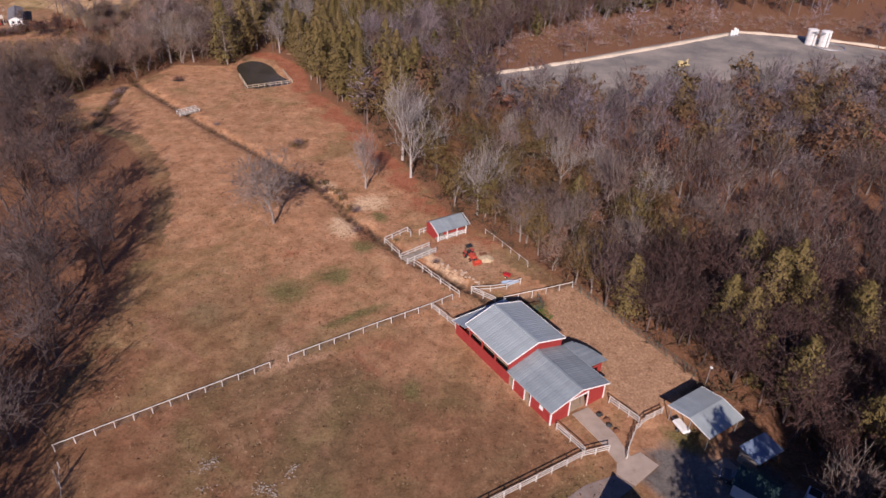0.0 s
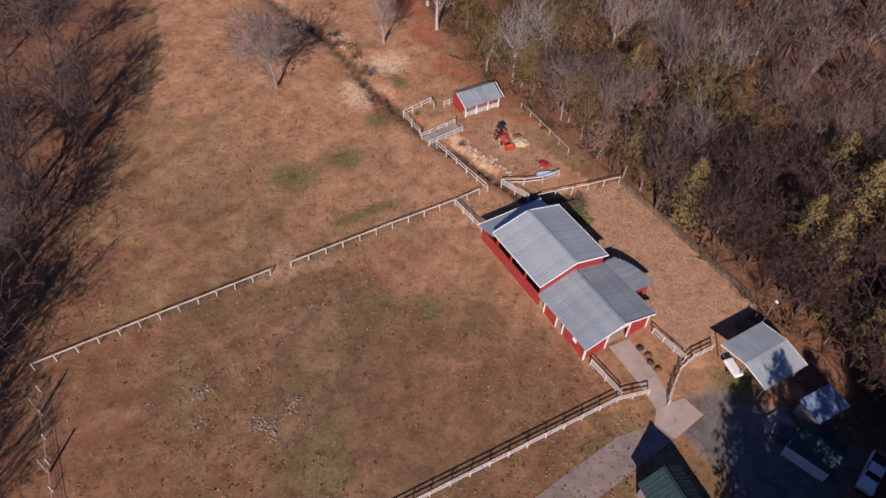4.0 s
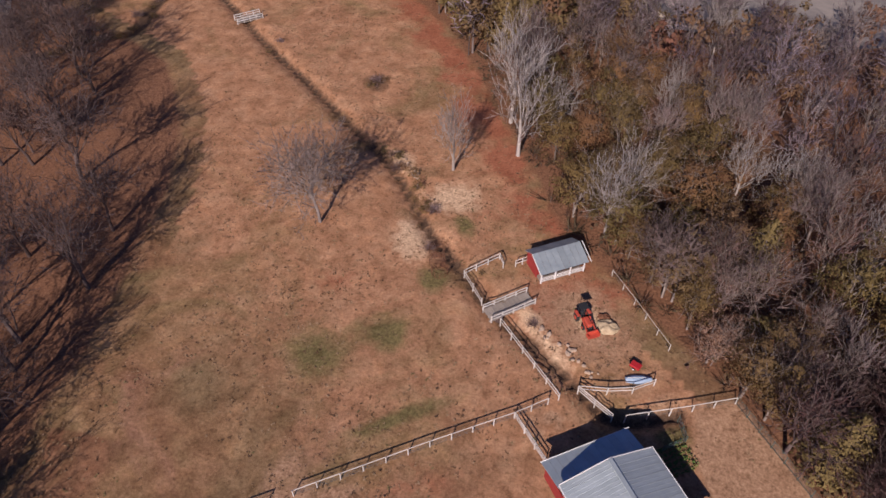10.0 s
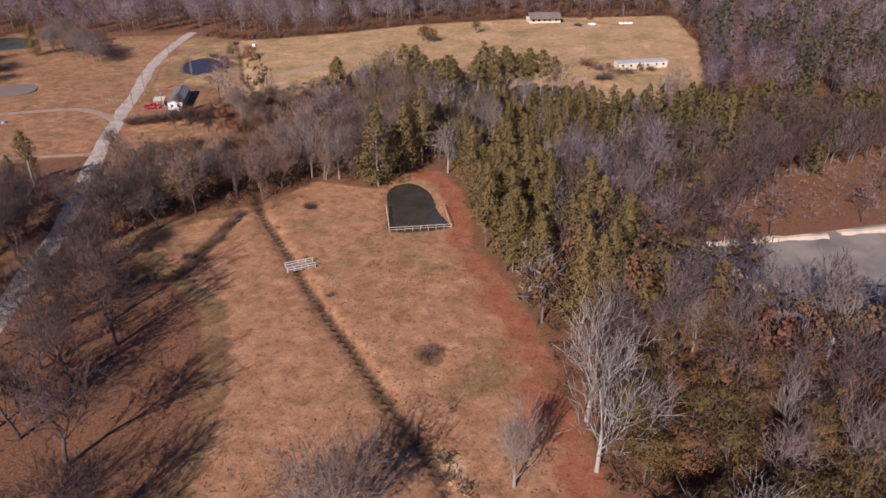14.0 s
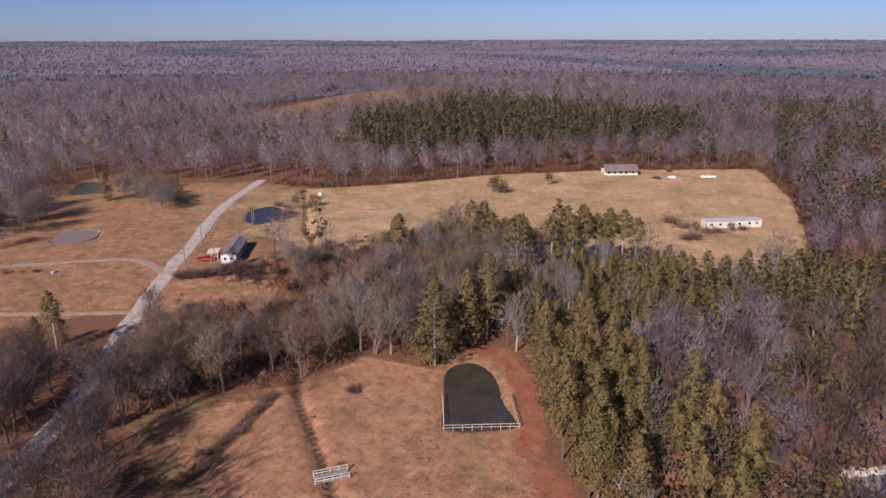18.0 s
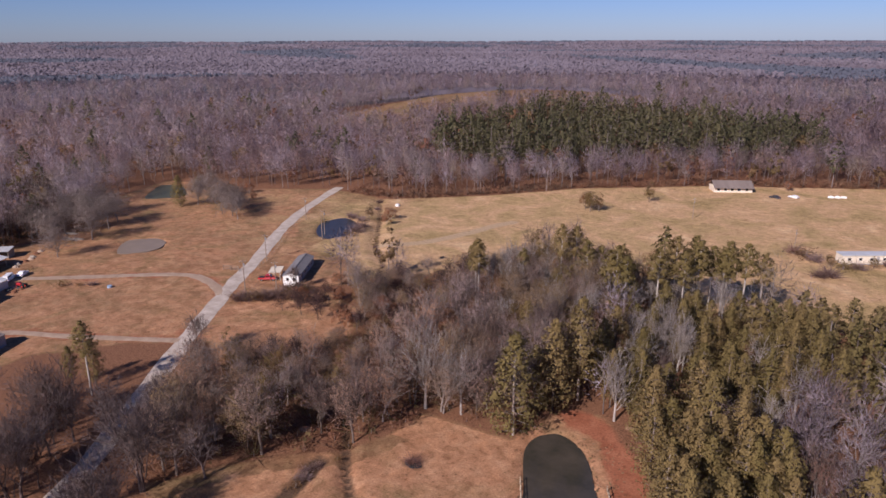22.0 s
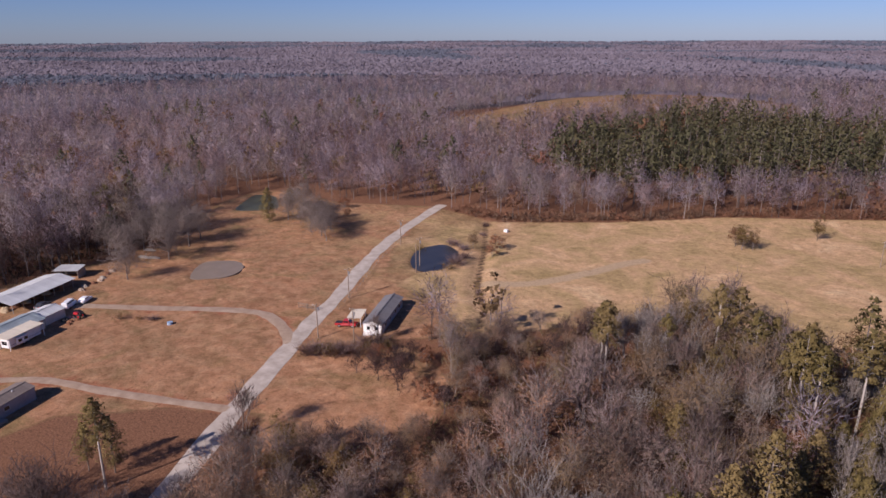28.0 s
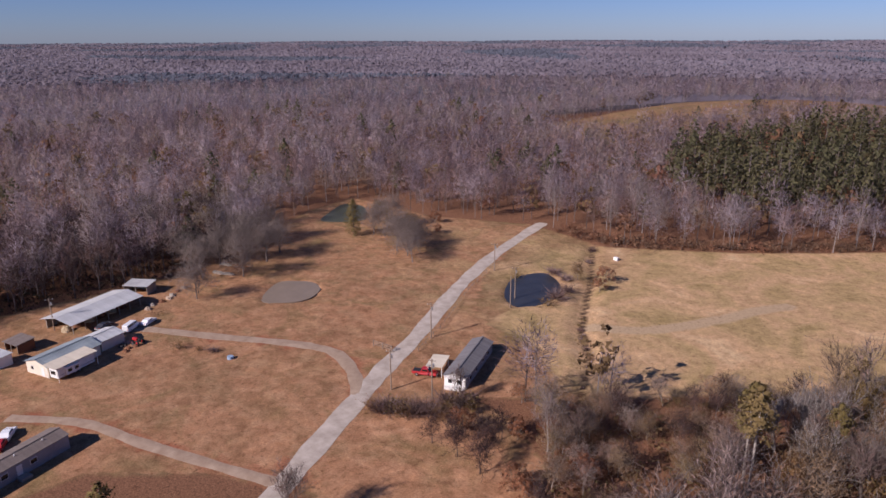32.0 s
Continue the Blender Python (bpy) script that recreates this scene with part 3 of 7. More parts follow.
W_NEEDLE = tinted("wood_needles", [(0.135, 0.109, 0.043), (0.168, 0.132, 0.054), (0.198, 0.146, 0.065)], by="tint", spread=0.22, through_light=0.35)
W_DEEP = tinted("dark_needles", [(0.086, 0.084, 0.044), (0.108, 0.100, 0.052), (0.130, 0.112, 0.056)], by="tint", spread=0.25, through_light=0.35)
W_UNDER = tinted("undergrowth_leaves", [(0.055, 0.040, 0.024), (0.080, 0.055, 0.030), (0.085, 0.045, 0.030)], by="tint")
# lilac and slate-blue stops carry the distance haze as base colour
W_FAR = tinted("far_canopy_hazed", [(0.166, 0.138, 0.159), (0.190, 0.161, 0.185), (0.215, 0.185, 0.213), (0.107, 0.117, 0.146)], by="tint", spread=0.06, through_light=0.3)


def frustum(p, q, r0, r1, sides):
    """Corner points and triangles of a tapered stick."""
    p, q = np.array(p, float), np.array(q, float)
    d = q - p
    d = d / (np.linalg.norm(d) + 1e-9)
    s = np.cross(d, (0, 0, 1.0) if abs(d[2]) < 0.9 else (1.0, 0, 0))
    s /= np.linalg.norm(s)
    n = np.cross(s, d)
    k = np.arange(sides) * 2 * np.pi / sides
    ring = np.cos(k)[:, None] * s + np.sin(k)[:, None] * n
    v = np.concatenate([p + r0 * ring, q + r1 * ring])
    i = np.arange(sides)
    j = (i + 1) % sides
    return v, np.concatenate([np.stack([i, j, sides + j], 1), np.stack([i, sides + j, sides + i], 1)])


def gather(pieces):
    vs, ts, n = [], [], 0
    for v, t in pieces:
        vs.append(v)
        ts.append(np.asarray(t) + n)
        n += len(v)
    return np.concatenate(vs), np.concatenate(ts)


def turned(v, facing):
    """Triangles with their fronts turned to facing, which becomes the normal of their points, as the crown's own roundness lights them."""
    face = np.cross(v[:, 1] - v[:, 0], v[:, 2] - v[:, 0])
    back = (face * facing).sum(1) < 0
    v[back] = v[back][:, [0, 2, 1]]
    n = unit(unit(facing) + 0.35 * unit(np.where(back[:, None], -face, face)))
    return np.concatenate([v, np.repeat(n[:, None, :], 3, 1)], 2).reshape(-1, 6), np.arange(3 * len(v)).reshape(-1, 3)


def slivers(starts, ways, width, r, facing=None):
    """Thin twigs: one long triangle from each start along its way, its flat side turned to facing."""
    n = len(starts)
    side = np.cross(ways, r.normal(size=(n, 3)) if facing is None else facing + r.normal(size=(n, 3)) * 0.45)
    side /= np.linalg.norm(side, axis=1)[:, None] + 1e-9
    w = width * r.uniform(0.6, 1.4, n)[:, None]
    v = np.stack([starts - side * w / 2, starts + side * w / 2, starts + ways], 1)
    return (v.reshape(-1, 3), np.arange(3 * n).reshape(n, 3)) if facing is None else turned(v, facing)


def flakes(centres, size, r, flat=0.5):
    """Small leaf sprays: a free triangle round each centre."""
    n = len(centres)
    o = r.normal(size=(n, 3, 3))
    o[:, :, 2] *= flat
    o /= np.linalg.norm(o, axis=2)[:, :, None] + 1e-9
    v = centres[:, None, :] + o * (size * r.uniform(0.6, 1.3, n))[:, None, None]
    return v.reshape(-1, 3), np.arange(3 * n).reshape(n, 3)


def unit(v):
    return v / (np.linalg.norm(v, axis=-1, keepdims=True) + 1e-9)


def leaves(points, facing, size, r, rough=0.55):
    """Leaf or needle sprays: a triangle at each point that turns its face roughly to facing."""
    n = len(points)
    d = unit(unit(facing) + r.normal(size=(n, 3)) * rough)
    u = unit(np.cross(d, r.normal(size=(n, 3))))
    w = np.cross(d, u)
    a = r.uniform(0, 6.28, (n, 1)) + np.array((0, 2.1, 4.2)) + r.uniform(-0.4, 0.4, (n, 3))
    k = (size * r.uniform(0.6, 1.3, n))[:, None, None]
    v = points[:, None, :] + k * (np.cos(a)[:, :, None] * u[:, None, :] + np.sin(a)[:, :, None] * w[:, None, :])
    return turned(v, unit(facing))


def sphere_ways(r, n, low=-0.5):
    """Directions spread evenly over a ball, cut off below."""
    q, a = r.uniform(low, 1, n), r.uniform(0, 6.28, n)
    s = np.sqrt(1 - q * q)
    return np.stack([np.cos(a) * s, np.sin(a) * s, q], 1)


def clumps(r, count, each, half, low, high, puff):
    """Points in many small puffs over an uneven dome, with the way that each one faces."""
    out = sphere_ways(r, count, -0.75)
    lobe = 1 + 0.22 * np.sin(out[:, 0] * 3.1 + r.uniform(0, 6)) * np.sin(out[:, 1] * 3.7 + r.uniform(0, 6))
    c = out * (r.uniform(0.45, 1.0, count) * lobe)[:, None] * (half, half, (high - low) / 2) + (0, 0, (low + high) / 2)
    w = sphere_ways(r, count * each, -1)
    o = np.repeat(out, each, 0)
    p = np.repeat(c, each, 0) + w * (puff * np.repeat(r.uniform(0.6, 1.3, count), each) * r.uniform(0.3, 1, count * each) ** 0.5)[:, None] * (1, 1, 0.8)
    return p, w * 0.7 + o * 0.9 + (0, 0, 0.25)


def skeleton_of(r, height, width, fork, limbs, levels, open_angle, sides=5, fan=False):
    """A bare broadleaf's wood, fitted to its height and width: sticks, and the branches with their directions."""
    sticks = []

    def grow(p, d, length, rad, level):
        steps = 3 if level < 2 else 2 if level < 3 else 1
        for _ in range(steps):
            q = p + d * length / steps
            sticks.append((p, q, rad, rad * 0.8, d, level))
            p, rad = q, rad * 0.8
            d = d + r.normal(size=3) * 0.13 + np.array((0, 0, 0.05))
            d /= np.linalg.norm(d)
        if level < levels:
            n = limbs if level == 0 else int(r.integers(4, 6)) if level == 1 else 3
            a0 = r.uniform(0, 6.28)
            s = np.cross(d, r.normal(size=3))
            s /= np.linalg.norm(s)
            u = np.cross(d, s)
            for k in range(n):
                t = radians(open_angle) * (r.uniform(0.1, 1.25) if fan and level == 0 else r.uniform(0.55, 1.15)) * (0.35 if k == 0 and level == 0 else 1.0)
                a = a0 + k * 6.28 / n + r.uniform(-0.4, 0.4)
                e = d * math.cos(t) + (s * math.cos(a) + u * math.sin(a)) * math.sin(t) + np.array((0, 0, 0.22))
                e /= np.linalg.norm(e)
                back = r.uniform(0.0, 0.7) if k else 0.0
                grow(p - d * length * back, e, length * r.uniform(0.6, 0.85), rad * 0.66, level + 1)

    grow(np.zeros(3), np.array((0.04 * r.normal(), 0.04 * r.normal(), 1.0)), fork, 0.05, 0)
    ends = np.array([k[1] for k in sticks])
    top = ends[:, 2].max()
    half = np.percentile(np.hypot(ends[:, 0], ends[:, 1]), 94)
    m = np.array((width / 2 / half, width / 2 / half, height * 0.93 / top))
    girth = height * 0.017 / 0.05
    wood_, tips = [], []
    for p, q, r0, r1, d, level in sticks:
        wood_.append(frustum(p * m, q * m, max(r0 * girth, 0.025), max(r1 * girth, 0.02), max(3, sides - level)))
        if level >= min(1 if fan else 2, levels):
            tips.append((p * m, q * m, d))
    return wood_, tips


def bare_arrays(seed, height, width=8.0, fork=1.0, limbs=5, levels=3, twigs=1000, thick=0.05, twig_len=1.3, open_angle=42, fan=False):
    r = np.random.default_rng(seed)
    sticks, tips = skeleton_of(r, height, width, fork, limbs, levels, open_angle, fan=fan)
    pick = r.integers(0, len(tips), twigs)
    f = r.uniform(0, 1.05, twigs)[:, None]
    p = np.array([tips[i][0] for i in pick]) * (1 - f) + np.array([tips[i][1] for i in pick]) * f
    out = p - np.array((0, 0, height * 0.42))
    out /= np.linalg.norm(out, axis=1)[:, None] + 1e-9
    d = np.array([tips[i][2] for i in pick]) * 0.5 + out * 0.45 + r.normal(size=(twigs, 3)) * 0.5 + np.array((0, 0, 0.08))
    d = d / np.linalg.norm(d, axis=1)[:, None] * (twig_len * r.uniform(0.4, 1.3, twigs))[:, None]
    return gather(sticks), slivers(p, d, thick, r, out), p


def pine_arrays(seed, height, branches=46, each=62, size=0.27, bare=0.3, radius=0.19):
    """A pine: tiers of branches in turn round the stem, with needle sprays along their outer part."""
    r = np.random.default_rng(seed)
    sticks = [frustum((0, 0, 0), (0.1, 0, height * 0.5), height * 0.013, height * 0.010, 6), frustum((0.1, 0, height * 0.5), (0, 0.1, height * 0.97), height * 0.010, 0.03, 5)]
    cents, ways = [], []
    for k in range(branches):
        g = ((k + r.uniform(0, 1)) / branches) ** 0.92
        z = height * (bare + (1 - bare) * g)
        reach = height * radius * (1 - g ** 1.8) ** 0.8 * (0.55 + 0.45 * min(1, g * 4)) * r.uniform(0.72, 1.15) + 0.25
        a = k * 2.4 + r.uniform(-0.5, 0.5)
        tip = np.array((math.cos(a) * reach, math.sin(a) * reach, z + reach * r.uniform(-0.15, 0.22)))
        root = np.array((0.05, 0.05, z - 0.25))
        sticks.append(frustum(root, tip, 0.05, 0.015, 3))
        m = int(each * (0.4 + 0.6 * min(1, reach / (height * radius))))
        t = r.uniform(0.12, 1.06, m)[:, None] ** 0.65
        p = root * (1 - t) + tip * t + r.normal(size=(m, 3)) * (0.36, 0.36, 0.34) * (0.45 + reach * 0.2)
        cents.append(p)
        ways.append(np.stack([p[:, 0], p[:, 1], np.full(m, 0.55 * reach + 0.2)], 1) + (math.cos(a) * 0.4, math.sin(a) * 0.4, 0))
    return gather(sticks), leaves(np.concatenate(cents), np.concatenate(ways), size, r, 0.9)


def plant(name, trunk, crown, bark, leaf, label, category, group):
    """A tree to copy: an Empty with its trunk and crown."""
    e = empty(name, 0, 0, -500)
    tagged(e, label, category, group)
    for nm, (v, t), mat in (("trunk", trunk, bark), ("crown", crown, leaf)):
        o = new(nm, arrays(nm, v, t, mat))
        o.parent = e
    return e


def put(proto, x, y, s=1.0, turn=0.0, z=None, label=""):
    h = float(ground_height(np.array([x]), np.array([y]))[0]) if z is None else z
    o = copy_thing(proto, pose(x, y, h - 0.05, 0, 0, turn) @ Matrix.Scale(s, 4))
    return tagged(o, label)


protos = []


def proto(*a):
    p = plant(*a)
    protos.append(p)
    return p


BARE = []
for i, (h, w, fk, lb, oa) in enumerate(((15, 8.0, 1.0, 6, 44), (13, 9.0, 0.7, 6, 50), (16, 7.0, 1.2, 6, 40), (13, 7.5, 0.9, 6, 48))):
    tr, cr, _ = bare_arrays(40 + i, h, w, fk, lb, 4, 1500, 0.055, 0.95, oa)
    BARE.append(proto("bare_tree", tr, cr, BARK, TWIG, "leafless grey-brown hardwood tree with fine twigs", "tree", "hardwood trees"))
THICKET = []
for i, (h, w) in enumerate(((14, 9.0), (12, 8.5))):
    tr, cr, _ = bare_arrays(50 + i, h, w, 0.6, 7, 4, 1900, 0.06, 0.95, 50, i == 1)
    THICKET.append(proto("thicket_tree", tr, cr, DARK_BARK, DARK_TWIG, "dark reddish-brown leafless thicket tree", "tree", "thicket trees"))
SPREAD = []
for i, w in enumerate((16.0, 14.5)):
    tr, cr, _ = bare_arrays(66 + i, 16.5 - i, w, 0.95, 13, 4, 5600, 0.045, 1.1, 60)
    SPREAD.append(proto("bare_tree", tr, cr, GREY_BARK, GREY_TWIG, "broad leafless pasture tree with a dense twiggy crown", "tree", "pasture trees"))
LANE = []
for i, (h, w) in enumerate(((18, 13.5), (16, 12.0), (19, 11.5))):
    tr, cr, _ = bare_arrays(160 + i, h, w, 0.8, 7, 4, 1700, 0.06, 1.1, 48)
    LANE.append(proto("shade_tree", tr, cr, DARK_BARK, LANE_TWIG, "tall leafless lilac-grey tree with an open crown", "tree", "lane trees"))
TAN = []
for i, (h, w) in enumerate(((13, 10.5), (11.5, 9.5), (14.5, 9.5))):
    r = np.random.default_rng(175 + i)
    tr, cr, _ = bare_arrays(170 + i, h, w, 0.35, 8, 4, 1100, 0.07, 0.9, 48, True)
    TAN.append(proto("hardwood_tree", tr, gather([cr, leaves(*clumps(r, 64, 36, w * 0.44, h * 0.12, h * 0.97, 0.9), 0.095, r, 0.9)]), BARK, TAN_TWIG, "rounded tan-brown tree with dense twigs and a few leaves", "tree", "belt trees"))
tr, cr, _ = bare_arrays(181, 15.5, 7.0, 0.7, 8, 4, 1100, 0.05, 0.9, 44)
SLIM = proto("bare_tree", tr, cr, PALE_BARK, GREY_TWIG, "slim leafless pale-stemmed tree in the pasture", "tree", "pasture trees")
PALE = []
for i in range(2):
    tr, cr, _ = bare_arrays(70 + i, 17, 9.0, 1.2, 6, 4, 500, 0.045, 0.9, 46)
    PALE.append(proto("bare_tree", tr, cr, PALE_BARK, PALE_TWIG, "tall leafless tree with pale whitish bark", "tree", "pale-barked trees"))
LEAFY = []
for i, (h, half) in enumerate(((12, 4.1), (11, 4.5), (13.5, 3.7))):
    r = np.random.default_rng(5 + i)
    tr, _, _ = bare_arrays(80 + i, h * 0.95, half * 1.9, 0.6, 6, 3, 10, 0.05, 1.2, 50, True)
    LEAFY.append(proto("leafy_tree", tr, leaves(*clumps(r, 70, 56, half * 0.9, 1.0, h * 0.93, 0.95), 0.14, r, 0.8), BARK, LEAF, "olive-brown tree still holding its small leaves", "tree", "leaf-holding trees"))
tr, cr, tp = bare_arrays(91, 7, 6.5, 0.5, 7, 3, 1300, 0.05, 0.9, 50)
OAK = proto("leafy_tree", tr, leaves(*clumps(np.random.default_rng(3), 30, 40, 2.9, 1.0, 6.6, 0.8), 0.2, np.random.default_rng(4), 0.8), BARK, RUSSET, "small russet-leaved oak at the field's edge", "tree", "russet oaks")
PINE = []
for i, (h, bare, rad) in enumerate(((17, 0.18, 0.235), (15, 0.06, 0.27), (18, 0.26, 0.215))):
    tr, cr = pine_arrays(20 + i, h, 84, 48, 0.215, bare, rad)
    PINE.append(proto("pine_tree", tr, cr, BARK, NEEDLE, "tall olive-green loblolly pine", "pine", "pines"))
TALL = []
for i in range(2):
    tr, cr = pine_arrays(28 + i, 21, 34, 72, 0.25, 0.56, 0.17)
    TALL.append(proto("pine_tree", tr, cr, PALE_BARK, NEEDLE, "tall slender pine with a long bare stem", "pine", "pines"))
r = np.random.default_rng(11)
SHRUB = []
for i in range(2):
    cs = r.normal(size=(300, 3)) * (0.9, 0.9, 0.5) + (0, 0, 0.9)
    cs[:, 2] = np.abs(cs[:, 2])
    stems = gather([frustum((0, 0, 0), r.normal(size=3) * (0.7, 0.7, 0.3) + (0, 0, 1.2), 0.04, 0.015, 3) for _ in range(9)])
    SHRUB.append(proto("shrub", stems, slivers(cs * 0.5, cs * 0.8 + r.normal(size=cs.shape) * 0.3, 0.07, r) if i == 0 else flakes(cs, 0.2, r, 0.8), BARK, TWIG if i == 0 else LEAF, "low tangled brown winter shrub", "shrub", "shrubs"))


def scatter(poly, spacing, seed, keep=None, cap=100000):
    """Places in a polygon, no two nearer than about the spacing."""
    r = np.random.default_rng(seed)
    px_, py_ = np.array([p[0] for p in poly]), np.array([p[1] for p in poly])
    gx, gy = np.meshgrid(np.arange(px_.min(), px_.max(), spacing), np.arange(py_.min(), py_.max(), spacing))
    x = (gx + r.uniform(-0.62, 0.62, gx.shape) * spacing).ravel()
    y = (gy + r.uniform(-0.62, 0.62, gy.shape) * spacing).ravel()
    ok = inside(poly, x, y)
    if keep is not None:
        ok &= keep(x, y)
    x, y = x[ok], y[ok]
    order = r.permutation(len(x))[:cap]
    return list(zip(x[order].tolist(), y[order].tolist())), r


BUILT = [(39, 66, 7.5), (44, 60, 6), (43, 54, 7), (25, 47, 9), (-160, 272, 16), (-214, 207, 22), (-247, 220, 22), (-185, 190, 14), (-58, 452, 14), (-6, 368, 14)]


def clear(x, y, road=4.5):
    k = ~inside(PATCH, x, y) & ~inside(OPEN_SOUTH, x, y) & ~inside(OPEN_NORTH, x, y) & ~inside(PAD, x, y) & (away(ROAD, x, y) > road) & (away(DRIVE, x, y) > 3)
    for bx, by, br in BUILT:
        k &= np.hypot(x - bx, y - by) > br
    return k


# the wood east of the barn
REST = {"bare": [], "leaf": [], "pine": [], "dark": [], "tan": [], "young": []}
EAST = [(-3, 142), (5, 124), (16, 112), (26, 101), (34, 87), (42, 74), (52, 64), (56, 54), (52, 44), (42, 36), (36, 20), (190, 20), (190, 215), (95, 200), (50, 187), (22, 192), (8, 208), (-14, 200), (-20, 182), (-10, 158)]
spots, r = scatter(EAST, 5.8, 1, lambda x, y: clear(x, y) & (x < 150))
for i, (x, y) in enumerate(spots):
    k = r.uniform()
    dense = x > 58 and y < 90
    olive = x + 0.55 * (y - 130) < 40
    near = away([(-3, 142), (16, 112), (34, 87), (50, 64)], x, y) < 34
    kind = "pine" if dense and k > 0.62 or k > 0.985 else "leaf" if k < (0.58 if olive else 0.34) else "pale" if (0.72 < k < 0.79) and not dense else "bare"
    s, a = r.uniform(0.85, 1.2), r.uniform(0, 360)
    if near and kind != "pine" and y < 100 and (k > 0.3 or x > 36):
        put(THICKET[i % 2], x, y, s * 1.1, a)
    elif kind == "pale" and near:
        put(PALE[i % 2], x, y, s * 0.9, a)
    elif near:
        put({"pine": PINE, "leaf": LEAFY, "bare": BARE}[kind][i % 3], x, y, s * (0.75 if kind == "pine" else 1), a)
    else:
        REST[kind if kind == "pine" else "dark" if x > 42 and y < 140 else "leaf" if kind == "leaf" else "bare"].append((x, y))

# pines beside the small pond and along the pasture
PINES = [(-36, 203), (-24, 186), (-14, 172), (2, 186), (10, 208), (16, 226), (40, 262), (90, 300), (110, 330), (60, 330), (16, 322), (-28, 292), (-48, 300), (-64, 286), (-60, 262), (-62, 244), (-54, 238), (-44, 224)]
STAND = [(-72, 280), (-64, 276), (-32, 296), (-34, 303), (-48, 300), (-60, 296)]
GAP = [(-30, 232), (-14, 214), (-2, 224), (-6, 246), (-22, 262)]
spots, r = scatter(PINES, 5.2, 2, lambda x, y: clear(x, y) & ~inside(STAND, x, y))
for i, (x, y) in enumerate(spots):
    near = away([(-14, 172), (-36, 203), (-44, 224), (-58, 250), (-40, 262)], x, y) < 24
    if inside(GAP, x, y) or (x > 26 and y < 300 and r.uniform() < 0.72) or (x > -4 and y < 268 and r.uniform() < 0.7) or r.uniform() < 0.1:
        if near:
            put(BARE[i % 4] if i % 3 else PALE[i % 2], x, y, r.uniform(0.85, 1.1), r.uniform(0, 360))
        else:
            REST["dark" if x > 4 else "bare"].append((x, y))
    elif near:
        put(PINE[i % 3], x, y, r.uniform(0.78, 1.08) * (0.8 if y > 232 else 1), r.uniform(0, 360))
    else:
        REST["young" if y > 228 or x > -8 else "pine"].append((x, y))

# the belt between the pasture and the lane houses
BELT = [(-146, 222), (-128, 196), (-112, 181), (-100, 197), (-90, 204), (-86, 213), (-84, 222), (-66, 222), (-62, 238), (-64, 286), (-48, 300), (-60, 306), (-95, 322), (-120, 296), (-134, 272), (-126, 254), (-136, 236)]
spots, r = scatter(BELT, 5.6, 3, lambda x, y: clear(x, y, 4))
for i, (x, y) in enumerate(spots):
    k = r.uniform()
    near = away([(-136, 215), (-112, 190), (-86, 216), (-62, 230), (-70, 280), (-110, 292), (-138, 268), (-128, 245)], x, y) < 20
    kind = "tan" if k < 0.42 else "leaf" if k < 0.54 else "pine" if k < (0.57 if x > -80 else 0.54) else "pale" if k < 0.66 else "bare"
    s, a = r.uniform(0.85, 1.2), r.uniform(0, 360)
    if x < -104 and y > 220:
        put((TAN, THICKET, TAN)[i % 3][i % 2], x, y, 0.6, a)
        continue
    s *= 0.75 if x < -98 and y > 205 else 1.0
    if near:
        put({"pine": PINE, "leaf": LEAFY, "bare": BARE, "pale": PALE, "tan": TAN}[kind][i % (2 if kind == "pale" else 3)], x, y, s * (0.82 if kind in ("pine", "pale") else 1), a)
    else:
        REST["tan" if kind in ("pale", "tan", "bare") else kind].append((x, y))

# single trees
for x, y, s, k in ((-31.5, 120.7, 0.95, 0), (-61, 98, 1.1, 1), (-62, 92, 1.0, 0), (-72, 123, 1.1, 1), (-82, 125, 1.05, 0), (-62.4, 107, 0.95, 0), (-87, 124, 1.0, 1), (-58, 82, 0.95, 1), (-77, 140, 1.05, 0), (-90, 152, 1.1, 1),
                   (-110.7, 178.8, 1.0, 0), (-103, 166, 0.9, 1), (-57, 70, 0.95, 0), (-70, 106, 1.05, 1), (-79, 114, 1.0, 0), (-97, 145, 1.0, 0), (-66, 84, 1.05, 0), (-54, 62, 0.9, 1), (-84, 137, 1.0, 0), (-64, 74, 1.0, 1), (-75, 96, 1.0, 0),
                   (-273, 276, 0.9, 0), (-264, 262, 0.95, 1), (-262, 270, 0.9, 0), (-277, 285, 1.0, 1), (-254, 252, 0.85, 0), (-239.5, 244, 0.75, 1), (-268, 252, 0.9, 0), (-281, 270, 0.9, 1), (-262, 282, 0.8, 0),
                   (-258, 318, 0.8, 1), (-262, 330, 0.85, 0), (-224, 308, 0.7, 0), (-230, 311, 0.8, 1), (-237, 312, 0.8, 0), (-234, 319, 0.75, 1), (-243, 319, 0.8, 0), (-248, 262, 0.95, 1), (-256, 274, 0.85, 0)):
    if x < -50 and y < 200 and (int(-x * 7 + y) % 7 == 0 or (y > 104 and int(-x * 3 + y) % 3 == 0 and x not in (-72, -82, -110.7))):
        continue
    if x > -50 or y > 200:
        put(SPREAD[k], x, y, s * (1.12 if y < 200 else 1.1), x * 37 % 360)
    else:
        put(LANE[int(-x) % 3], x, y, s * 1.1, x * 37 % 360)
for x, y, s, k in ((-4.0, 142.5, 1.4, 1), (-6.3, 151.8, 1.45, 0), (-85, 222.5, 1.2, 1), (-78, 224, 1.0, 0), (30, 178, 1.0, 1)):
    put(PALE[k], x, y, s, x * 51 % 360)
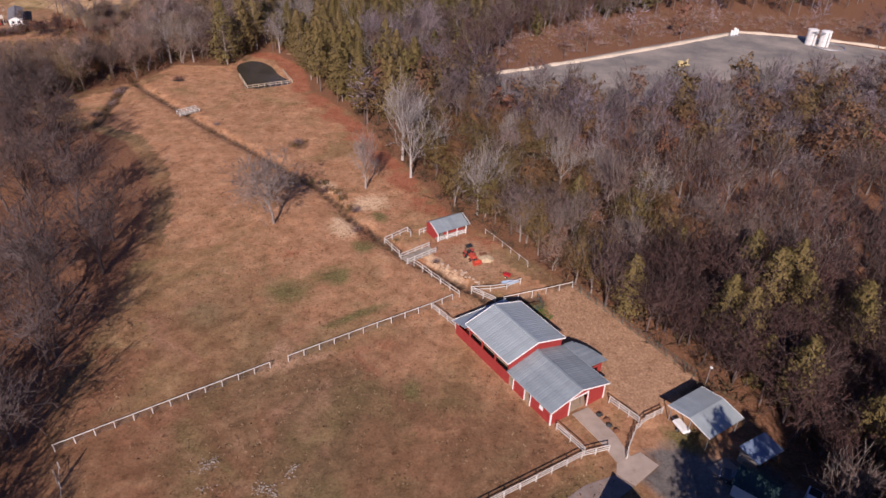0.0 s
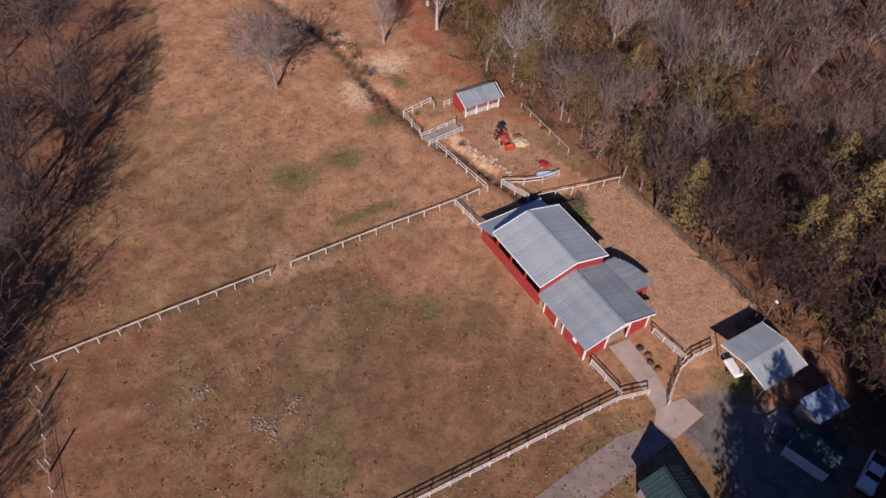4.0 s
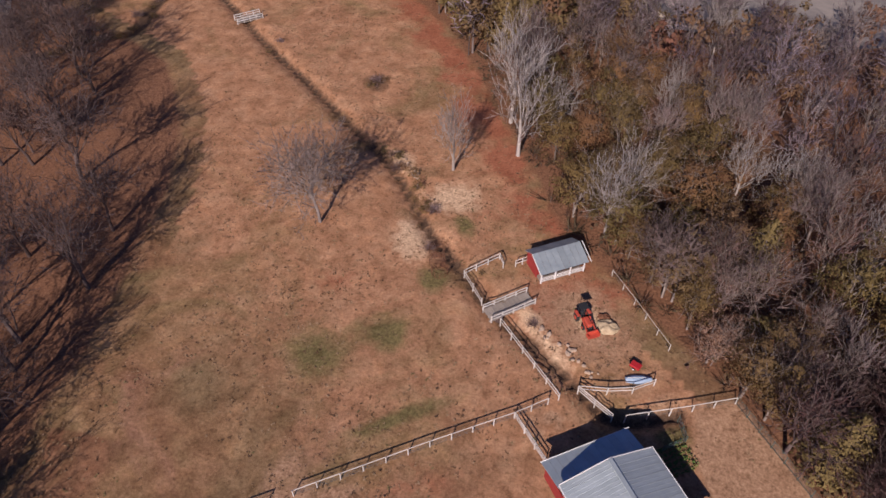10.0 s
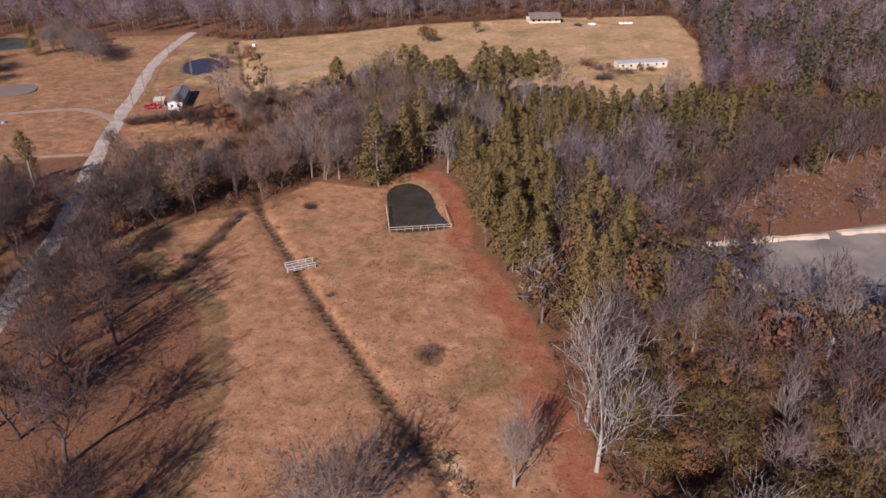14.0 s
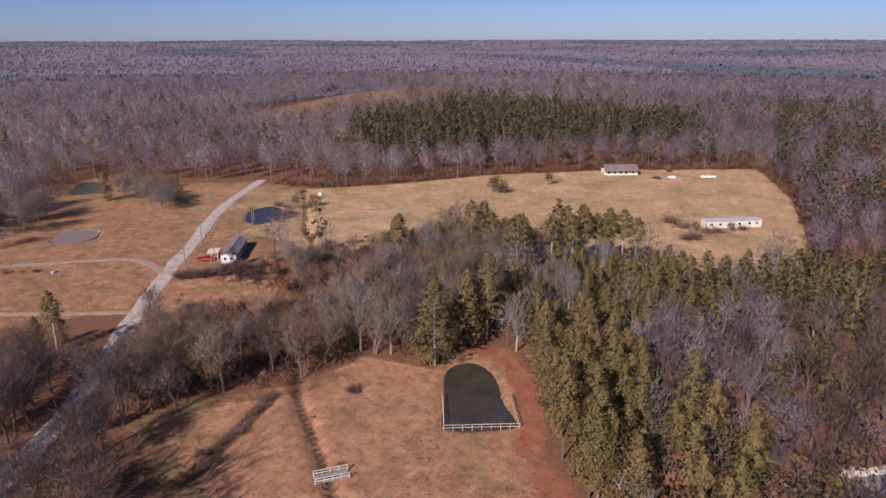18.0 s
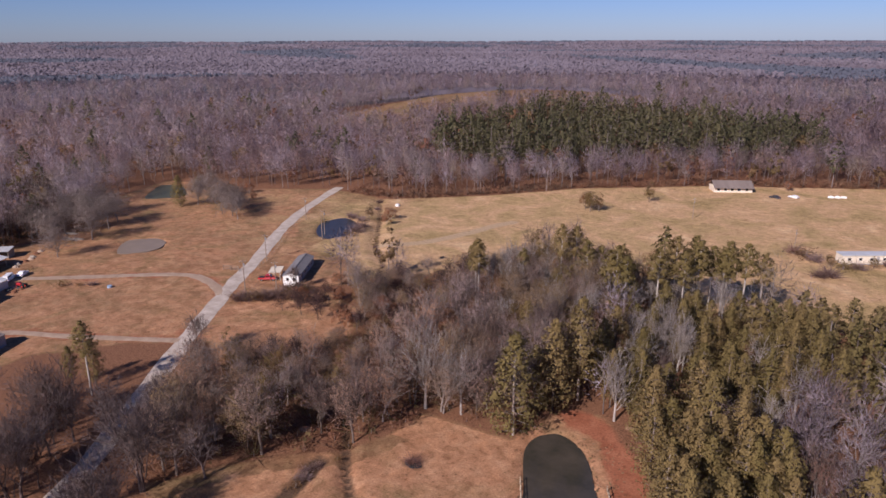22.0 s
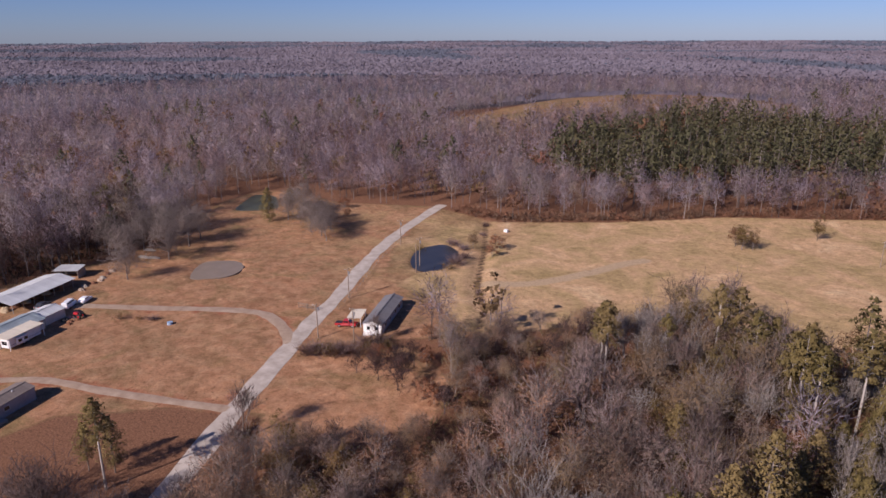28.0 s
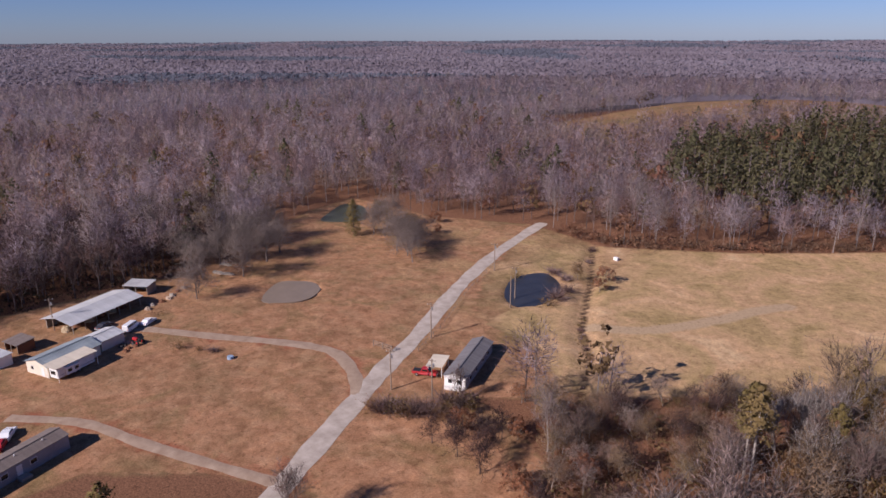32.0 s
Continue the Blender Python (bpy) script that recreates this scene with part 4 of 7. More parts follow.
for x, y, s, k in ((-252, 322, 0.85, 1), (-247, 326, 0.9, 0), (-270, 330, 1.0, 1), (-107, 388, 0.85, 0), (-110, 391, 0.75, 1), (-104, 390, 0.6, 2), (-90, 416, 0.7, 2), (-178, 333, 0.5, 2), (-20, 357, 0.4, 0), (-8, 361, 0.4, 1)):
    put(LEAFY[k], x, y, s, x * 29 % 360)
for x, y, s in ((-133, 177, 0.8), (-140, 186, 0.62), (-128, 186, 0.7)):
    put(LANE[0], x, y, s, x * 7 % 360)
spots, r = scatter(STAND, 4.6, 9)
for i, (x, y) in enumerate(spots):
    if i % 3:
        put(TALL[i % 2], x, y, r.uniform(0.85, 1.02), r.uniform(0, 360))
    else:
        put(SLIM, x, y, r.uniform(0.85, 1.05), r.uniform(0, 360), label="slim leafless pale-stemmed tree among tall pines")
for i, (x, y, k) in enumerate(((-141, 249, 0.55), (-137.5, 246.5, 0.6), (-139, 253, 0.5), (-134, 250, 0.6), (-143.5, 246, 0.5), (-146, 255, 0.45), (-131.5, 246, 0.65), (-136, 256, 0.6))):
    put(THICKET[i % 2], x, y, k, i * 53, label="low purple-brown thicket tree by the mobile home")
for i, (x, y, k) in enumerate(((-150.5, 259.5, 0.62), (-133, 264, 0.85), (-128, 259, 0.9), (-136, 268, 0.8), (-124, 262, 0.85))):
    put((BARE, TAN)[i % 2][i % 3], x, y, k, i * 71)
put(SLIM, -14, 136.7, 1.05, 40)
for x, y, s in ((-97, 286, 1.0), (-95, 289, 1.1), (-93, 286, 0.95), (-99, 291, 1.05), (-101, 286, 0.95), (-94, 293, 1.0), (-54, 262, 1.0), (-50, 266, 1.1), (-46, 262, 1.0), (-50, 259, 0.95)):
    put(SLIM, x, y, s, x * 61 % 360, label="slim leafless pale-stemmed tree in the belt")
for x, y, s, k in ((-63.5, 234, 1.25, 1), (-66.5, 222.5, 1.35, 1), (-60.5, 240, 1.2, 2), (-149, 196.5, 0.62, 0), (-153, 194, 0.5, 2), (-262, 312, 0.9, 1), (-74, 296, 1.0, 1)):
    put(PINE[k], x, y, s, x * 51 % 360)
for i, (x, y, s) in enumerate(((-99.5, 273, 0.92), (-101.5, 275.5, 0.86), (-85, 295, 0.95), (-82, 298.5, 0.9), (-92, 285, 0.7), (-76, 290, 0.85))):
    put(TALL[i % 2], x, y, s, x * 51 % 360)
for x, y, s in ((-118.6, 257.1, 0.95), (-122.4, 246.6, 0.7), (-142, 252, 0.85), (-130, 262, 0.7), (-125, 247, 0.8), (-255, 345, 0.8), (-243, 336, 0.6), (-62, 464, 0.9), (-40, 470, 0.8), (-171, 337, 0.85), (-168, 330, 0.7), (-142, 268, 0.7), (-134, 258, 0.75)):
    put(OAK, x, y, s, x * 13 % 360)
r = np.random.default_rng(77)
for x, y, s in [(-160 + 0.78 * k + r.uniform(-0.7, 0.7), 245.2 + 0.6 * k + r.uniform(-1.0, 1.0), r.uniform(1.0, 1.7)) for k in range(15)] + [(-152, 257, 1.6), (-150, 260, 1.5), (-149, 256, 1.7), (-147, 259, 1.4), (-172, 316, 1.8), (-174, 322, 1.5), (-171, 311, 1.3), (-186, 332, 1.4), (-180, 330, 1.2), (-192, 322, 1.0), (-12, 358, 1.5), (-16, 356, 1.8), (-4, 365, 1.3), (-27, 363, 2.0), (-30, 366, 1.8), (-24, 360, 1.6), (-19.6, 346, 1.8), (-22, 344, 1.5), (-77.5, 206, 0.9),
                 (-205, 233, 0.8), (-208, 231, 0.7), (-212, 228, 1.1), (-33, 160.5, 0.7), (-34, 158.5, 0.6), (-31.5, 161, 0.6)] + [(p[0] + r.uniform(-2.2, 2.2), p[1] + r.uniform(-2.2, 2.2), r.uniform(0.2, 0.55)) for p in DITCH[2:44] if r.uniform() < 0.55] + [(-25.5 + 1.1 * k + r.uniform(-1.5, 1.5), 139 - 1.6 * k + r.uniform(-1.5, 1.5), r.uniform(0.55, 0.95)) for k in range(9)] + [(p[0] + r.uniform(-3, 3), p[1] + r.uniform(-2, 2), r.uniform(0.6, 1.2)) for p in CREEK[1:6] if r.uniform() < 0.8] + [(p[0] + r.uniform(-1.2, 1.2), p[1] + r.uniform(-1, 1), r.uniform(0.3, 0.6)) for p in CREEK[8:30] if r.uniform() < 0.6] + [(p[0] + r.uniform(-2, 2), p[1] + r.uniform(-2, 2), r.uniform(0.5, 0.8)) for p in DITCH_W]:
    put(SHRUB[int(r.integers(2))], x, y, s, r.uniform(0, 360))
for i, (x, y) in enumerate(((50, 50), (56, 52), (60, 57), (64, 46), (70, 50), (58, 30), (66, 36), (48, 41), (53, 44), (57, 47), (43, 37), (62, 50), (38, 35), (54, 38), (66, 54), (48, 34), (42, 31), (60, 42), (36, 30), (33, 33), (70, 60), (57, 36), (45, 29))):
    put((PINE if i % 4 else BARE)[i % 3], x, y, 1.08, i * 50)
for i in range(24):
    put(PINE[i % 3], 32 + 4.6 * (i % 8) + r.uniform(-1, 1), 20 + 7 * (i // 8) + r.uniform(-1.5, 1.5), 1.25, i * 47)
for i, (x, y) in enumerate(((-60, 88), (-61, 113), (-58.5, 102), (-68, 95), (-64, 66), (-84, 147), (-57, 78))):
    put(LANE[i % 3], x, y, 1.02, i * 83)
# open crowns that reach over the lane where it passes the pasture, and a ragged pine on its far side
for i, (x, y, k) in enumerate(((-111, 178.5, 0.98), (-104, 163, 0.95), (-96.5, 150, 0.95), (-113, 170, 0.78), (-118, 186, 0.85), (-124, 192.5, 0.72), (-105, 186, 0.85), (-136, 179.5, 0.92), (-123, 165, 0.9), (-113, 148, 0.9), (-91, 138, 0.95), (-84, 128, 0.95), (-103, 137, 0.9), (-130, 199.5, 0.6), (-117.5, 195, 0.75), (-131, 171, 0.85), (-108, 157, 0.8), (-141, 182, 0.8), (-132, 186.5, 0.7), (-115, 182, 0.8), (-121, 189, 0.7), (-107.5, 171, 0.9), (-100, 156, 0.9), (-126, 171, 0.8), (-117, 155, 0.85), (-127, 196, 0.62))):
    put(LANE[i % 3] if i % 4 != 3 else THICKET[i % 2], x, y, k, i * 77)
put(TALL[0], -146, 193.5, 0.78, 20)
for i, (x, y) in enumerate(((-56, 52), (-60, 58), (-53, 44), (-58, 40), (-64, 62), (-50, 36), (-62, 48), (-55, 58), (-58, 66), (-52, 30), (-56, 24), (-60, 34), (-48, 26), (-66, 54), (-57, 47))):
    put(LANE[i % 3], x, y, 0.95, i * 70)
# dark thicket and pines behind the paddock, and crowns that lean over the work yard's fence
spots, r = scatter([(37, 90), (44, 78), (51, 70), (66, 64), (68, 92), (42, 104)], 4.2, 33, lambda x, y: clear(x, y))
for i, (x, y) in enumerate(spots):
    if i % 5 == 0 and x > 50:
        put(PINE[i % 3], x, y, r.uniform(0.8, 1.0), r.uniform(0, 360))
    else:
        put(THICKET[i % 2], x, y, r.uniform(0.7, 1.0), r.uniform(0, 360))
for i, (x, y) in enumerate(((14, 121.5), (18.5, 115), (21.5, 110), (23.5, 105), (27.5, 103), (24.5, 111.5), (20, 119), (12, 126), (29.5, 98), (33, 93))):
    put((LEAFY, BARE, LEAFY, TAN)[i % 4][i % 3], x, y, 0.85, i * 67)
for i, (x, y) in enumerate(((46.5, 75), (49, 71), (51, 67.5), (50, 75), (53, 72), (48, 79), (54.5, 66), (53, 61), (56, 58.5), (50.5, 63.8), (58, 63), (46, 82), (55, 55), (52.5, 57.5))):
    put(PINE[i % 3] if i % 3 == 2 else THICKET[i % 2], x, y, 0.85, i * 61)
for i, (x, y) in enumerate(((29.5, 102), (32.5, 97.5), (35.5, 93), (38.5, 88), (41, 84), (43.5, 79.5), (37, 98), (41, 92), (44.5, 87), (47.5, 84), (45.5, 92.5), (49.5, 88), (50, 80), (53, 76.5), (55.5, 70))):
    put(THICKET[i % 2], x, y, 0.72 + 0.05 * (i % 4), i * 97)
lane_places, lane_r = scatter([(-200, 30), (-60, 30), (-60, 190), (-200, 190)], 8.2, 23, lambda x, y: clear(x, y, 5) & (y < 186) & ((x > -150) | (y < 150)) & (away(ROAD, x, y) < 60) & (x < -58) & ~((x > -66 - (y - 80) * 0.6) & (y > 60)))
for i, (x, y) in enumerate(lane_places):
    if 96 < y < 142 and i % 5 < 2:
        continue
    put(LANE[i % 3], x, y, lane_r.uniform(0.78, 1.08), lane_r.uniform(0, 360))
for p in protos:
    for o in (*p.children, p):
        bpy.data.objects.remove(o)


# woods that nobody could count: one mesh each, of many whole trees
def wood(name, kinds, places, r, mats, label, base=1.0):
    """kinds: lists of (sticks, crown) arrays. Joins a tree at every place, in one object for the trunks and one for the crowns."""
    tv, tt, ttint, cv, ct, ctint = [], [], [], [], [], []
    nt = nc = 0
    pl = np.array(places)
    zs = ground_height(pl[:, 0], pl[:, 1])
    for (x, y), z in zip(places, zs):
        (av, at), (bv, bt) = kinds[r.integers(len(kinds))]
        s, a = base * r.uniform(0.7, 1.1), r.uniform(0, 6.28)
        tint = min(1.0, max(0.0, r.uniform() + 0.3 * math.sin(x * 0.021 + 1.7 * math.sin(y * 0.013)) * math.sin(y * 0.017 + 0.8)))
        m = np.array(((math.cos(a), -math.sin(a), 0), (math.sin(a), math.cos(a), 0), (0, 0, r.uniform(0.85, 1.15)))) * s
        p = np.array((x, y, z - 0.1))
        tv.append(av @ m.T + p)
        tt.append(at + nt)
        nt += len(av)
        ttint.append(np.full(len(av), tint))
        cv.append(np.concatenate([bv[:, 3 * i:3 * i + 3] @ m.T + (p if i == 0 else 0) for i in range(bv.shape[1] // 3)], 1))
        ct.append(bt + nc)
        nc += len(bv)
        ctint.append(np.full(len(bv), tint))
    root = tagged(new(name), label, "woodland", kind="stuff")
    for nm, v, t, k, mat in (("trunks", tv, tt, ttint, mats[0]), ("crowns", cv, ct, ctint, mats[1])):
        o = new(nm, arrays(nm, np.concatenate(v), np.concatenate(t), mat, np.concatenate(k)))
        o.parent = root
        tagged(o, kind="stuff")
    return root


def light_bare(seed, h, n=100, w=0.2):
    """A far hardwood: a stem, a few limbs and a domed crown of twigs."""
    r = np.random.default_rng(seed)
    st = [frustum((0, 0, 0), (0.2, 0, h * 0.72), 0.13, 0.05, 3)]
    for k in range(5 if n > 200 else 2):
        a = k * 1.25 + r.uniform(-0.4, 0.4)
        p = np.array((0.1, 0, h * r.uniform(0.2, 0.45)))
        reach = h * r.uniform(0.1, 0.22)
        st.append(frustum(p, p + np.array((math.cos(a) * reach, math.sin(a) * reach, h * r.uniform(0.24, 0.40))), 0.06, 0.02, 3))
    out = sphere_ways(r, n, -0.85)
    lobe = 1 + 0.25 * np.sin(out[:, 0] * 3.3 + r.uniform(0, 6)) * np.sin(out[:, 1] * 3.9 + r.uniform(0, 6))
    p = out * (r.uniform(0.2, 1.0, n) ** 0.5 * lobe)[:, None] * (h * 0.26, h * 0.26, h * 0.38) + (0, 0, h * 0.58)
    d = unit(out * 0.55 + (0, 0, 0.35) + r.normal(size=(n, 3)) * 0.45) * (h * 0.10 * r.uniform(0.6, 1.35, n))[:, None]
    return gather(st), slivers(p - d * 0.4, d, w, r, out + (0, 0, 0.3))


def bush(seed, leafy, n=34):
    r = np.random.default_rng(seed)
    c = r.normal(size=(n, 3)) * (0.7, 0.7, 0.35) + (0, 0, 0.75)
    c[:, 2] = np.abs(c[:, 2])
    stem = gather([frustum((0, 0, 0), (0.1, 0, 0.8), 0.03, 0.01, 3)])
    return stem, flakes(c, 0.24, r, 0.8) if leafy else slivers(c * 0.35, c * 0.9 + r.normal(size=c.shape) * 0.25, 0.07, r)


def light_leaf(seed, h, n=150, size=0.5):
    r = np.random.default_rng(seed)
    return gather([frustum((0, 0, 0), (0, 0, h * 0.6), 0.15, 0.06, 3)]), leaves(*clumps(r, n // 10, 10, h * 0.27, h * 0.15, h * 0.97, 1.0), size, r, 0.7)


def light_pine(seed, h, n=170, size=0.55):
    r = np.random.default_rng(seed)
    return pine_arrays(seed, h, 24, n // 14, size, 0.34, 0.235)


def middling(kind, seed):
    """A simpler tree for the depth of the near woods."""
    r = np.random.default_rng(seed)
    if kind == "young":
        return pine_arrays(seed, 13, 40, 32, 0.36, 0.08, 0.26)
    if kind == "pine":
        return pine_arrays(seed, 15 + seed % 3, 42, 30, 0.36, 0.10, 0.21)
    h = 12.5 + seed % 3
    if kind == "leaf":
        tr, _, _ = bare_arrays(seed, h, 7.5, 0.8, 5, 2, 10, 0.085, 1.7, 46)
        return tr, leaves(*clumps(r, 34, 20, 3.7, 1.2, h * 0.95, 1.1), 0.32, r, 0.8)
    tr, cr, _ = bare_arrays(seed, h, 7.8, 0.8, 7, 3, 520, 0.095, 1.15, 46, kind == "tan")
    return tr, cr


for kind, mat, lab in (("bare", W_TWIG, "deep leafless wood with grey and brown crowns"), ("dark", W_DARK, "dense reddish-brown leafless thicket, twigs darkened for shade"), ("tan", W_TAN, "tan-brown twiggy trees in the belt by the lane"), ("leaf", W_LEAF, "olive-brown leafy trees within the wood"), ("pine", W_NEEDLE, "stand of olive-green pines behind the pond"), ("young", W_NEEDLE, "dense plantation of young olive-green pines")):
    wood(("pine" if kind == "young" else kind) + "_woods", [middling(kind, 200 + i) for i in range(4)], REST[kind], np.random.default_rng(6), (W_BARK, mat), lab, 0.82 if kind == "young" else 1.12)
L_BARE = [light_bare(100 + i, 13 + i % 3, 150, 0.17) for i in range(6)]
N_BARE = [light_bare(130 + i, 13 + i % 3, 340, 0.10) for i in range(6)]
L_LEAF = [light_leaf(110 + i, 11 + i) for i in range(3)]
L_PINE = [light_pine(120 + i, 17 + i) for i in range(3)]
OUT = [(-3400, 20), (3000, 20), (3000, 4600), (-3400, 4600)]


def bearing(x, y):
    return np.degrees(np.arctan2(-(x + 40), y - 140))


def seen(x, y):
    """The part of the country that lies ahead of the flight."""
    k = bearing(x, y)
    return (k > -52) & (k < 88)


PINE_BLOCK = [(-222, 442), (-165, 422), (-140, 444), (-110, 480), (-68, 508), (-42, 520), (-26, 560), (-40, 610), (-120, 640), (-205, 615), (-248, 530)]


def mid_keep(x, y):
    rr = np.hypot(x + 50, y - 180)
    k = clear(x, y) & seen(x, y) & ~inside(EAST, x, y) & ~inside(PINES, x, y) & ~inside(BELT, x, y) & ~inside(BRUSH, x, y) & ~inside(FAR_OPEN, x, y)
    k &= ~((x > -210) & (x < -30) & (y < 235))
    k &= ~((x > 118) & (x < 330) & (y < 260 + (x - 118) * 0.3))
    return k & (rr < np.where(bearing(x, y) > -24, 620, 420))


places, r = scatter([(-720, 60), (420, 60), (420, 830), (-720, 830)], 7.2, 21, mid_keep)
pine_at = inside(PINE_BLOCK, np.array([p[0] for p in places]), np.array([p[1] for p in places]))
u = r.uniform(size=len(places))
right = np.array([p[0] > 10 and p[1] > 300 for p in places])
is_pine = (pine_at & (u < 0.93)) | (right & (u < 0.22)) | (u < 0.015)
is_leaf = ~is_pine & (u > 0.905)
close = dict(zip(places, (away(OPEN_NORTH, np.array([p[0] for p in places]), np.array([p[1] for p in places]), True) < 48).tolist()))
bare_at = [p for p, a, c in zip(places, is_pine, is_leaf) if not a and not c]
wood("bare_woods", N_BARE, [p for p in bare_at if math.hypot(p[0] + 90, p[1] - 230) < 330 and close[p]], r, (W_BARK, W_TWIG), "dense leafless grey-brown winter woodland by the fields", 1.35)
wood("bare_woods", L_BARE, [p for p in bare_at if not (math.hypot(p[0] + 90, p[1] - 230) < 330 and close[p])], r, (W_BARK, W_TWIG), "dense leafless grey-brown winter woodland", 1.4)
wood("pine_woods", L_PINE, [p for p, a in zip(places, is_pine) if a], r, (W_BARK, W_DEEP), "dark green stand of planted pines", 1.15)
wood("leafy_woods", L_LEAF, [p for p, a in zip(places, is_leaf) if a], r, (W_BARK, W_LEAF), "olive-brown trees among the bare woods", 1.4)

THIN = [light_bare(150 + k, 13 + k % 3, 60, 0.36) for k in range(5)]
places, r = scatter([(-1120, 150), (420, 150), (420, 1300), (-1120, 1300)], 12.0, 27, lambda x, y: seen(x, y) & (bearing(x, y) > -24) & (np.hypot(x + 50, y - 180) > 612) & (np.hypot(x + 50, y - 180) < 1060) & ~inside(FAR_OPEN, x, y))
wood("bare_woods", THIN, places, r, (W_BARK, W_TWIG), "leafless grey woods in the distance, haze tinted lilac into the twigs", 1.5)

places, r = scatter([(-340, 190), (60, 190), (60, 540), (-340, 540)], 2.6, 28, lambda x, y: clear(x, y) & ~inside(BELT, x, y) & ~inside(PINES, x, y) & (away(OPEN_NORTH, x, y, True) < 8) & (y > 330) & (x > -215))
wood("brush", [bush(k, k % 3 > 0, 56) for k in range(6)], places, r, (W_BARK, W_RUSSET), "russet brush along the far field's wood edge", 2.2)

# the rest of the east wood and the land behind the camera's first view
places, r = scatter([(118, 20), (330, 20), (330, 330), (118, 330)], 8.0, 22, lambda x, y: clear(x, y) & ~inside(BRUSH, x, y) & ~inside(PINES, x, y) & (y < 260 + (x - 118) * 0.3))
wood("bare_woods", L_BARE, [p for i, p in enumerate(places) if i % 5], r, (W_BARK, W_TWIG), "dense brown winter woodland beside the gravel pad", 1.2)
wood("leafy_woods", L_LEAF, [p for i, p in enumerate(places) if i % 5 == 0], r, (W_BARK, W_LEAF), "olive-brown trees beside the gravel pad", 1.2)
places, r = scatter(BRUSH, 3.8, 24, lambda x, y: ~inside(PAD, x, y))
wood("brush", [bush(k, k % 3 == 0) for k in range(5)], places, r, (W_BARK, W_TAN), "scrubby brown brush round the gravel pad", 1.5)
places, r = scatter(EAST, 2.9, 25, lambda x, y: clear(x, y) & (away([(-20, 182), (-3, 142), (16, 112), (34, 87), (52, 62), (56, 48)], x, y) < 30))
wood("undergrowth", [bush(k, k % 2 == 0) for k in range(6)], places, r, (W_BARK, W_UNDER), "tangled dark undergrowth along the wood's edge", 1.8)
places, r = scatter(BELT, 3.0, 26, lambda x, y: clear(x, y))
wood("undergrowth", [bush(k, k % 2 == 0) for k in range(6)], places, r, (W_BARK, W_LEAF), "brown undergrowth beneath the belt of trees", 2.0)

# the dark wood close behind the long farm shed, its shade put into the twig colour
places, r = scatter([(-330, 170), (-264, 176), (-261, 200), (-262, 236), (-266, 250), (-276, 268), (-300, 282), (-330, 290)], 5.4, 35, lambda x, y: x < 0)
wood("dark_woods", [middling("dark", 220 + i) for i in range(3)], places, r, (W_BARK, W_DARK), "purple-brown leafless wood behind the farm shed, twigs darkened for shade", 1.15)
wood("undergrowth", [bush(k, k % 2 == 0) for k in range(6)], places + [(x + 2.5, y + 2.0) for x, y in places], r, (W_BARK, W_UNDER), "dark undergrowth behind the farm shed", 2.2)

# far country: ragged canopy clumps out to the horizon, haze put into their tints
rr = np.random.default_rng(31)
n = 52000
rad = 1000 * (4650 / 1000) ** rr.uniform(0, 1, n) ** 0.85
ang = np.radians(rr.uniform(-24, 92, n))
X, Y = -50 - np.sin(ang) * rad, 180 + np.cos(ang) * rad
ok = ~inside(FAR_OPEN, X, Y) & ~inside(OPEN_NORTH, X, Y) & (X > -4600) & (Y < 4650)
X, Y, rad = X[ok], Y[ok], rad[ok]
Z = ground_height(X, Y)
size = (2.6 + rad * 0.0014) * rr.uniform(0.7, 1.3, len(X))
top = 14 + rr.uniform(0, 7, len(X)) + 0.0006 * rad
m = 5
way = sphere_ways(rr, len(X) * m, -0.3).reshape(len(X), m, 3)
p = np.stack([X, Y, Z + 15.5 + 0.25 * (top - 14)], 1)[:, None, :] + way * size[:, None, None] * (1, 1, 0.3)
v, tri = leaves(p.reshape(-1, 3), way.reshape(-1, 3) * 0.6 + (0, -0.4, 0.5), np.repeat(size, m) * 0.62, rr, 0.3)
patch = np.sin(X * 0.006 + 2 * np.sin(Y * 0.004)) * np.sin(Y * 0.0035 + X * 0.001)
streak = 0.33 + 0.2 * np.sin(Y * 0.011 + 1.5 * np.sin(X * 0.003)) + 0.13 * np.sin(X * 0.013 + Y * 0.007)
# the slate-blue haze tint takes over more clumps with distance
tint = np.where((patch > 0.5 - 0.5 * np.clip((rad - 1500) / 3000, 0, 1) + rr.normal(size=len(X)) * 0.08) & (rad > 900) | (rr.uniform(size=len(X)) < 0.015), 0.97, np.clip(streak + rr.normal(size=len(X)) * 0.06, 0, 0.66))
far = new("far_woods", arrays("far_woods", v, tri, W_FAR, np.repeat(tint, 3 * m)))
ra, th = np.meshgrid(np.concatenate([np.linspace(650, 1050, 16), np.geomspace(1090, 4650, 44)]), np.radians(np.linspace(-24, 92, 150)))
X, Y = -50 - np.sin(th) * ra, 180 + np.cos(th) * ra
sheet = np.stack([X, Y, ground_height(X, Y) + np.where(inside(FAR_OPEN, X.ravel(), Y.ravel()).reshape(X.shape) | (ra < 655), -9.0, np.where(ra < 1070, 3.0, 15.5)) + rr.uniform(-1.5, 1.5, X.shape)], -1).reshape(-1, 3)
k = np.arange(X.size).reshape(X.shape)
tri = np.concatenate([np.stack([k[:-1, :-1].ravel(), k[1:, :-1].ravel(), k[1:, 1:].ravel()], 1), np.stack([k[:-1, :-1].ravel(), k[1:, 1:].ravel(), k[:-1, 1:].ravel()], 1)])
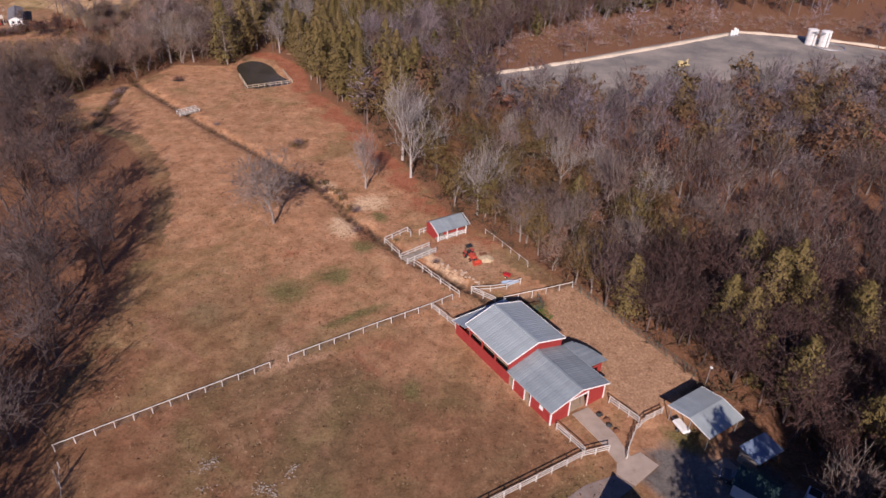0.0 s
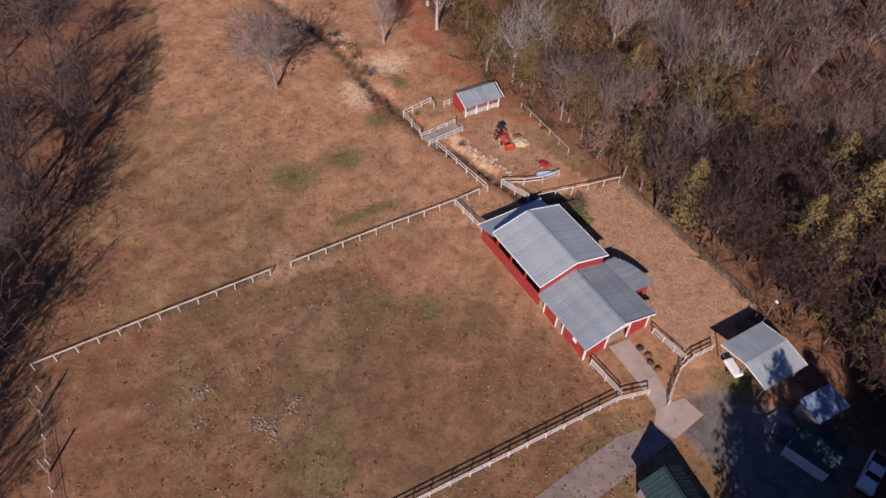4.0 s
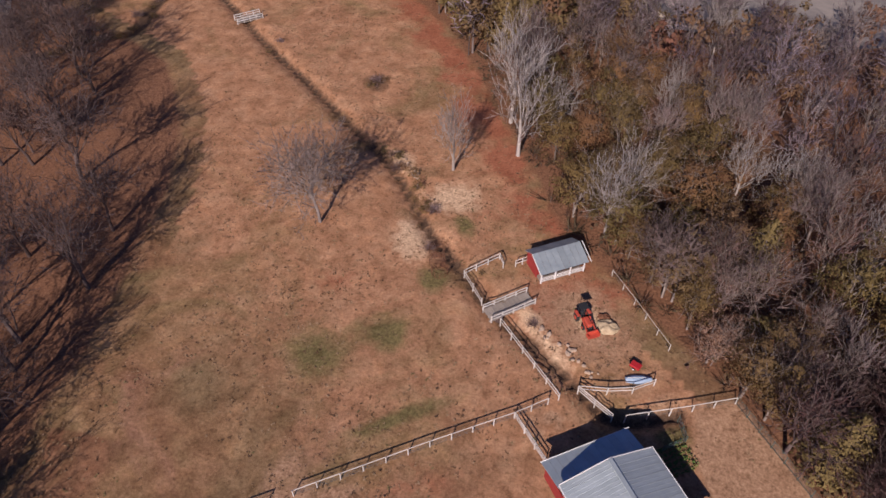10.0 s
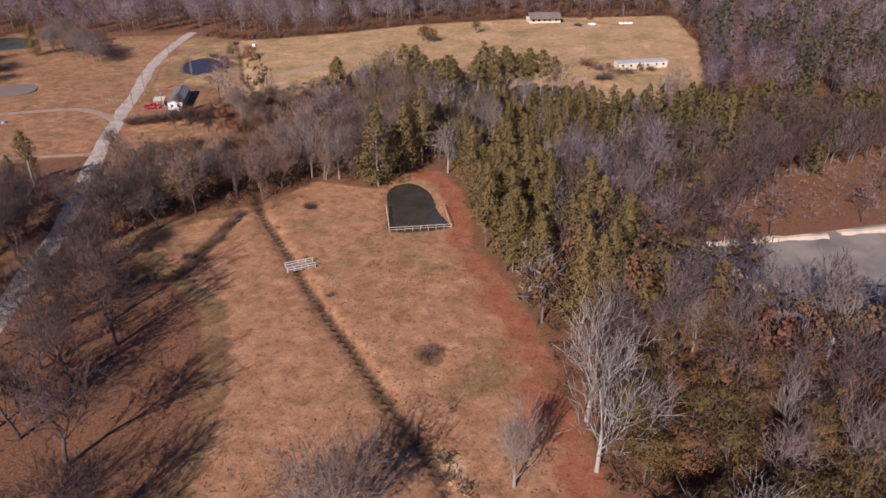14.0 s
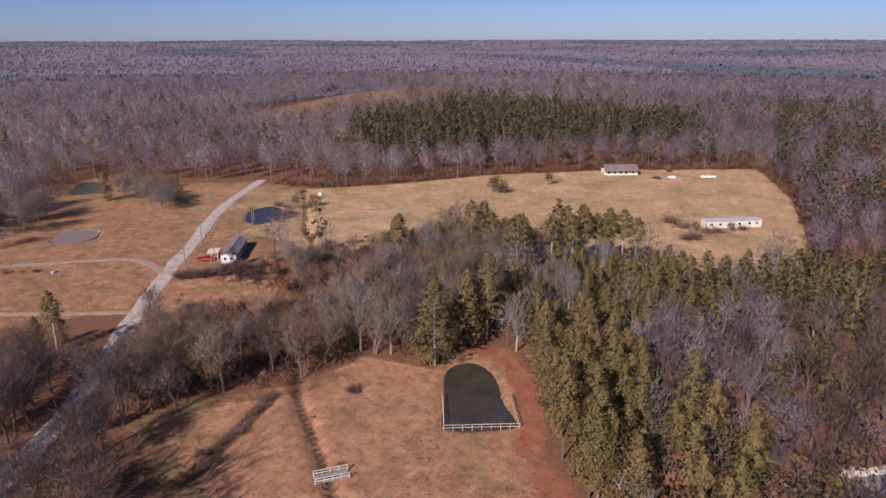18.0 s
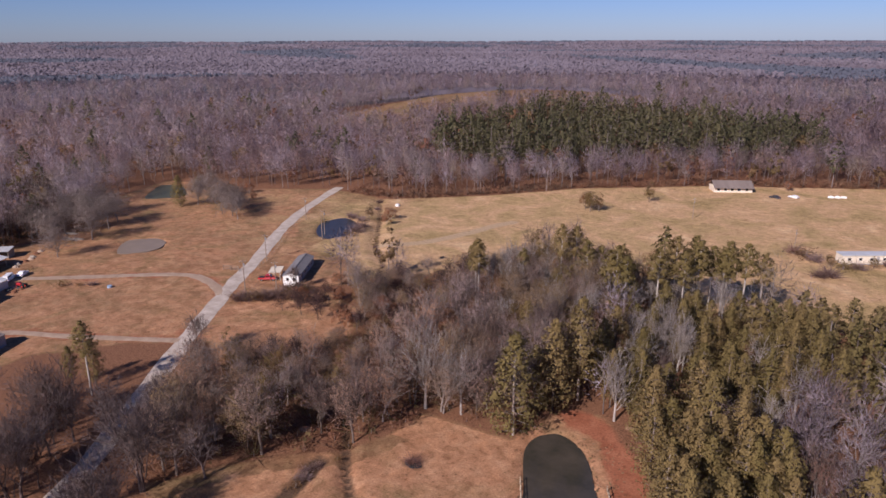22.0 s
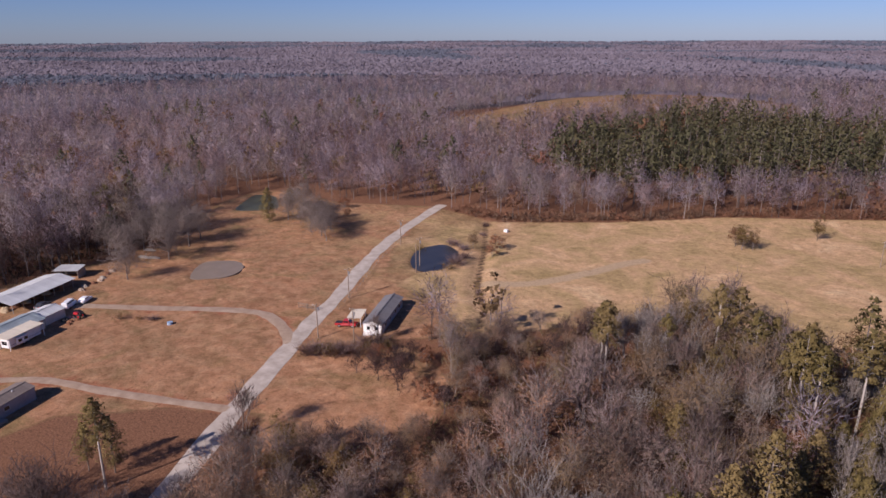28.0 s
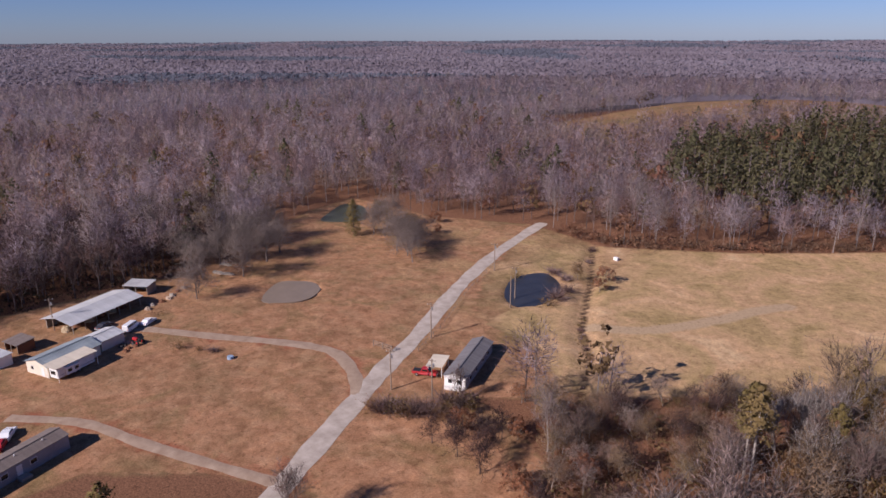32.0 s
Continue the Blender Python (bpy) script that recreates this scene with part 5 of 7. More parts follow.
patch = np.sin(X * 0.006 + 2 * np.sin(Y * 0.004)) * np.sin(Y * 0.0035 + X * 0.001)
# filler sheet below the clumps, coloured with the same haze tints
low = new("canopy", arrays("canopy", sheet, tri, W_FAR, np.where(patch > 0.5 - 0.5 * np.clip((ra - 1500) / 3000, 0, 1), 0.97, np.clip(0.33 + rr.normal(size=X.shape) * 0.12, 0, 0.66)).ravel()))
low.parent = far
tagged(low, kind="stuff")
tagged(far, "endless winter woodland reaching the horizon, distance haze mixed into its colours", "woodland", kind="stuff")
# a green bed beside the barn
r = np.random.default_rng(55)
u, v = r.uniform(-1.9, 1.9, 900), (r.integers(0, 6, 900) - 2.5) * 0.62 + r.normal(size=900) * 0.1
c, q = math.cos(0.6), math.sin(0.6)
GREENS = material("winter_greens", (0.065, 0.115, 0.022), 0.8, second=(0.11, 0.165, 0.04), scale=3.0)
bed = new("vegetable_bed", arrays("vegetable_bed", *flakes(np.stack([19.2 + u * c - v * q, 91.0 + u * q + v * c, r.uniform(0.08, 0.3, 900)], 1), 0.16, r, 0.7), GREENS))
tagged(bed, "small fenced bed of bright green winter greens", "garden bed")

# ---------------------------------------------------------------- building materials
DRIVE_MAT = material("worn_drive", (0.17, 0.13, 0.11), 0.9, second=(0.28, 0.215, 0.18), scale=0.5, bump=0.2, bump_scale=8)
RED = material("barn_red_siding", (0.255, 0.026, 0.025), 0.6, second=(0.335, 0.046, 0.038), scale=1.2, bump=0.15, bump_scale=9)
WHITE = material("white_paint", (0.66, 0.64, 0.60), 0.6, second=(0.78, 0.76, 0.73), scale=1.5, vary=0.06)
FENCE_WHITE = material("weathered_white_rail", (0.47, 0.43, 0.38), 0.7, second=(0.64, 0.60, 0.55), scale=0.8, vary=0.1)
GALV = material("galvanised_roof", (0.34, 0.385, 0.385), 0.42, metal=0.35, second=(0.45, 0.50, 0.495), scale=0.5, vary=0.07, spec=0.5)
GALV_OLD = material("weathered_metal_roof", (0.23, 0.27, 0.285), 0.5, metal=0.3, second=(0.35, 0.39, 0.395), scale=0.6, vary=0.10, spec=0.5)
GALV_PALE = material("pale_metal_roof", (0.46, 0.46, 0.45), 0.5, metal=0.2, second=(0.60, 0.60, 0.585), scale=0.4, vary=0.06, spec=0.5)
BLUE_ROOF = material("blue_metal_roof", (0.16, 0.22, 0.32), 0.45, metal=0.25, second=(0.24, 0.31, 0.42), scale=0.6, vary=0.06, spec=0.5)
GREEN_ROOF = material("dark_green_roof", (0.012, 0.030, 0.030), 0.5, second=(0.022, 0.048, 0.046), scale=0.8, vary=0.08)
SHINGLE = material("grey_shingles", (0.135, 0.125, 0.125), 0.9, second=(0.215, 0.20, 0.20), scale=2.5, bump=0.3, bump_scale=12, vary=0.12)
BROWN_ROOF = material("brown_shingles", (0.15, 0.115, 0.10), 0.9, second=(0.22, 0.18, 0.155), scale=2.0, bump=0.3, bump_scale=12, vary=0.1)
CREAM = material("cream_siding", (0.62, 0.54, 0.42), 0.7, second=(0.72, 0.64, 0.52), scale=0.7)
CREAM_ROOF = material("cream_metal_roof", (0.58, 0.50, 0.38), 0.6, second=(0.68, 0.60, 0.47), scale=0.6, vary=0.05)
GREY_SIDING = material("grey_siding", (0.26, 0.25, 0.25), 0.75, second=(0.34, 0.33, 0.33), scale=0.6)
TIMBER = material("grey_timber", (0.22, 0.185, 0.15), 0.85, second=(0.34, 0.29, 0.24), scale=2.0, bump=0.3, bump_scale=14, vary=0.15)
TAN_TIMBER = material("tan_timber", (0.42, 0.33, 0.23), 0.8, second=(0.54, 0.44, 0.32), scale=2.0, vary=0.1)
POLE_WOOD = material("pole_wood", (0.20, 0.145, 0.105), 0.85, second=(0.29, 0.22, 0.165), scale=2.0, bump=0.2, bump_scale=10)
WIRE = material("galvanised_wire", (0.16, 0.17, 0.165), 0.5, metal=0.5, second=(0.22, 0.23, 0.22), scale=3)
GREEN_STEEL = material("dark_green_steel", (0.045, 0.085, 0.075), 0.5, second=(0.07, 0.115, 0.10), scale=2, vary=0.1)
RUST = material("rusty_steel", (0.13, 0.055, 0.03), 0.8, metal=0.3, second=(0.22, 0.10, 0.055), scale=3)
ORANGE = material("faded_red_enamel", (0.42, 0.055, 0.03), 0.5, second=(0.50, 0.08, 0.045), scale=2, spec=0.5)
RED_PAINT = material("red_car_paint", (0.38, 0.018, 0.022), 0.3, second=(0.44, 0.03, 0.03), scale=1, spec=0.6)
WHITE_CAR = material("white_car_paint", (0.74, 0.74, 0.74), 0.3, second=(0.80, 0.80, 0.80), scale=1, spec=0.6)
DARK_CAR = material("dark_car_paint", (0.03, 0.03, 0.036), 0.3, second=(0.045, 0.045, 0.05), scale=1, spec=0.6)
RUBBER = material("black_rubber", (0.018, 0.018, 0.018), 0.85, second=(0.03, 0.03, 0.03), scale=6)
BLACK = material("black_plastic", (0.02, 0.02, 0.022), 0.6, second=(0.035, 0.035, 0.037), scale=4)
STEEL = material("bare_steel", (0.42, 0.42, 0.42), 0.4, metal=0.7, second=(0.52, 0.52, 0.52), scale=3)
BLUE_PLASTIC = material("faded_blue_plastic", (0.20, 0.30, 0.42), 0.5, second=(0.34, 0.43, 0.53), scale=1.5)
STRAW = material("loose_straw", (0.34, 0.25, 0.15), 0.95, second=(0.50, 0.39, 0.25), scale=2, bump=0.6, bump_scale=9)
SAND = material("pale_sand", (0.46, 0.37, 0.27), 0.95, second=(0.60, 0.50, 0.38), scale=0.7, bump=0.5, bump_scale=3)
STONE = material("pale_stone", (0.30, 0.215, 0.155), 0.9, second=(0.42, 0.32, 0.24), scale=3, bump=0.4, bump_scale=8, vary=0.15)
YELLOW = material("tan_machine_paint", (0.42, 0.33, 0.15), 0.6, second=(0.5, 0.41, 0.22), scale=2)
GLASS = material("dark_window_glass", (0.012, 0.014, 0.018), 0.08, second=(0.02, 0.022, 0.026), scale=1, spec=0.6)


# ---------------------------------------------------------------- roofs and walls
def roof_slope(parent, name, x0, z0, x1, z1, y0, y1, mat, pitch=0.92, thick=0.05, ribs=True, label=""):
    """A slope of sheets side by side along y, from the eave (x0, z0) to the ridge (x1, z1)."""
    n = max(1, round((y1 - y0) / pitch))
    w = (y1 - y0) / n
    bm = bmesh.new()
    a, b = Vector((x0, 0, z0)), Vector((x1, 0, z1))
    up = Vector((-(b - a).z, 0, (b - a).x)).normalized()
    if up.z < 0:
        up = -up
    prof = [(0.01, 0.0), (w * 0.05, 0.03), (w * 0.10, 0.0), (w * 0.5, 0.0), (w * 0.53, 0.022), (w * 0.57, 0.0), (w - 0.004, 0.0)] if ribs else [(0.006, 0), (w * 0.5, 0.006), (w - 0.006, 0)]
    tops = [[bm.verts.new(e + Vector((0, u, 0)) + up * (thick + h)) for u, h in prof] for e in (a, b)]
    lows = [[bm.verts.new(e + Vector((0, u, 0))) for u in (prof[0][0], prof[-1][0])] for e in (a, b)]
    for i in range(len(prof) - 1):
        bm.faces.new((tops[0][i], tops[0][i + 1], tops[1][i + 1], tops[1][i]))
    bm.faces.new((lows[0][0], lows[1][0], lows[1][1], lows[0][1]))
    for s in (0, 1):
        bm.faces.new([*tops[s], lows[s][1], lows[s][0]])
    bm.faces.new((tops[0][0], tops[1][0], lows[1][0], lows[0][0]))
    bm.faces.new((tops[0][-1], tops[1][-1], lows[1][1], lows[0][1]))
    bmesh.ops.recalc_face_normals(bm, faces=bm.faces)
    first = part(name, bm, mat, parent, label)
    first.matrix_basis = Matrix.Translation((0, y0, 0))
    for k in range(1, n):
        share(name, first.data, parent, Matrix.Translation((0, y0 + k * w, 0)))


def wall(parent, name, p, q, z0, z1, mat, t=0.12, holes=(), label=""):
    """An upright wall from p to q (plan), with holes (from, to, sill, head) cut right through it."""
    p, q = Vector(p), Vector(q)
    d = (q - p)
    length = d.length
    d.normalize()
    n = Vector((-d.y, d.x)) * t / 2
    us = sorted({0.0, length, *[h for a in holes for h in a[:2]]})
    zs = sorted({z0, z1, *[h for a in holes for h in a[2:4]]})
    bm = bmesh.new()
    for u0, u1 in zip(us, us[1:]):
        for a, b in zip(zs, zs[1:]):
            um, zm = (u0 + u1) / 2, (a + b) / 2
            if any(h[0] < um < h[1] and h[2] < zm < h[3] for h in holes):
                continue
            c = [p + d * u0 - n, p + d * u1 - n, p + d * u1 + n, p + d * u0 + n]
            plate([(v.x, v.y) for v in c], a, b, bm)
    bmesh.ops.remove_doubles(bm, verts=bm.verts, dist=0.001)
    return part(name, bm, mat, parent, label)


def gable(parent, name, y, x0, x1, z, ridge_x, ridge_z, mat, t=0.12, label=""):
    """The triangle of wall under a roof's end."""
    bm = bmesh.new()
    vs = [[bm.verts.new(v) for v in ((x0, y + s, z), (x1, y + s, z), (ridge_x, y + s, ridge_z))] for s in (-t / 2, t / 2)]
    bm.faces.new(vs[0])
    bm.faces.new(vs[1][::-1])
    for i in range(3):
        bm.faces.new((vs[0][i], vs[0][(i + 1) % 3], vs[1][(i + 1) % 3], vs[1][i]))
    bmesh.ops.recalc_face_normals(bm, faces=bm.faces)
    return part(name, bm, mat, parent, label)


def window(parent, x, y, z, w, h, along="x", trim=None, sash=True):
    """A framed pane set 3 cm proud of a wall."""
    tr = trim or WHITE
    sx, sy = (w, 0.06) if along == "x" else (0.06, w)
    f = part("window", box(sx, sy, h, x, y, z, 0.01), tr, parent, "white-framed window")
    gx, gy = (w - 0.2, 0.10) if along == "x" else (0.10, w - 0.2)
    part("pane", box(gx, gy, h - 0.2, x, y, z + 0.1), GLASS, f, "dark glass")
    return f


def gabled(name, x, y, turn, w, length, eave, ridge, walls, roof, label, category, overhang=0.35, ribs=True, pitch=0.92, front=None, group=""):
    """A plain building with a pitched roof: local x across, local y along the ridge, from its near left corner."""
    e = empty(name, x, y, 0, turn, label=label, category=category, group=group)
    wall(e, "wall", (0, 0), (w, 0), -0.1, eave, front or walls)
    wall(e, "wall", (0, length), (w, length), -0.1, eave, walls)
    wall(e, "wall", (0.07, 0.07), (0.07, length - 0.07), -0.1, eave, walls)
    wall(e, "wall", (w - 0.07, 0.07), (w - 0.07, length - 0.07), -0.1, eave, walls)
    gable(e, "gable", 0, 0, w, eave, w / 2, ridge - 0.03, front or walls)
    gable(e, "gable", length, 0, w, eave, w / 2, ridge - 0.03, walls)
    k = (ridge - eave) / (w / 2)
    for s in (-1, 1):
        roof_slope(e, "roof_panel", w / 2 + s * (w / 2 + overhang), eave - k * overhang, w / 2, ridge, -overhang, length + overhang, roof, pitch, 0.05, ribs)
    part("ridge_cap", box(0.35, length + 2 * overhang, 0.05, w / 2, length / 2, ridge + 0.07), roof, e)
    return e


def posts_under(e, pts, h, mat, size=0.14):
    first = None
    for x, y in pts:
        if first is None:
            first = part("post", box(size, size, h + 0.1, 0, 0, -0.1), mat, e)
            first.matrix_basis = Matrix.Translation((x, y, 0))
        else:
            share("post", first.data, e, Matrix.Translation((x, y, 0)))


# ---------------------------------------------------------------- the red barn
barn = empty("barn", 17.5, 66.7, 0, 32.8, label="long red metal barn with grey ribbed roofs and white trim", category="barn")
W = 10.2
wall(barn, "wall", (0, 0), (W, 0), -0.1, 3.0, RED, 0.14, [(3.5, 6.8, -0.1, 2.8)], "red front wall with an open doorway")
gable(barn, "gable", 0, 0, W, 3.0, 5.1, 4.42, RED, 0.14)
wall(barn, "wall", (0.07, 0.07), (0.07, 9.5), -0.1, 3.0, RED, 0.14, [(4.4, 5.6, -0.1, 2.3), (8.3, 9.4, -0.1, 2.3), (1.6, 2.4, 1.2, 2.0)], "red side wall with stall doors")
wall(barn, "wall", (W - 0.07, 0.07), (W - 0.07, 9.5), -0.1, 3.0, RED, 0.14, [(4.6, 8.4, -0.1, 2.4)])
wall(barn, "wall", (0.07, 9.5), (0.07, 23.3), -0.1, 2.0, RED, 0.14, (), "red lower side wall")
wall(barn, "wall", (W - 0.07, 9.5), (W - 0.07, 19.8), -0.1, 4.5, RED, 0.14, [(2.0, 4.0, -0.1, 2.4)])
wall(barn, "wall", (0.14, 9.5), (W - 0.14, 9.5), 3.0, 4.5, RED, 0.14)
gable(barn, "gable", 9.5, 0, W, 4.5, 5.1, 5.92, RED, 0.14)
wall(barn, "wall", (0.14, 19.8), (W - 0.14, 19.8), 2.2, 4.5, RED, 0.14, [(3.5, 6.5, 2.2, 3.4)])
gable(barn, "gable", 19.8, 0, W, 4.5, 5.1, 5.92, RED, 0.14)
wall(barn, "wall", (0.14, 23.3), (W - 0.14, 23.3), -0.1, 2.4, RED, 0.14, [(4.0, 6.4, -0.1, 2.3)])
wall(barn, "wall", (W - 0.07, 19.8), (W - 0.07, 23.2), -0.1, 2.4, RED, 0.14)
posts_under(barn, [(0.12, 9.7 + 3.3 * k) for k in range(4)], 4.3, RED, 0.2)
wall(barn, "wall", (0.10, 9.5), (0.10, 19.7), 3.3, 4.4, RED, 0.1, (), "red upper side wall")
for s in (-1, 1):
    roof_slope(barn, "roof_panel", 5.1 + s * 5.6, 2.86, 5.1, 4.42, -0.5, 9.42, GALV_OLD, label="weathered grey roof sheet")
    roof_slope(barn, "roof_panel", 5.1 + s * 5.6, 4.36, 5.1, 5.92, 9.3, 20.1, GALV, label="pale grey roof sheet")
    for y, z, m in ((9.24, 4.36, WHITE), (20.16, 4.36, WHITE), (-0.56, 2.86, WHITE)):
        part("barge_board", beam((5.1 + s * 5.62, y, z + 0.02), (5.1, y, z + 1.58), 0.06, 0.24), m, barn, "white barge board")
    part("eave_trim", beam((5.1 + s * 5.62, 9.3, 4.36), (5.1 + s * 5.62, 20.1, 4.36), 0.08, 0.16), WHITE, barn)
    part("eave_trim", beam((5.1 + s * 5.62, -0.5, 2.86), (5.1 + s * 5.62, 9.3, 2.86), 0.08, 0.16), GALV, barn)
part("ridge_cap", box(0.45, 10.8, 0.06, 5.1, 14.7, 6.0), GALV, barn)
part("ridge_cap", box(0.45, 9.9, 0.06, 5.1, 4.46, 4.5), GALV_OLD, barn)
e = empty("barn_lean_to", 17.5, 66.7, 0, 32.8, label="low lean-to roof on the barn's shaded end", category="lean-to")
for k in range(12):
    x = -0.4 + k * 0.9
    part("roof_panel", beam((x + 0.44, 20.2, 3.42), (x + 0.44, 23.8, 2.55), 0.88, 0.06), GALV, e)
posts_under(e, [(0.3, 23.1), (W - 0.3, 23.0)], 2.5, WHITE)
part("fascia", beam((-0.45, 23.83, 2.55), (W + 0.4, 23.83, 2.55), 0.06, 0.2), WHITE, e)
e = empty("barn_side_shed", 17.5, 66.7, 0, 32.8, label="open side shed with grey roof and red end wall", category="lean-to")
for k in range(12):
    y = 3.6 + k * 0.5
    out = 0.5 + 3.1 * math.sqrt(max(0.0, 1 - ((y - 3.6) / 6.1) ** 2))
    part("roof_panel", beam((W + 0.62, y + 0.25, 2.83), (W + 0.62 + out, y + 0.25, 2.83 - 0.12 * out), 0.49, 0.05), GALV_OLD, e)
wall(e, "wall", (W + 0.15, 3.7), (13.3, 3.7), -0.1, 2.35, RED, 0.12, [(0.8, 2.2, -0.1, 2.0)], "red end wall")
posts_under(e, [(13.3, 3.85), (12.9, 6.4), (11.6, 8.8)], 2.4, WHITE)
for x in (-0.02, W + 0.02, 3.4, 6.9):
    part("corner_post", box(0.18, 0.18, 3.05, x, -0.06, -0.1), WHITE, barn, "white corner trim")
part("door_header", box(3.7, 0.1, 0.2, 5.15, -0.1, 2.8), WHITE, barn)
for y in (4.35, 5.65, 8.25):
    part("door_post", box(0.1, 0.16, 2.4, -0.04, y, -0.1), WHITE, barn)
part("door", box(0.08, 1.25, 2.2, -0.1, 6.4, 0.05, 0.01), RED, barn, "open red sliding stall door")
part("window_shutter", box(0.06, 0.7, 0.7, -0.06, 2.0, 1.25, 0.01), WHITE, barn, "white hatch")
part("floor", box(W - 0.4, 22.9, 0.06, W / 2, 11.65, 0.0), DIRT_ROAD, barn, "bare earth barn floor")
for x in (4.0, 4.4, 6.2):
    part("gate_bar", beam((x, 0.4, 0.3), (x, 0.4, 1.5), 0.06, 0.06), STEEL, barn)

# path, apron and drive before the barn
CONC = [((21.0, 68.7), (23.6, 70.1), (26.4, 65.0), (24.0, 63.6)), ((24.0, 63.6), (26.4, 65.0), (27.6, 61.2), (25.5, 60.2)), ((25.5, 60.2), (27.6, 61.2), (29.1, 61.9), (31.0, 59.7), (27.0, 56.4), (25.0, 58.3))]
walkway = tagged(new("pavement"), "worn concrete walk from the barn door", "pavement", kind="structure")
for o in CONC:
    c = np.mean(o, 0)
    part("slab", plate([tuple(c + (np.array(q) - c) * 0.992) for q in o], -0.1, 0.07), CONCRETE, walkway)
tagged(part("pavement", plate([(25.0, 58.2), (26.9, 56.4), (14, 46.5), (2, 38), (-2, 41), (10, 48.4), (20.4, 56.4)], -0.1, 0.05), DRIVE_MAT), "worn asphalt drive before the barn", "driveway", kind="structure")


# ---------------------------------------------------------------- fences
def fence(name, line, label, mat, rails=(0.55, 1.15), bay=2.4, post=0.11, rail=(0.045, 0.13), height=1.3, wire=None, group="pasture fences"):
    """Posts and rails along a line, each one a part."""
    x0, y0 = line[0]
    e = empty(name, x0, y0, 0, 0, label=label, category="fence", group=group)
    pm = None
    for (ax, ay), (bx, by) in zip(line, line[1:]):
        length = math.hypot(bx - ax, by - ay)
        n = max(1, round(length / bay))
        turn = math.degrees(math.atan2(by - ay, bx - ax))
        rm = None
        for k in range(n + 1):
            f = k / n
            px_, py_ = ax + (bx - ax) * f - x0, ay + (by - ay) * f - y0
            m = pose(px_, py_, random.uniform(-0.03, 0.02), random.uniform(-1.5, 1.5), random.uniform(-1.5, 1.5), turn)
            if k < n or (bx, by) == line[-1]:
                if pm is None:
                    p = part("post", box(post, post, height + 0.3, 0, 0, -0.3, 0.01), mat, e)
                    p.matrix_basis, pm = m, p.data
                else:
                    share("post", pm, e, m)
            if k < n:
                for z in rails:
                    m = pose(px_, py_, z + random.uniform(-0.02, 0.02), 0, random.uniform(-0.4, 0.4), turn)
                    if rm is None:
                        p = part("rail", box(length / n, rail[0], rail[1], length / n / 2, post / 2 + rail[0] / 2 + 0.003, -rail[1] / 2), mat, e)
                        p.matrix_basis, rm = m, p.data
                    else:
                        share("rail", rm, e, m)
                for z in wire or ():
                    part("wire", beam((px_, py_, z), (px_ + (bx - ax) / n, py_ + (by - ay) / n, z), 0.02, 0.02), WIRE, e)
    return e


WHITE_RAIL = "weathered white rail fence across the pasture"
fence("fence", [(-48.5, 61.4), (-36, 69.6), (-23.6, 77.6)], WHITE_RAIL, FENCE_WHITE, (1.15,), wire=(0.25, 0.55, 0.85))
fence("fence", [(-21.1, 79.1), (-8, 87.4), (0.9, 92.8), (4.6, 95.4)], WHITE_RAIL, FENCE_WHITE, (1.15,), wire=(0.25, 0.55, 0.85))
fence("fence", [(0.9, 92.8), (4.9, 87.6)], "short white rail fence running to the barn", FENCE_WHITE, (0.4, 0.8, 1.2))
fence("fence", [(-2.4, 106.2), (5.8, 96.2)], "white rail fence along the ditch", FENCE_WHITE)
fence("fence", [(-5.3, 109.2), (-8.4, 113.8), (-4.0, 117.9), (-3.3, 116.3)], "white rail fence corner beside the footbridge", FENCE_WHITE)
fence("fence", [(-1.6, 116.9), (0.2, 118.2)], "short white rail fence at the red shed", FENCE_WHITE, bay=1.2)
fence("fence", [(8.0, 97.7), (12.0, 94.6)], "heavy white rail fence behind the barn", FENCE_WHITE, (0.4, 0.8, 1.2))
fence("fence", [(8.0, 97.8), (11.4, 98.1), (14.4, 98.8), (17.0, 100.4)], "curving white rail fence round the work yard", FENCE_WHITE)
fence("fence", [(-10, 43), (-0.6, 48.4), (10, 54.5), (20.9, 60.8), (24.8, 62.0)], "white and dark rail fence along the drive", FENCE_WHITE, (0.4, 0.8, 1.2))
fence("fence", [(18.3, 65.8), (21.4, 61.5)], "white rail fence from the barn corner", FENCE_WHITE, (0.4, 0.8, 1.2))
fence("fence", [(26.8, 71.0), (30.1, 67.0)], "white rail fence beside the walk", FENCE_WHITE, (0.4, 0.8, 1.2), bay=1.6)
fence("fence", [(34.0, 69.0), (31.2, 67.4), (29.3, 65.6), (27.8, 62.9), (26.9, 60.7)], "curved white entrance fence", FENCE_WHITE, (0.4, 0.8, 1.2), bay=1.5)
fence("fence", [(13.5, 94.8), (21.3, 97.6), (26.4, 99.6)], "white-posted wire fence of the sandy paddock", FENCE_WHITE, (1.15,), wire=(0.4, 0.8))
fence("fence", [(26.4, 99.6), (33.0, 89.2), (41.2, 76.6)], "dark green steel mesh paddock fence", GREEN_STEEL, (0.15, 1.3), 2.0, 0.07, (0.03, 0.06), 1.45, wire=(0.4, 0.65, 0.9, 1.1))
fence("fence", [(17.6, 91.6), (20.3, 93.4), (19.6, 96.0)], "dark green steel pen behind the barn", GREEN_STEEL, (0.15, 1.2), 1.5, 0.06, (0.03, 0.05), 1.3, wire=(0.4, 0.65, 0.9))
fence("fence", [(11.8, 117.6), (14.8, 112.9), (19.0, 106.0)], "thin pale post-and-wire fence at the wood's edge", FENCE_WHITE, (1.1,), 2.6, 0.08, (0.03, 0.06), wire=(0.5,))
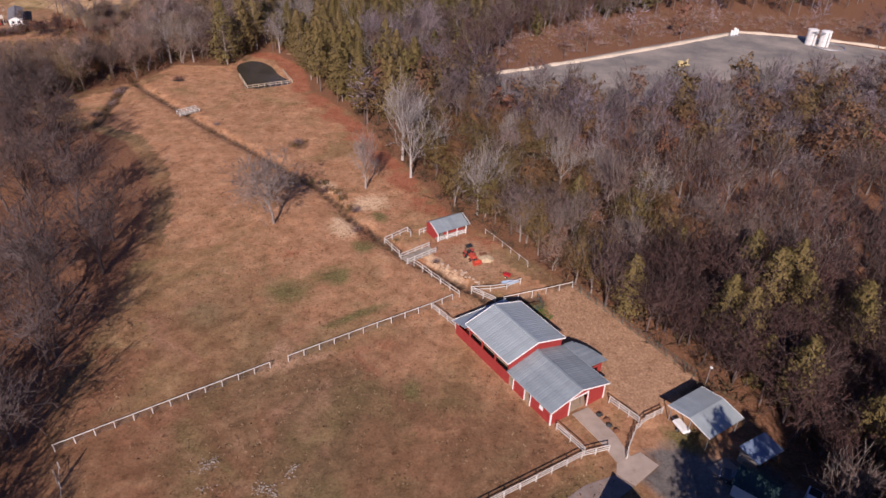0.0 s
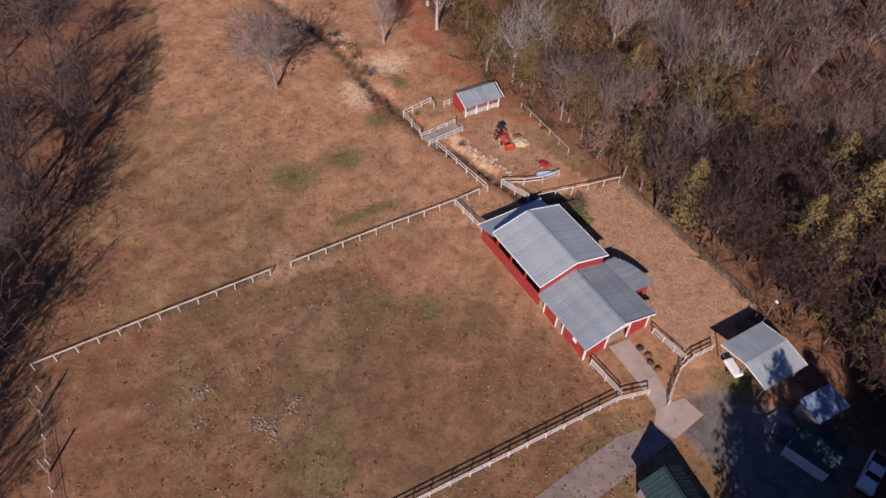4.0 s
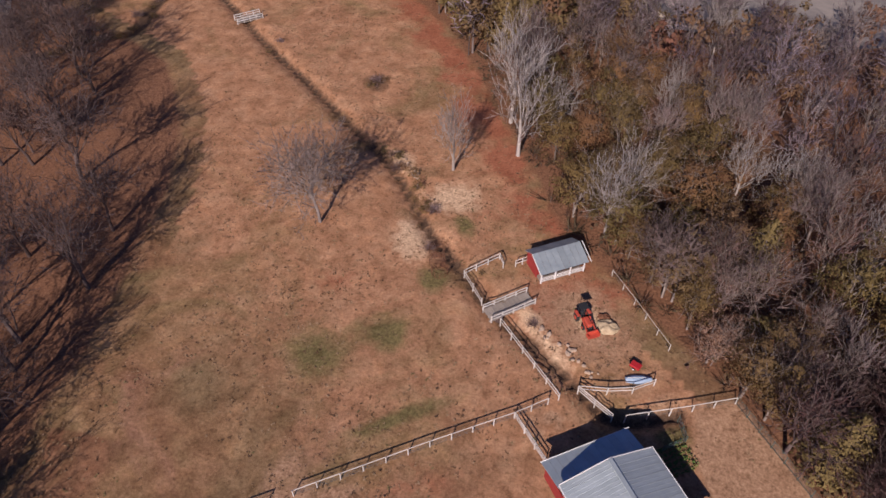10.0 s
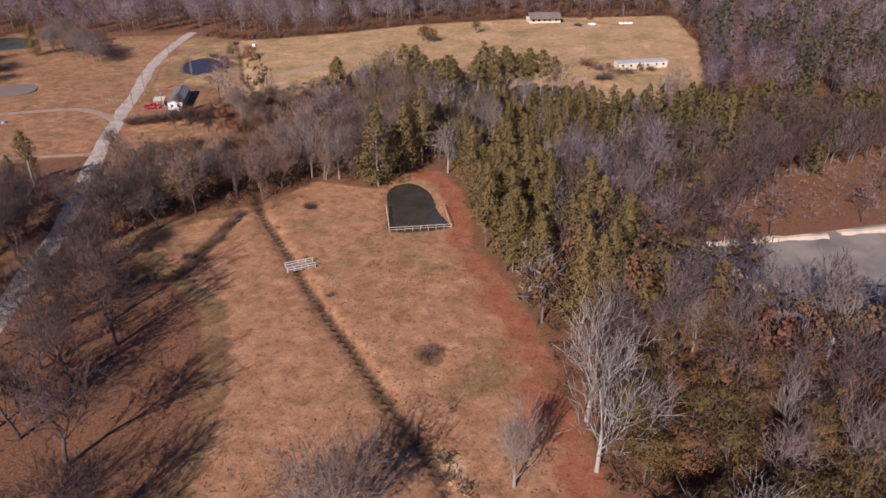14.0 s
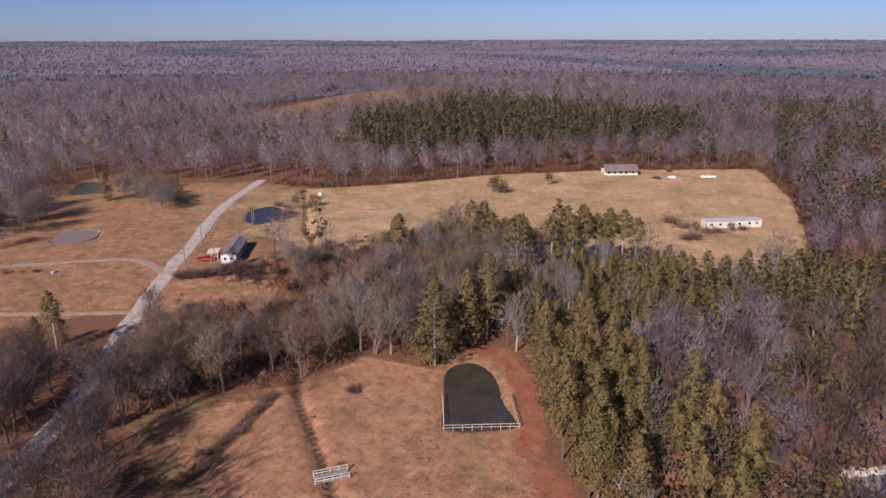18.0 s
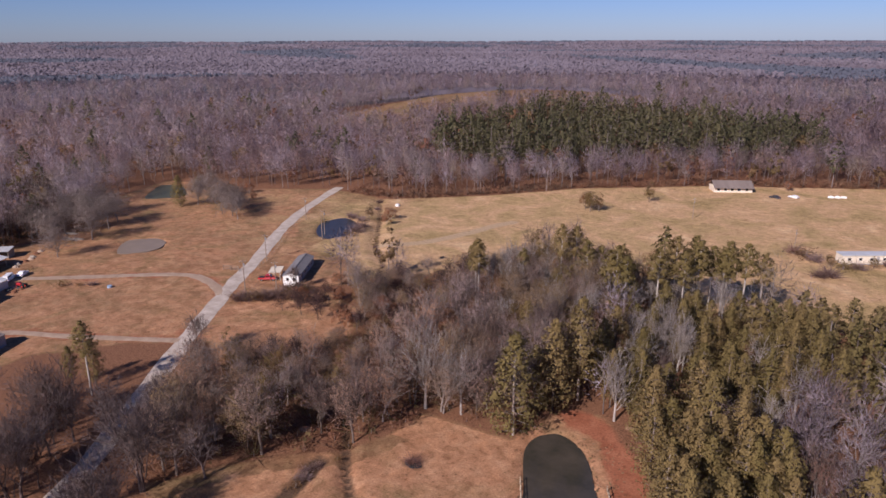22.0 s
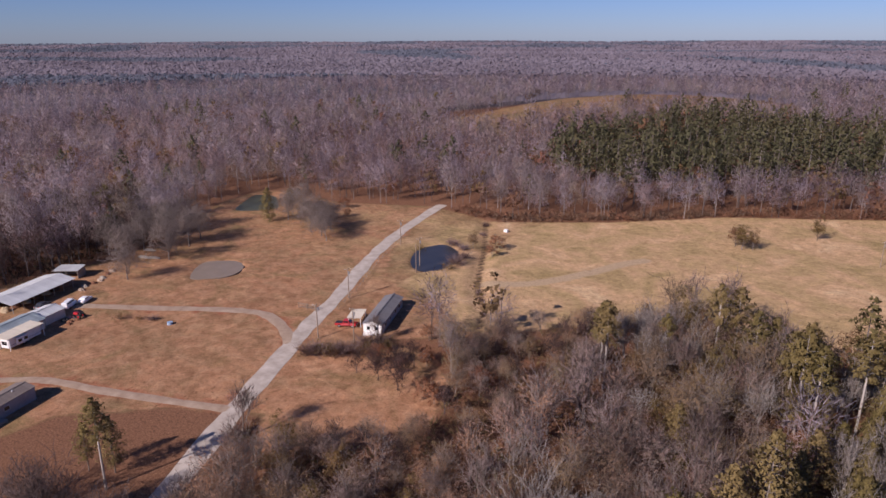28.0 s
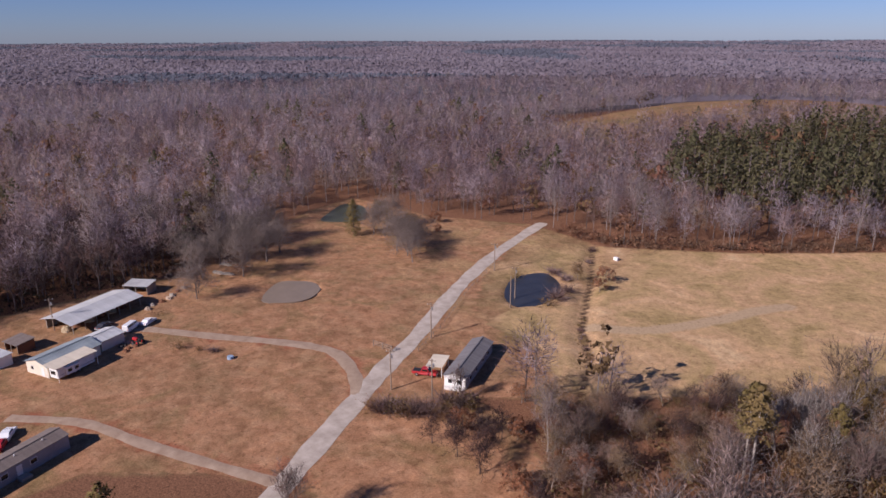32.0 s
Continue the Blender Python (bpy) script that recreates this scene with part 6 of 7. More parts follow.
fence("fence", [(-59.8, 210.4), (-57.3, 205), (-54.9, 199.5), (-42.2, 205.4), (-46.9, 215.1)], "pale timber rail fence round the pond", TAN_TIMBER, (0.45, 1.0), 1.8, 0.11, (0.05, 0.12), 1.15)
fence("fence", [(-46.6, 58.6), (-45.1, 55.6), (-40.2, 47.0), (-33, 34)], "old wire fence with pale posts", FENCE_WHITE, (1.0,), 3.2, 0.09, (0.03, 0.05), wire=(0.4, 0.7))
fence("fence", [(-173.5, 268.0), (-179.2, 279.9), (-193.1, 302.8), (-206, 329)], "dark wire fence beside the lane", POLE_WOOD, (), 4.0, 0.12, (0.03, 0.05), 1.2, wire=(0.4, 0.8, 1.1))
fence("fence", [(-182.5, 262.0), (-177.2, 263.2)], "dark timber gate posts at the lane", POLE_WOOD, (0.5, 1.0, 1.4), 2.6, 0.18, (0.05, 0.12), 1.6)


# ---------------------------------------------------------------- bridges
def footbridge(x, y, turn, length, width, label):
    e = empty("footbridge", x, y, 0, turn, label=label, category="bridge", group="footbridges")
    n = int(length / 0.3)
    first = None
    for k in range(n):
        m = Matrix.Translation((0.15 + k * length / n, 0, 0.22 + 0.12 * math.sin(math.pi * k / n)))
        if first is None:
            first = part("plank", box(0.28, width, 0.06, 0, 0, 0), TIMBER, e)
            first.matrix_basis = m
        else:
            share("plank", first.data, e, m)
    for s in (-1, 1):
        part("bearer", beam((-0.2, s * width * 0.38, 0.12), (length + 0.2, s * width * 0.38, 0.12), 0.18, 0.22), TIMBER, e)
        for z in (0.65, 1.15):
            part("rail", beam((0, s * width / 2, z), (length, s * width / 2, z), 0.06, 0.14), FENCE_WHITE, e, "white hand rail")
        for k in range(5):
            part("post", box(0.12, 0.12, 1.25, length * k / 4, s * (width / 2 - 0.07), 0.0), FENCE_WHITE, e)
    return e


footbridge(-4.3, 107.2, 38, 6.8, 2.3, "grey plank footbridge with white rails over the ditch")
footbridge(-68.6, 177.7, 41, 5.6, 2.2, "small white-railed plank footbridge in the pasture")

# ---------------------------------------------------------------- red shed and work yard
shed = empty("red_shed", 2.1, 114.4, 0, 31.0, label="small red shed with a grey metal roof and white porch", category="shed")
wall(shed, "wall", (0, 1.2), (0, 4.3), -0.1, 2.3, RED)
wall(shed, "wall", (6.7, 1.2), (6.7, 4.3), -0.1, 2.3, RED)
wall(shed, "wall", (0.07, 4.3), (6.63, 4.3), -0.1, 2.2, RED)
wall(shed, "wall", (0.07, 1.6), (6.63, 1.6), -0.1, 2.5, RED, 0.12, [(1.2, 2.2, -0.1, 2.0), (4, 5, 0.9, 1.8)])
bm = bmesh.new()
for xx in (0.0, 6.7):
    vs = [[bm.verts.new((xx + s, a, b)) for a, b in ((0.0, 2.25), (4.3, 2.25), (2.6, 3.25))] for s in (-0.05, 0.05)]
    bm.faces.new(vs[0])
    bm.faces.new(vs[1][::-1])
    for i in range(3):
        bm.faces.new((vs[0][i], vs[0][(i + 1) % 3], vs[1][(i + 1) % 3], vs[1][i]))
part("gable", bm, RED, shed)
for k in range(8):
    x = -0.3 + k * 0.92
    part("roof_panel", beam((x + 0.44, -0.45, 2.18), (x + 0.44, 2.6, 3.38), 0.89, 0.05), GALV_OLD, shed)
    part("roof_panel", beam((x + 0.44, 4.65, 2.2), (x + 0.44, 2.6, 3.38), 0.89, 0.05), GALV_OLD, shed)
posts_under(shed, [(0.05, 0.0), (2.2, 0), (4.5, 0), (6.65, 0)], 2.2, WHITE, 0.15)
for z in (0.35, 0.65, 0.95):
    part("porch_rail", beam((0.1, 0, z), (6.6, 0, z), 0.05, 0.11), WHITE, shed, "white porch rail")
part("floor", box(6.5, 4.2, 0.1, 3.35, 2.2, 0.0), TIMBER, shed)
for s in ((0, -0.5, 2.1), (6.7, -0.5, 2.1)):
    part("barge_board", beam((s[0] - (0.34 if s[0] == 0 else -0.66), -0.47, 2.17), (s[0] - (0.34 if s[0] == 0 else -0.66), 2.6, 3.38), 0.05, 0.18), WHITE, shed)


def wheel(parent, x, y, r, w, hub=WHITE):
    """A wheel across x, its tyre and rim."""
    o = part("wheel", tube([(x - w / 2, y, r), (x - w * 0.35, y, r), (x + w * 0.35, y, r), (x + w / 2, y, r)], [r * 0.86, r, r, r * 0.86], 14), RUBBER, parent, "black tyre")
    part("rim", tube([(x - w * 0.52, y, r), (x + w * 0.52, y, r)], r * 0.5, 10), hub, o)


tractor = empty("tractor", 9.6, 106.3, 0, 29, label="faded red farm tractor with a front loader and black canopy", category="tractor")
for s in (-1, 1):
    wheel(tractor, s * 0.8, 3.4, 0.62, 0.38, ORANGE)
    wheel(tractor, s * 0.7, 1.7, 0.38, 0.26, ORANGE)
    part("fender", box(0.42, 1.1, 0.1, s * 0.8, 3.4, 1.28, 0.04), ORANGE, tractor)
    part("loader_arm", beam((s * 0.55, 2.6, 1.25), (s * 0.6, 0.6, 0.45), 0.12, 0.18), ORANGE, tractor)
    part("canopy_post", beam((s * 0.5, 3.7, 1.1), (s * 0.5, 3.7, 2.35), 0.06, 0.06), BLACK, tractor)
part("hood", box(0.7, 1.5, 0.65, 0, 1.9, 0.65, 0.1), ORANGE, tractor)
part("chassis", box(0.55, 2.8, 0.4, 0, 2.5, 0.4, 0.04), BLACK, tractor)
part("seat", box(0.5, 0.45, 0.5, 0, 3.45, 1.0, 0.08), BLACK, tractor)
part("steering_wheel", tube([(0.2 * math.cos(k * math.tau / 10), 2.95 + 0.2 * math.sin(k * math.tau / 10), 1.5) for k in range(11)], 0.02, 5), BLACK, tractor)
part("canopy", box(1.2, 1.2, 0.08, 0, 3.5, 2.35, 0.03), BLACK, tractor, "black canopy")
bk = box(1.6, 0.08, 0.6, 0, 0.55, 0.15)
box(1.6, 0.7, 0.08, 0, 0.2, 0.12, bm=bk)
box(0.06, 0.7, 0.5, -0.8, 0.2, 0.15, bm=bk)
box(0.06, 0.7, 0.5, 0.8, 0.2, 0.15, bm=bk)
part("loader_bucket", bk, ORANGE, tractor)
part("exhaust", tube([(0.25, 1.6, 1.3), (0.25, 1.6, 1.9)], 0.04, 6), BLACK, tractor)


def heap(name, x, y, rx, ry, h, mat, label, category, seed=0, turn=0):
    """A loose low heap with a lumpy surface."""
    r = np.random.default_rng(seed)
    bm = bmesh.new()
    bmesh.ops.create_uvsphere(bm, u_segments=18, v_segments=10, radius=1.0)
    for v in bm.verts:
        n = noise.noise(v.co * 2.3 + Vector((seed * 3.1, 0, 0))) * 0.3 + noise.noise(v.co * 6 + Vector((0, seed, 0))) * 0.16
        v.co = Vector((v.co.x * rx * (1 + n), v.co.y * ry * (1 + n), max(v.co.z, -0.1) * h * (1 + n)))
    o = tagged(part(name, bm, mat), label, category)
    o.matrix_basis = pose(x, y, float(ground_height(np.array([x]), np.array([y]))[0]), 0, 0, turn)
    return o


heap("straw_mound", 11.3, 108.3, 1.5, 1.2, 0.7, STRAW, "heap of pale straw beside the tractor", "straw heap", 1)
heap("brush_pile", 10.9, 110.0, 0.9, 0.6, 0.4, RUST, "small pile of dark brush and wood", "brush pile", 2)
heap("ash_heap", -77.5, 206.2, 1.6, 1.2, 0.25, BLACK, "burnt dark brush pile in the pasture", "brush pile", 5)
heap("rubble_heap", -116.5, 196.5, 3.2, 2.4, 0.5, STONE, "pale rubble heap near the trees", "rubble heap", 6)
rock = bmesh.new()
bmesh.ops.create_icosphere(rock, subdivisions=1, radius=0.5)
for v in rock.verts:
    v.co *= 1 + 0.35 * noise.noise(v.co * 3)
rock_ob = part("boulder", rock, STONE)
rr2 = np.random.default_rng(4)
for k in range(34):
    t = rr2.uniform()
    if k < 20:
        x, y = 1.0 + 8.5 * t + rr2.uniform(-0.9, 0.9) + 1.3, 105.8 - 7.0 * t + rr2.uniform(-0.8, 0.8) + 0.9
    else:
        x, y = -25 + 6 * t + rr2.uniform(-0.6, 0.6), 140.5 - 7.5 * t + rr2.uniform(-0.6, 0.6)
    o = rock_ob if k == 0 else new("boulder", rock_ob.data)
    s = rr2.uniform(0.35, 0.9)
    o.matrix_basis = pose(x, y, float(ground_height(np.array([x]), np.array([y]))[0]) + 0.08 * s, rr2.uniform(0, 90), 0, rr2.uniform(0, 360)) @ Matrix.Diagonal((s, s, s * 0.7, 1))
    tagged(o, "pale rough boulder on the ditch bank", "rock", "ditch rocks")

boat = empty("boat", 13.6, 100.6, 0, 10, label="faded blue upturned boat beside the yard fence", category="boat")
bm = bmesh.new()
rings = []
for k in range(9):
    f = k / 8
    w, h = 0.62 * math.sin(math.pi * (0.12 + 0.8 * f)) ** 0.6, 0.45
    rings.append([bm.verts.new((f * 3.2, w * math.cos(a), 0.02 + h * math.sin(a) * (0.75 + 0.25 * math.sin(math.pi * f)))) for a in (0, 0.6, 1.2, 1.57, 1.94, 2.54, 3.14)])
for u, v in zip(rings, rings[1:]):
    for k in range(6):
        bm.faces.new((u[k], u[k + 1], v[k + 1], v[k]))
bm.faces.new(rings[0])
bm.faces.new(rings[-1][::-1])
part("hull", bm, BLUE_PLASTIC, boat)
part("keel", beam((0.2, 0, 0.46), (3.0, 0, 0.46), 0.06, 0.05), WHITE, boat)
cart = empty("cart", 14.8, 102.6, 0, 60, label="small red steel cart in the yard", category="cart")
part("tray", box(0.9, 1.3, 0.35, 0, 0, 0.35, 0.04), RED_PAINT, cart)
for s in (-1, 1):
    wheel(cart, s * 0.5, 0, 0.22, 0.1)
part("handle", beam((0, 0.65, 0.5), (0, 1.5, 0.7), 0.04, 0.04), BLACK, cart)


def hay_ring(x, y, r=1.15):
    e = empty("hay_ring", x, y, 0, x * 40, label="rusty round steel hay feeder ring on the grass", category="hay feeder", group="hay rings")
    for z in (0.08, 0.55, 1.0):
        part("hoop", tube([(r * math.cos(k * math.tau / 20), r * math.sin(k * math.tau / 20), z) for k in range(21)], 0.03, 5), RUST, e)
    for k in range(10):
        a = k * math.tau / 10
        part("bar", beam((r * math.cos(a), r * math.sin(a), 0.05), (r * math.cos(a), r * math.sin(a), 1.0), 0.035, 0.035), RUST, e)


for p in ((-13.0, 117.6), (-12.6, 115.6), (-11.9, 113.8)):
    hay_ring(*p)

# ---------------------------------------------------------------- carport, sheds and yard clutter
cp = empty("carport", 37.9, 61.9, 0, 32.0, label="open carport with a pale ribbed metal roof", category="carport")
posts_under(cp, [(0.3, 0.3), (6.5, 0.3), (0.3, 3.4), (6.5, 3.4), (0.3, 6.7), (6.5, 6.7)], 2.75, STEEL, 0.1)
CPL = 7.0
for k in range(8):
    x = -0.1 + k * 0.88
    part("roof_panel", beam((x + 0.43, -0.1, 2.82), (x + 0.43, 3.5, 3.5), 0.86, 0.05), GALV, cp, "")
    part("roof_panel", beam((x + 0.43, 7.1, 2.82), (x + 0.43, 3.5, 3.5), 0.86, 0.05), GALV, cp, "")
for x in (-0.14, 6.98):
    part("barge_board", beam((x, -0.1, 2.8), (x, 3.5, 3.48), 0.05, 0.14), WHITE, cp)
    part("barge_board", beam((x, 7.1, 2.8), (x, 3.5, 3.48), 0.05, 0.14), WHITE, cp)


def shed_roofed(name, x, y, turn, w, d, h0, h1, walls, roof, label, category="shed"):
    """A small shed with a one-way roof."""
    e = empty(name, x, y, 0, turn, label=label, category=category)
    wall(e, "wall", (0, d), (w, d), -0.1, h1 - 0.08, walls)
    wall(e, "wall", (0.06, 0.06), (0.06, d - 0.06), -0.1, h0 - 0.05, walls)
    wall(e, "wall", (w - 0.06, 0.06), (w - 0.06, d - 0.06), -0.1, h0 - 0.05, walls)
    posts_under(e, [(0.1, 0.1), (w / 2, 0.1), (w - 0.1, 0.1)], h0 - 0.05, TIMBER)
    n = max(2, round((w + 0.5) / 0.9))
    p = (w + 0.5) / n
    for k in range(n):
        u = -0.25 + (k + 0.5) * p
        part("roof_panel", beam((u, -0.3, h0), (u, d + 0.3, h1), p - 0.02, 0.05), roof, e)
    return e


shed_roofed("tool_shed", 43.0, 58.4, 0, 4.6, 2.6, 2.3, 2.7, TIMBER, BLUE_ROOF, "small open shed with a blue metal roof").matrix_basis = pose(43.0, 58.3, 0, 0, 0, 29)
gabled("green_shed", 42.3, 52.2, 50, 4.0, 4.6, 2.4, 3.5, WHITE, GREEN_ROOF, "shed with dark green metal roof and white front", "shed", 0.3)
gabled("cabin", 25.6, 41.0, 25, 4.6, 9.5, 2.9, 4.6, TIMBER, GREEN_ROOF, "small house with a dark teal metal roof", "house", 0.4)
tagged(part("deck", box(3.4, 2.6, 0.25, 0, 0, 0, 0.02), TIMBER), "weathered grey timber deck beside the shed", "deck").matrix_basis = pose(39.5, 59.0, 0, 0, 0, 30)


def car(name, x, y, turn, paint, label, category="car", kind="sedan"):
    """A parked vehicle: x across, y forward."""
    e = empty(name, x, y, 0, turn, label=label, category=category, group="parked vehicles")
    side = {"sedan": [(-2.2, 0.35), (-2.25, 0.8), (-2.1, 0.95), (-1.55, 1.0), (-0.95, 1.42), (0.35, 1.45), (1.05, 1.0), (2.0, 0.88), (2.25, 0.7), (2.25, 0.35)],
            "pickup": [(-2.7, 0.5), (-2.75, 1.05), (-0.75, 1.08), (-0.6, 1.78), (0.75, 1.8), (1.25, 1.15), (2.55, 1.02), (2.7, 0.8), (2.7, 0.5)],
            "van": [(-2.5, 0.4), (-2.55, 1.9), (-2.4, 2.05), (1.2, 2.05), (1.75, 1.3), (2.4, 1.1), (2.5, 0.8), (2.5, 0.4)]}[kind]
    w = 0.92
    bm = bmesh.new()
    rows = [[bm.verts.new((s * (w if b < 1.12 else w * 0.82), a, b)) for a, b in side] for s in (-1, 1)]
    n = len(side)
    for k in range(n):
        bm.faces.new((rows[0][k], rows[0][(k + 1) % n], rows[1][(k + 1) % n], rows[1][k]))
    bm.faces.new(rows[0])
    bm.faces.new(rows[1][::-1])
    bmesh.ops.recalc_face_normals(bm, faces=bm.faces)
    bmesh.ops.bevel(bm, geom=list(bm.edges), offset=0.05, segments=1, affect="EDGES")
    part("body", bm, paint, e)
    top = max(b for _, b in side)
    a0, a1 = {"sedan": (-1.1, 0.6), "pickup": (-0.5, 0.7), "van": (-2.2, 1.2)}[kind]
    for s in (-1, 1):
        part("side_window", box(0.03, a1 - a0, top * 0.22, s * w * 0.91, (a0 + a1) / 2, top - top * 0.28), GLASS, e, "dark side glass")
        for yy in ((-1.4, 1.4) if kind != "pickup" else (-1.65, 1.7)):
            wheel(e, s * 0.8, yy, 0.34 if kind != "pickup" else 0.4, 0.24, STEEL)
        part("headlight", box(0.3, 0.06, 0.14, s * 0.62, side[-2][0] - 0.01, 0.62), WHITE, e)
        part("tail_light", box(0.2, 0.06, 0.2, s * 0.7, side[1][0] + 0.01, 0.75), RED_PAINT, e)
    wy, wz = {"sedan": ((0.42, 1.4), (1.0, 1.05)), "pickup": ((0.8, 1.74), (1.2, 1.22)), "van": ((1.26, 1.95), (1.7, 1.38))}[kind]
    part("windscreen", beam((0, wy[0] + 0.03, wy[1] + 0.03), (0, wz[0] + 0.03, wz[1] + 0.03), 1.4, 0.04), GLASS, e, "dark windscreen")
    if kind == "pickup":
        part("cargo_bed", box(1.45, 1.7, 0.05, 0, -1.75, 1.07), BLACK, e, "open dark load bed")
    for yy in (side[0][0] - 0.04, side[-1][0] + 0.04):
        part("bumper", box(1.7, 0.1, 0.22, 0, yy, 0.38, 0.03), STEEL, e)
    return e


car("pickup_truck", 48.0, 53.2, 140, WHITE_CAR, "white pickup truck parked under the trees", "truck", "pickup")
car("car", 40.5, 57.0, 60, DARK_CAR, "dark car parked beside the deck")
trailer = empty("utility_trailer", 35.8, 66.0, 0, 20, label="small white boat trailer beside the carport", category="trailer")
part("body", box(1.3, 2.6, 0.5, 0, 0, 0.45, 0.15), WHITE, trailer)
part("drawbar", beam((0, 1.3, 0.5), (0, 2.4, 0.45), 0.08, 0.08), STEEL, trailer)
for s in (-1, 1):
    wheel(trailer, s * 0.72, -0.2, 0.28, 0.18, STEEL)
r3 = np.random.default_rng(8)
for k in range(4):
    heap("scrap_mound", 25.0 + 0.5 * k + r3.uniform(-0.3, 0.3), 68.6 - 1.0 * k, 0.5, 0.35, 0.4, RUST if k % 2 else BLACK, "rusty heap of scrap beside the walk", "scrap", 20 + k)


# ---------------------------------------------------------------- poles and lines
def utility_pole(x, y, h, arm=True, turn=0.0, label="weathered wooden utility pole with a crossarm"):
    e = empty("utility_pole", x, y, 0, turn, label=label, category="utility pole", group="utility poles")
    part("pole", tube([(0, 0, -0.3), (0, 0, h)], [0.16, 0.11], 8), POLE_WOOD, e)
    if arm:
        part("crossarm", beam((-0.9, 0.13, h - 0.5), (0.9, 0.13, h - 0.5), 0.1, 0.12), POLE_WOOD, e)
        for u in (-0.8, 0.0, 0.8):
            part("insulator", tube([(u, 0.13, h - 0.44), (u, 0.13, h - 0.25)], 0.05, 6), WHITE, e)
        part("transformer", tube([(0.28, 0, h - 1.9), (0.28, 0, h - 1.1)], 0.2, 8), STEEL, e)
    return e


POLES = [(-154.8, 255.9), (-163.5, 252.4), (-176.9, 274.9), (-200.3, 321.0), (-176.9, 302.7), (-181, 309), (-68.2, 396.4), (-243, 209.4), (-30.5, 366)]
for i, (x, y) in enumerate(POLES):
    utility_pole(x, y, 9.0 if i < 6 else 8.5, i not in (4,), 30 + i * 7)
lamp = empty("yard_lamp", 41.5, 73.4, 0, 0, label="tall pole with a small white yard lamp", category="street lamp")
part("pole", tube([(0, 0, -0.2), (0, 0, 5.0)], [0.08, 0.05], 6), STEEL, lamp)
part("lamp_head", box(0.35, 0.5, 0.18, 0, -0.2, 4.95, 0.05), WHITE, lamp)
for p in ((-45.4, 55.9), (-41.5, 49)):
    utility_pole(p[0], p[1], 3.2, False, 0, "short pale timber fence pole")

# ---------------------------------------------------------------- homes by the lane
home = gabled("mobile_home", -157.2, 261.3, 27, 4.6, 18.5, 2.7, 3.5, GREY_SIDING, SHINGLE, "long grey-roofed mobile home with a white gable front", "house", 0.3, False, 0.6, WHITE)
for u in (1.3, 3.3):
    window(home, u, -0.08, 1.0, 1.0, 1.1)
for v in (3, 7, 11.5, 15):
    window(home, -0.02, v, 1.0, 1.2, 1.0, "y")
    window(home, 4.62, v, 1.0, 1.2, 1.0, "y")
part("porch", box(4.0, 1.0, 0.5, 2.3, -0.65, 0), WHITE, home, "white front step")
cp2 = empty("carport", -159.6, 262.6, 0, 32, label="small carport with a cream metal roof", category="carport")
posts_under(cp2, [(-3.2, 1.0), (-0.2, 1.0), (-3.2, 6.2), (-0.2, 6.2)], 2.5, WHITE, 0.1)
for k in range(7):
    part("roof_panel", beam((-3.6, 0.9 + k * 0.85, 2.52), (0.1, 0.9 + k * 0.85, 2.66), 0.83, 0.05), CREAM_ROOF, cp2)
car("pickup_truck", -163.6, 261.6, -58, RED_PAINT, "red pickup truck parked by the mobile home", "truck", "pickup")

mob = gabled("mobile_home", -177.5, 179.0, 28, 4.6, 20.5, 2.8, 3.4, GREY_SIDING, BROWN_ROOF, "long grey mobile home with a low brown roof", "house", 0.2, False, 0.6)
mob.matrix_basis = pose(-181.4, 177.4, 0, 0, 0, 23)
for v in (5, 9, 14):
    window(mob, 4.62, v, 1.1, 1.3, 1.0, "y")
part("door", box(0.08, 0.95, 2.0, 4.62, 11.5, 0.2), WHITE, mob, "white entrance door")
part("porch", box(1.6, 1.8, 0.45, 5.5, 11.5, 0), TIMBER, mob, "small timber porch")
for v in (7, 12, 17):
    part("roof_vent", tube([(3.0, v, 3.1), (3.0, v, 3.5)], 0.12, 8), WHITE, mob)
car("car", -196.6, 190.7, 60, WHITE_CAR, "white car parked behind the mobile home")
car("car", -193.8, 189.0, 60, RED_PAINT, "red car parked behind the mobile home")

# long metal shed
ls = empty("hay_barn", -245.7, 207.8, 0, 24, label="long open-sided farm shed with a pale metal roof", category="barn")
posts_under(ls, [(u, 0.6 + 3.4 * k) for k in range(7) for u in (0.4, 9.6)], 2.6, TIMBER, 0.16)
k0 = 0.9 / 5.3
for s in (-1, 1):
    roof_slope(ls, "roof_panel", 5 + s * 5.5, 2.65, 5, 3.75, -0.4, 21.6, GALV_PALE, 1.0)
wall(ls, "wall", (0.1, 0.6), (0.1, 21.4), -0.1, 2.5, TIMBER)
for k in range(6):
    heap("hay_mound", -240.5 - 1.35 * k, 211.5 + 3.0 * k, 1.3, 1.3, 1.2, RUST if k % 2 else STRAW, "mound of stored fodder under the long shed", "farm store", 40 + k)
ls2 = shed_roofed("lean_shed", -257.0, 230.5, 40, 7.0, 4.5, 2.6, 3.0, TIMBER, GALV_PALE, "small lean-to with a patched pale roof")

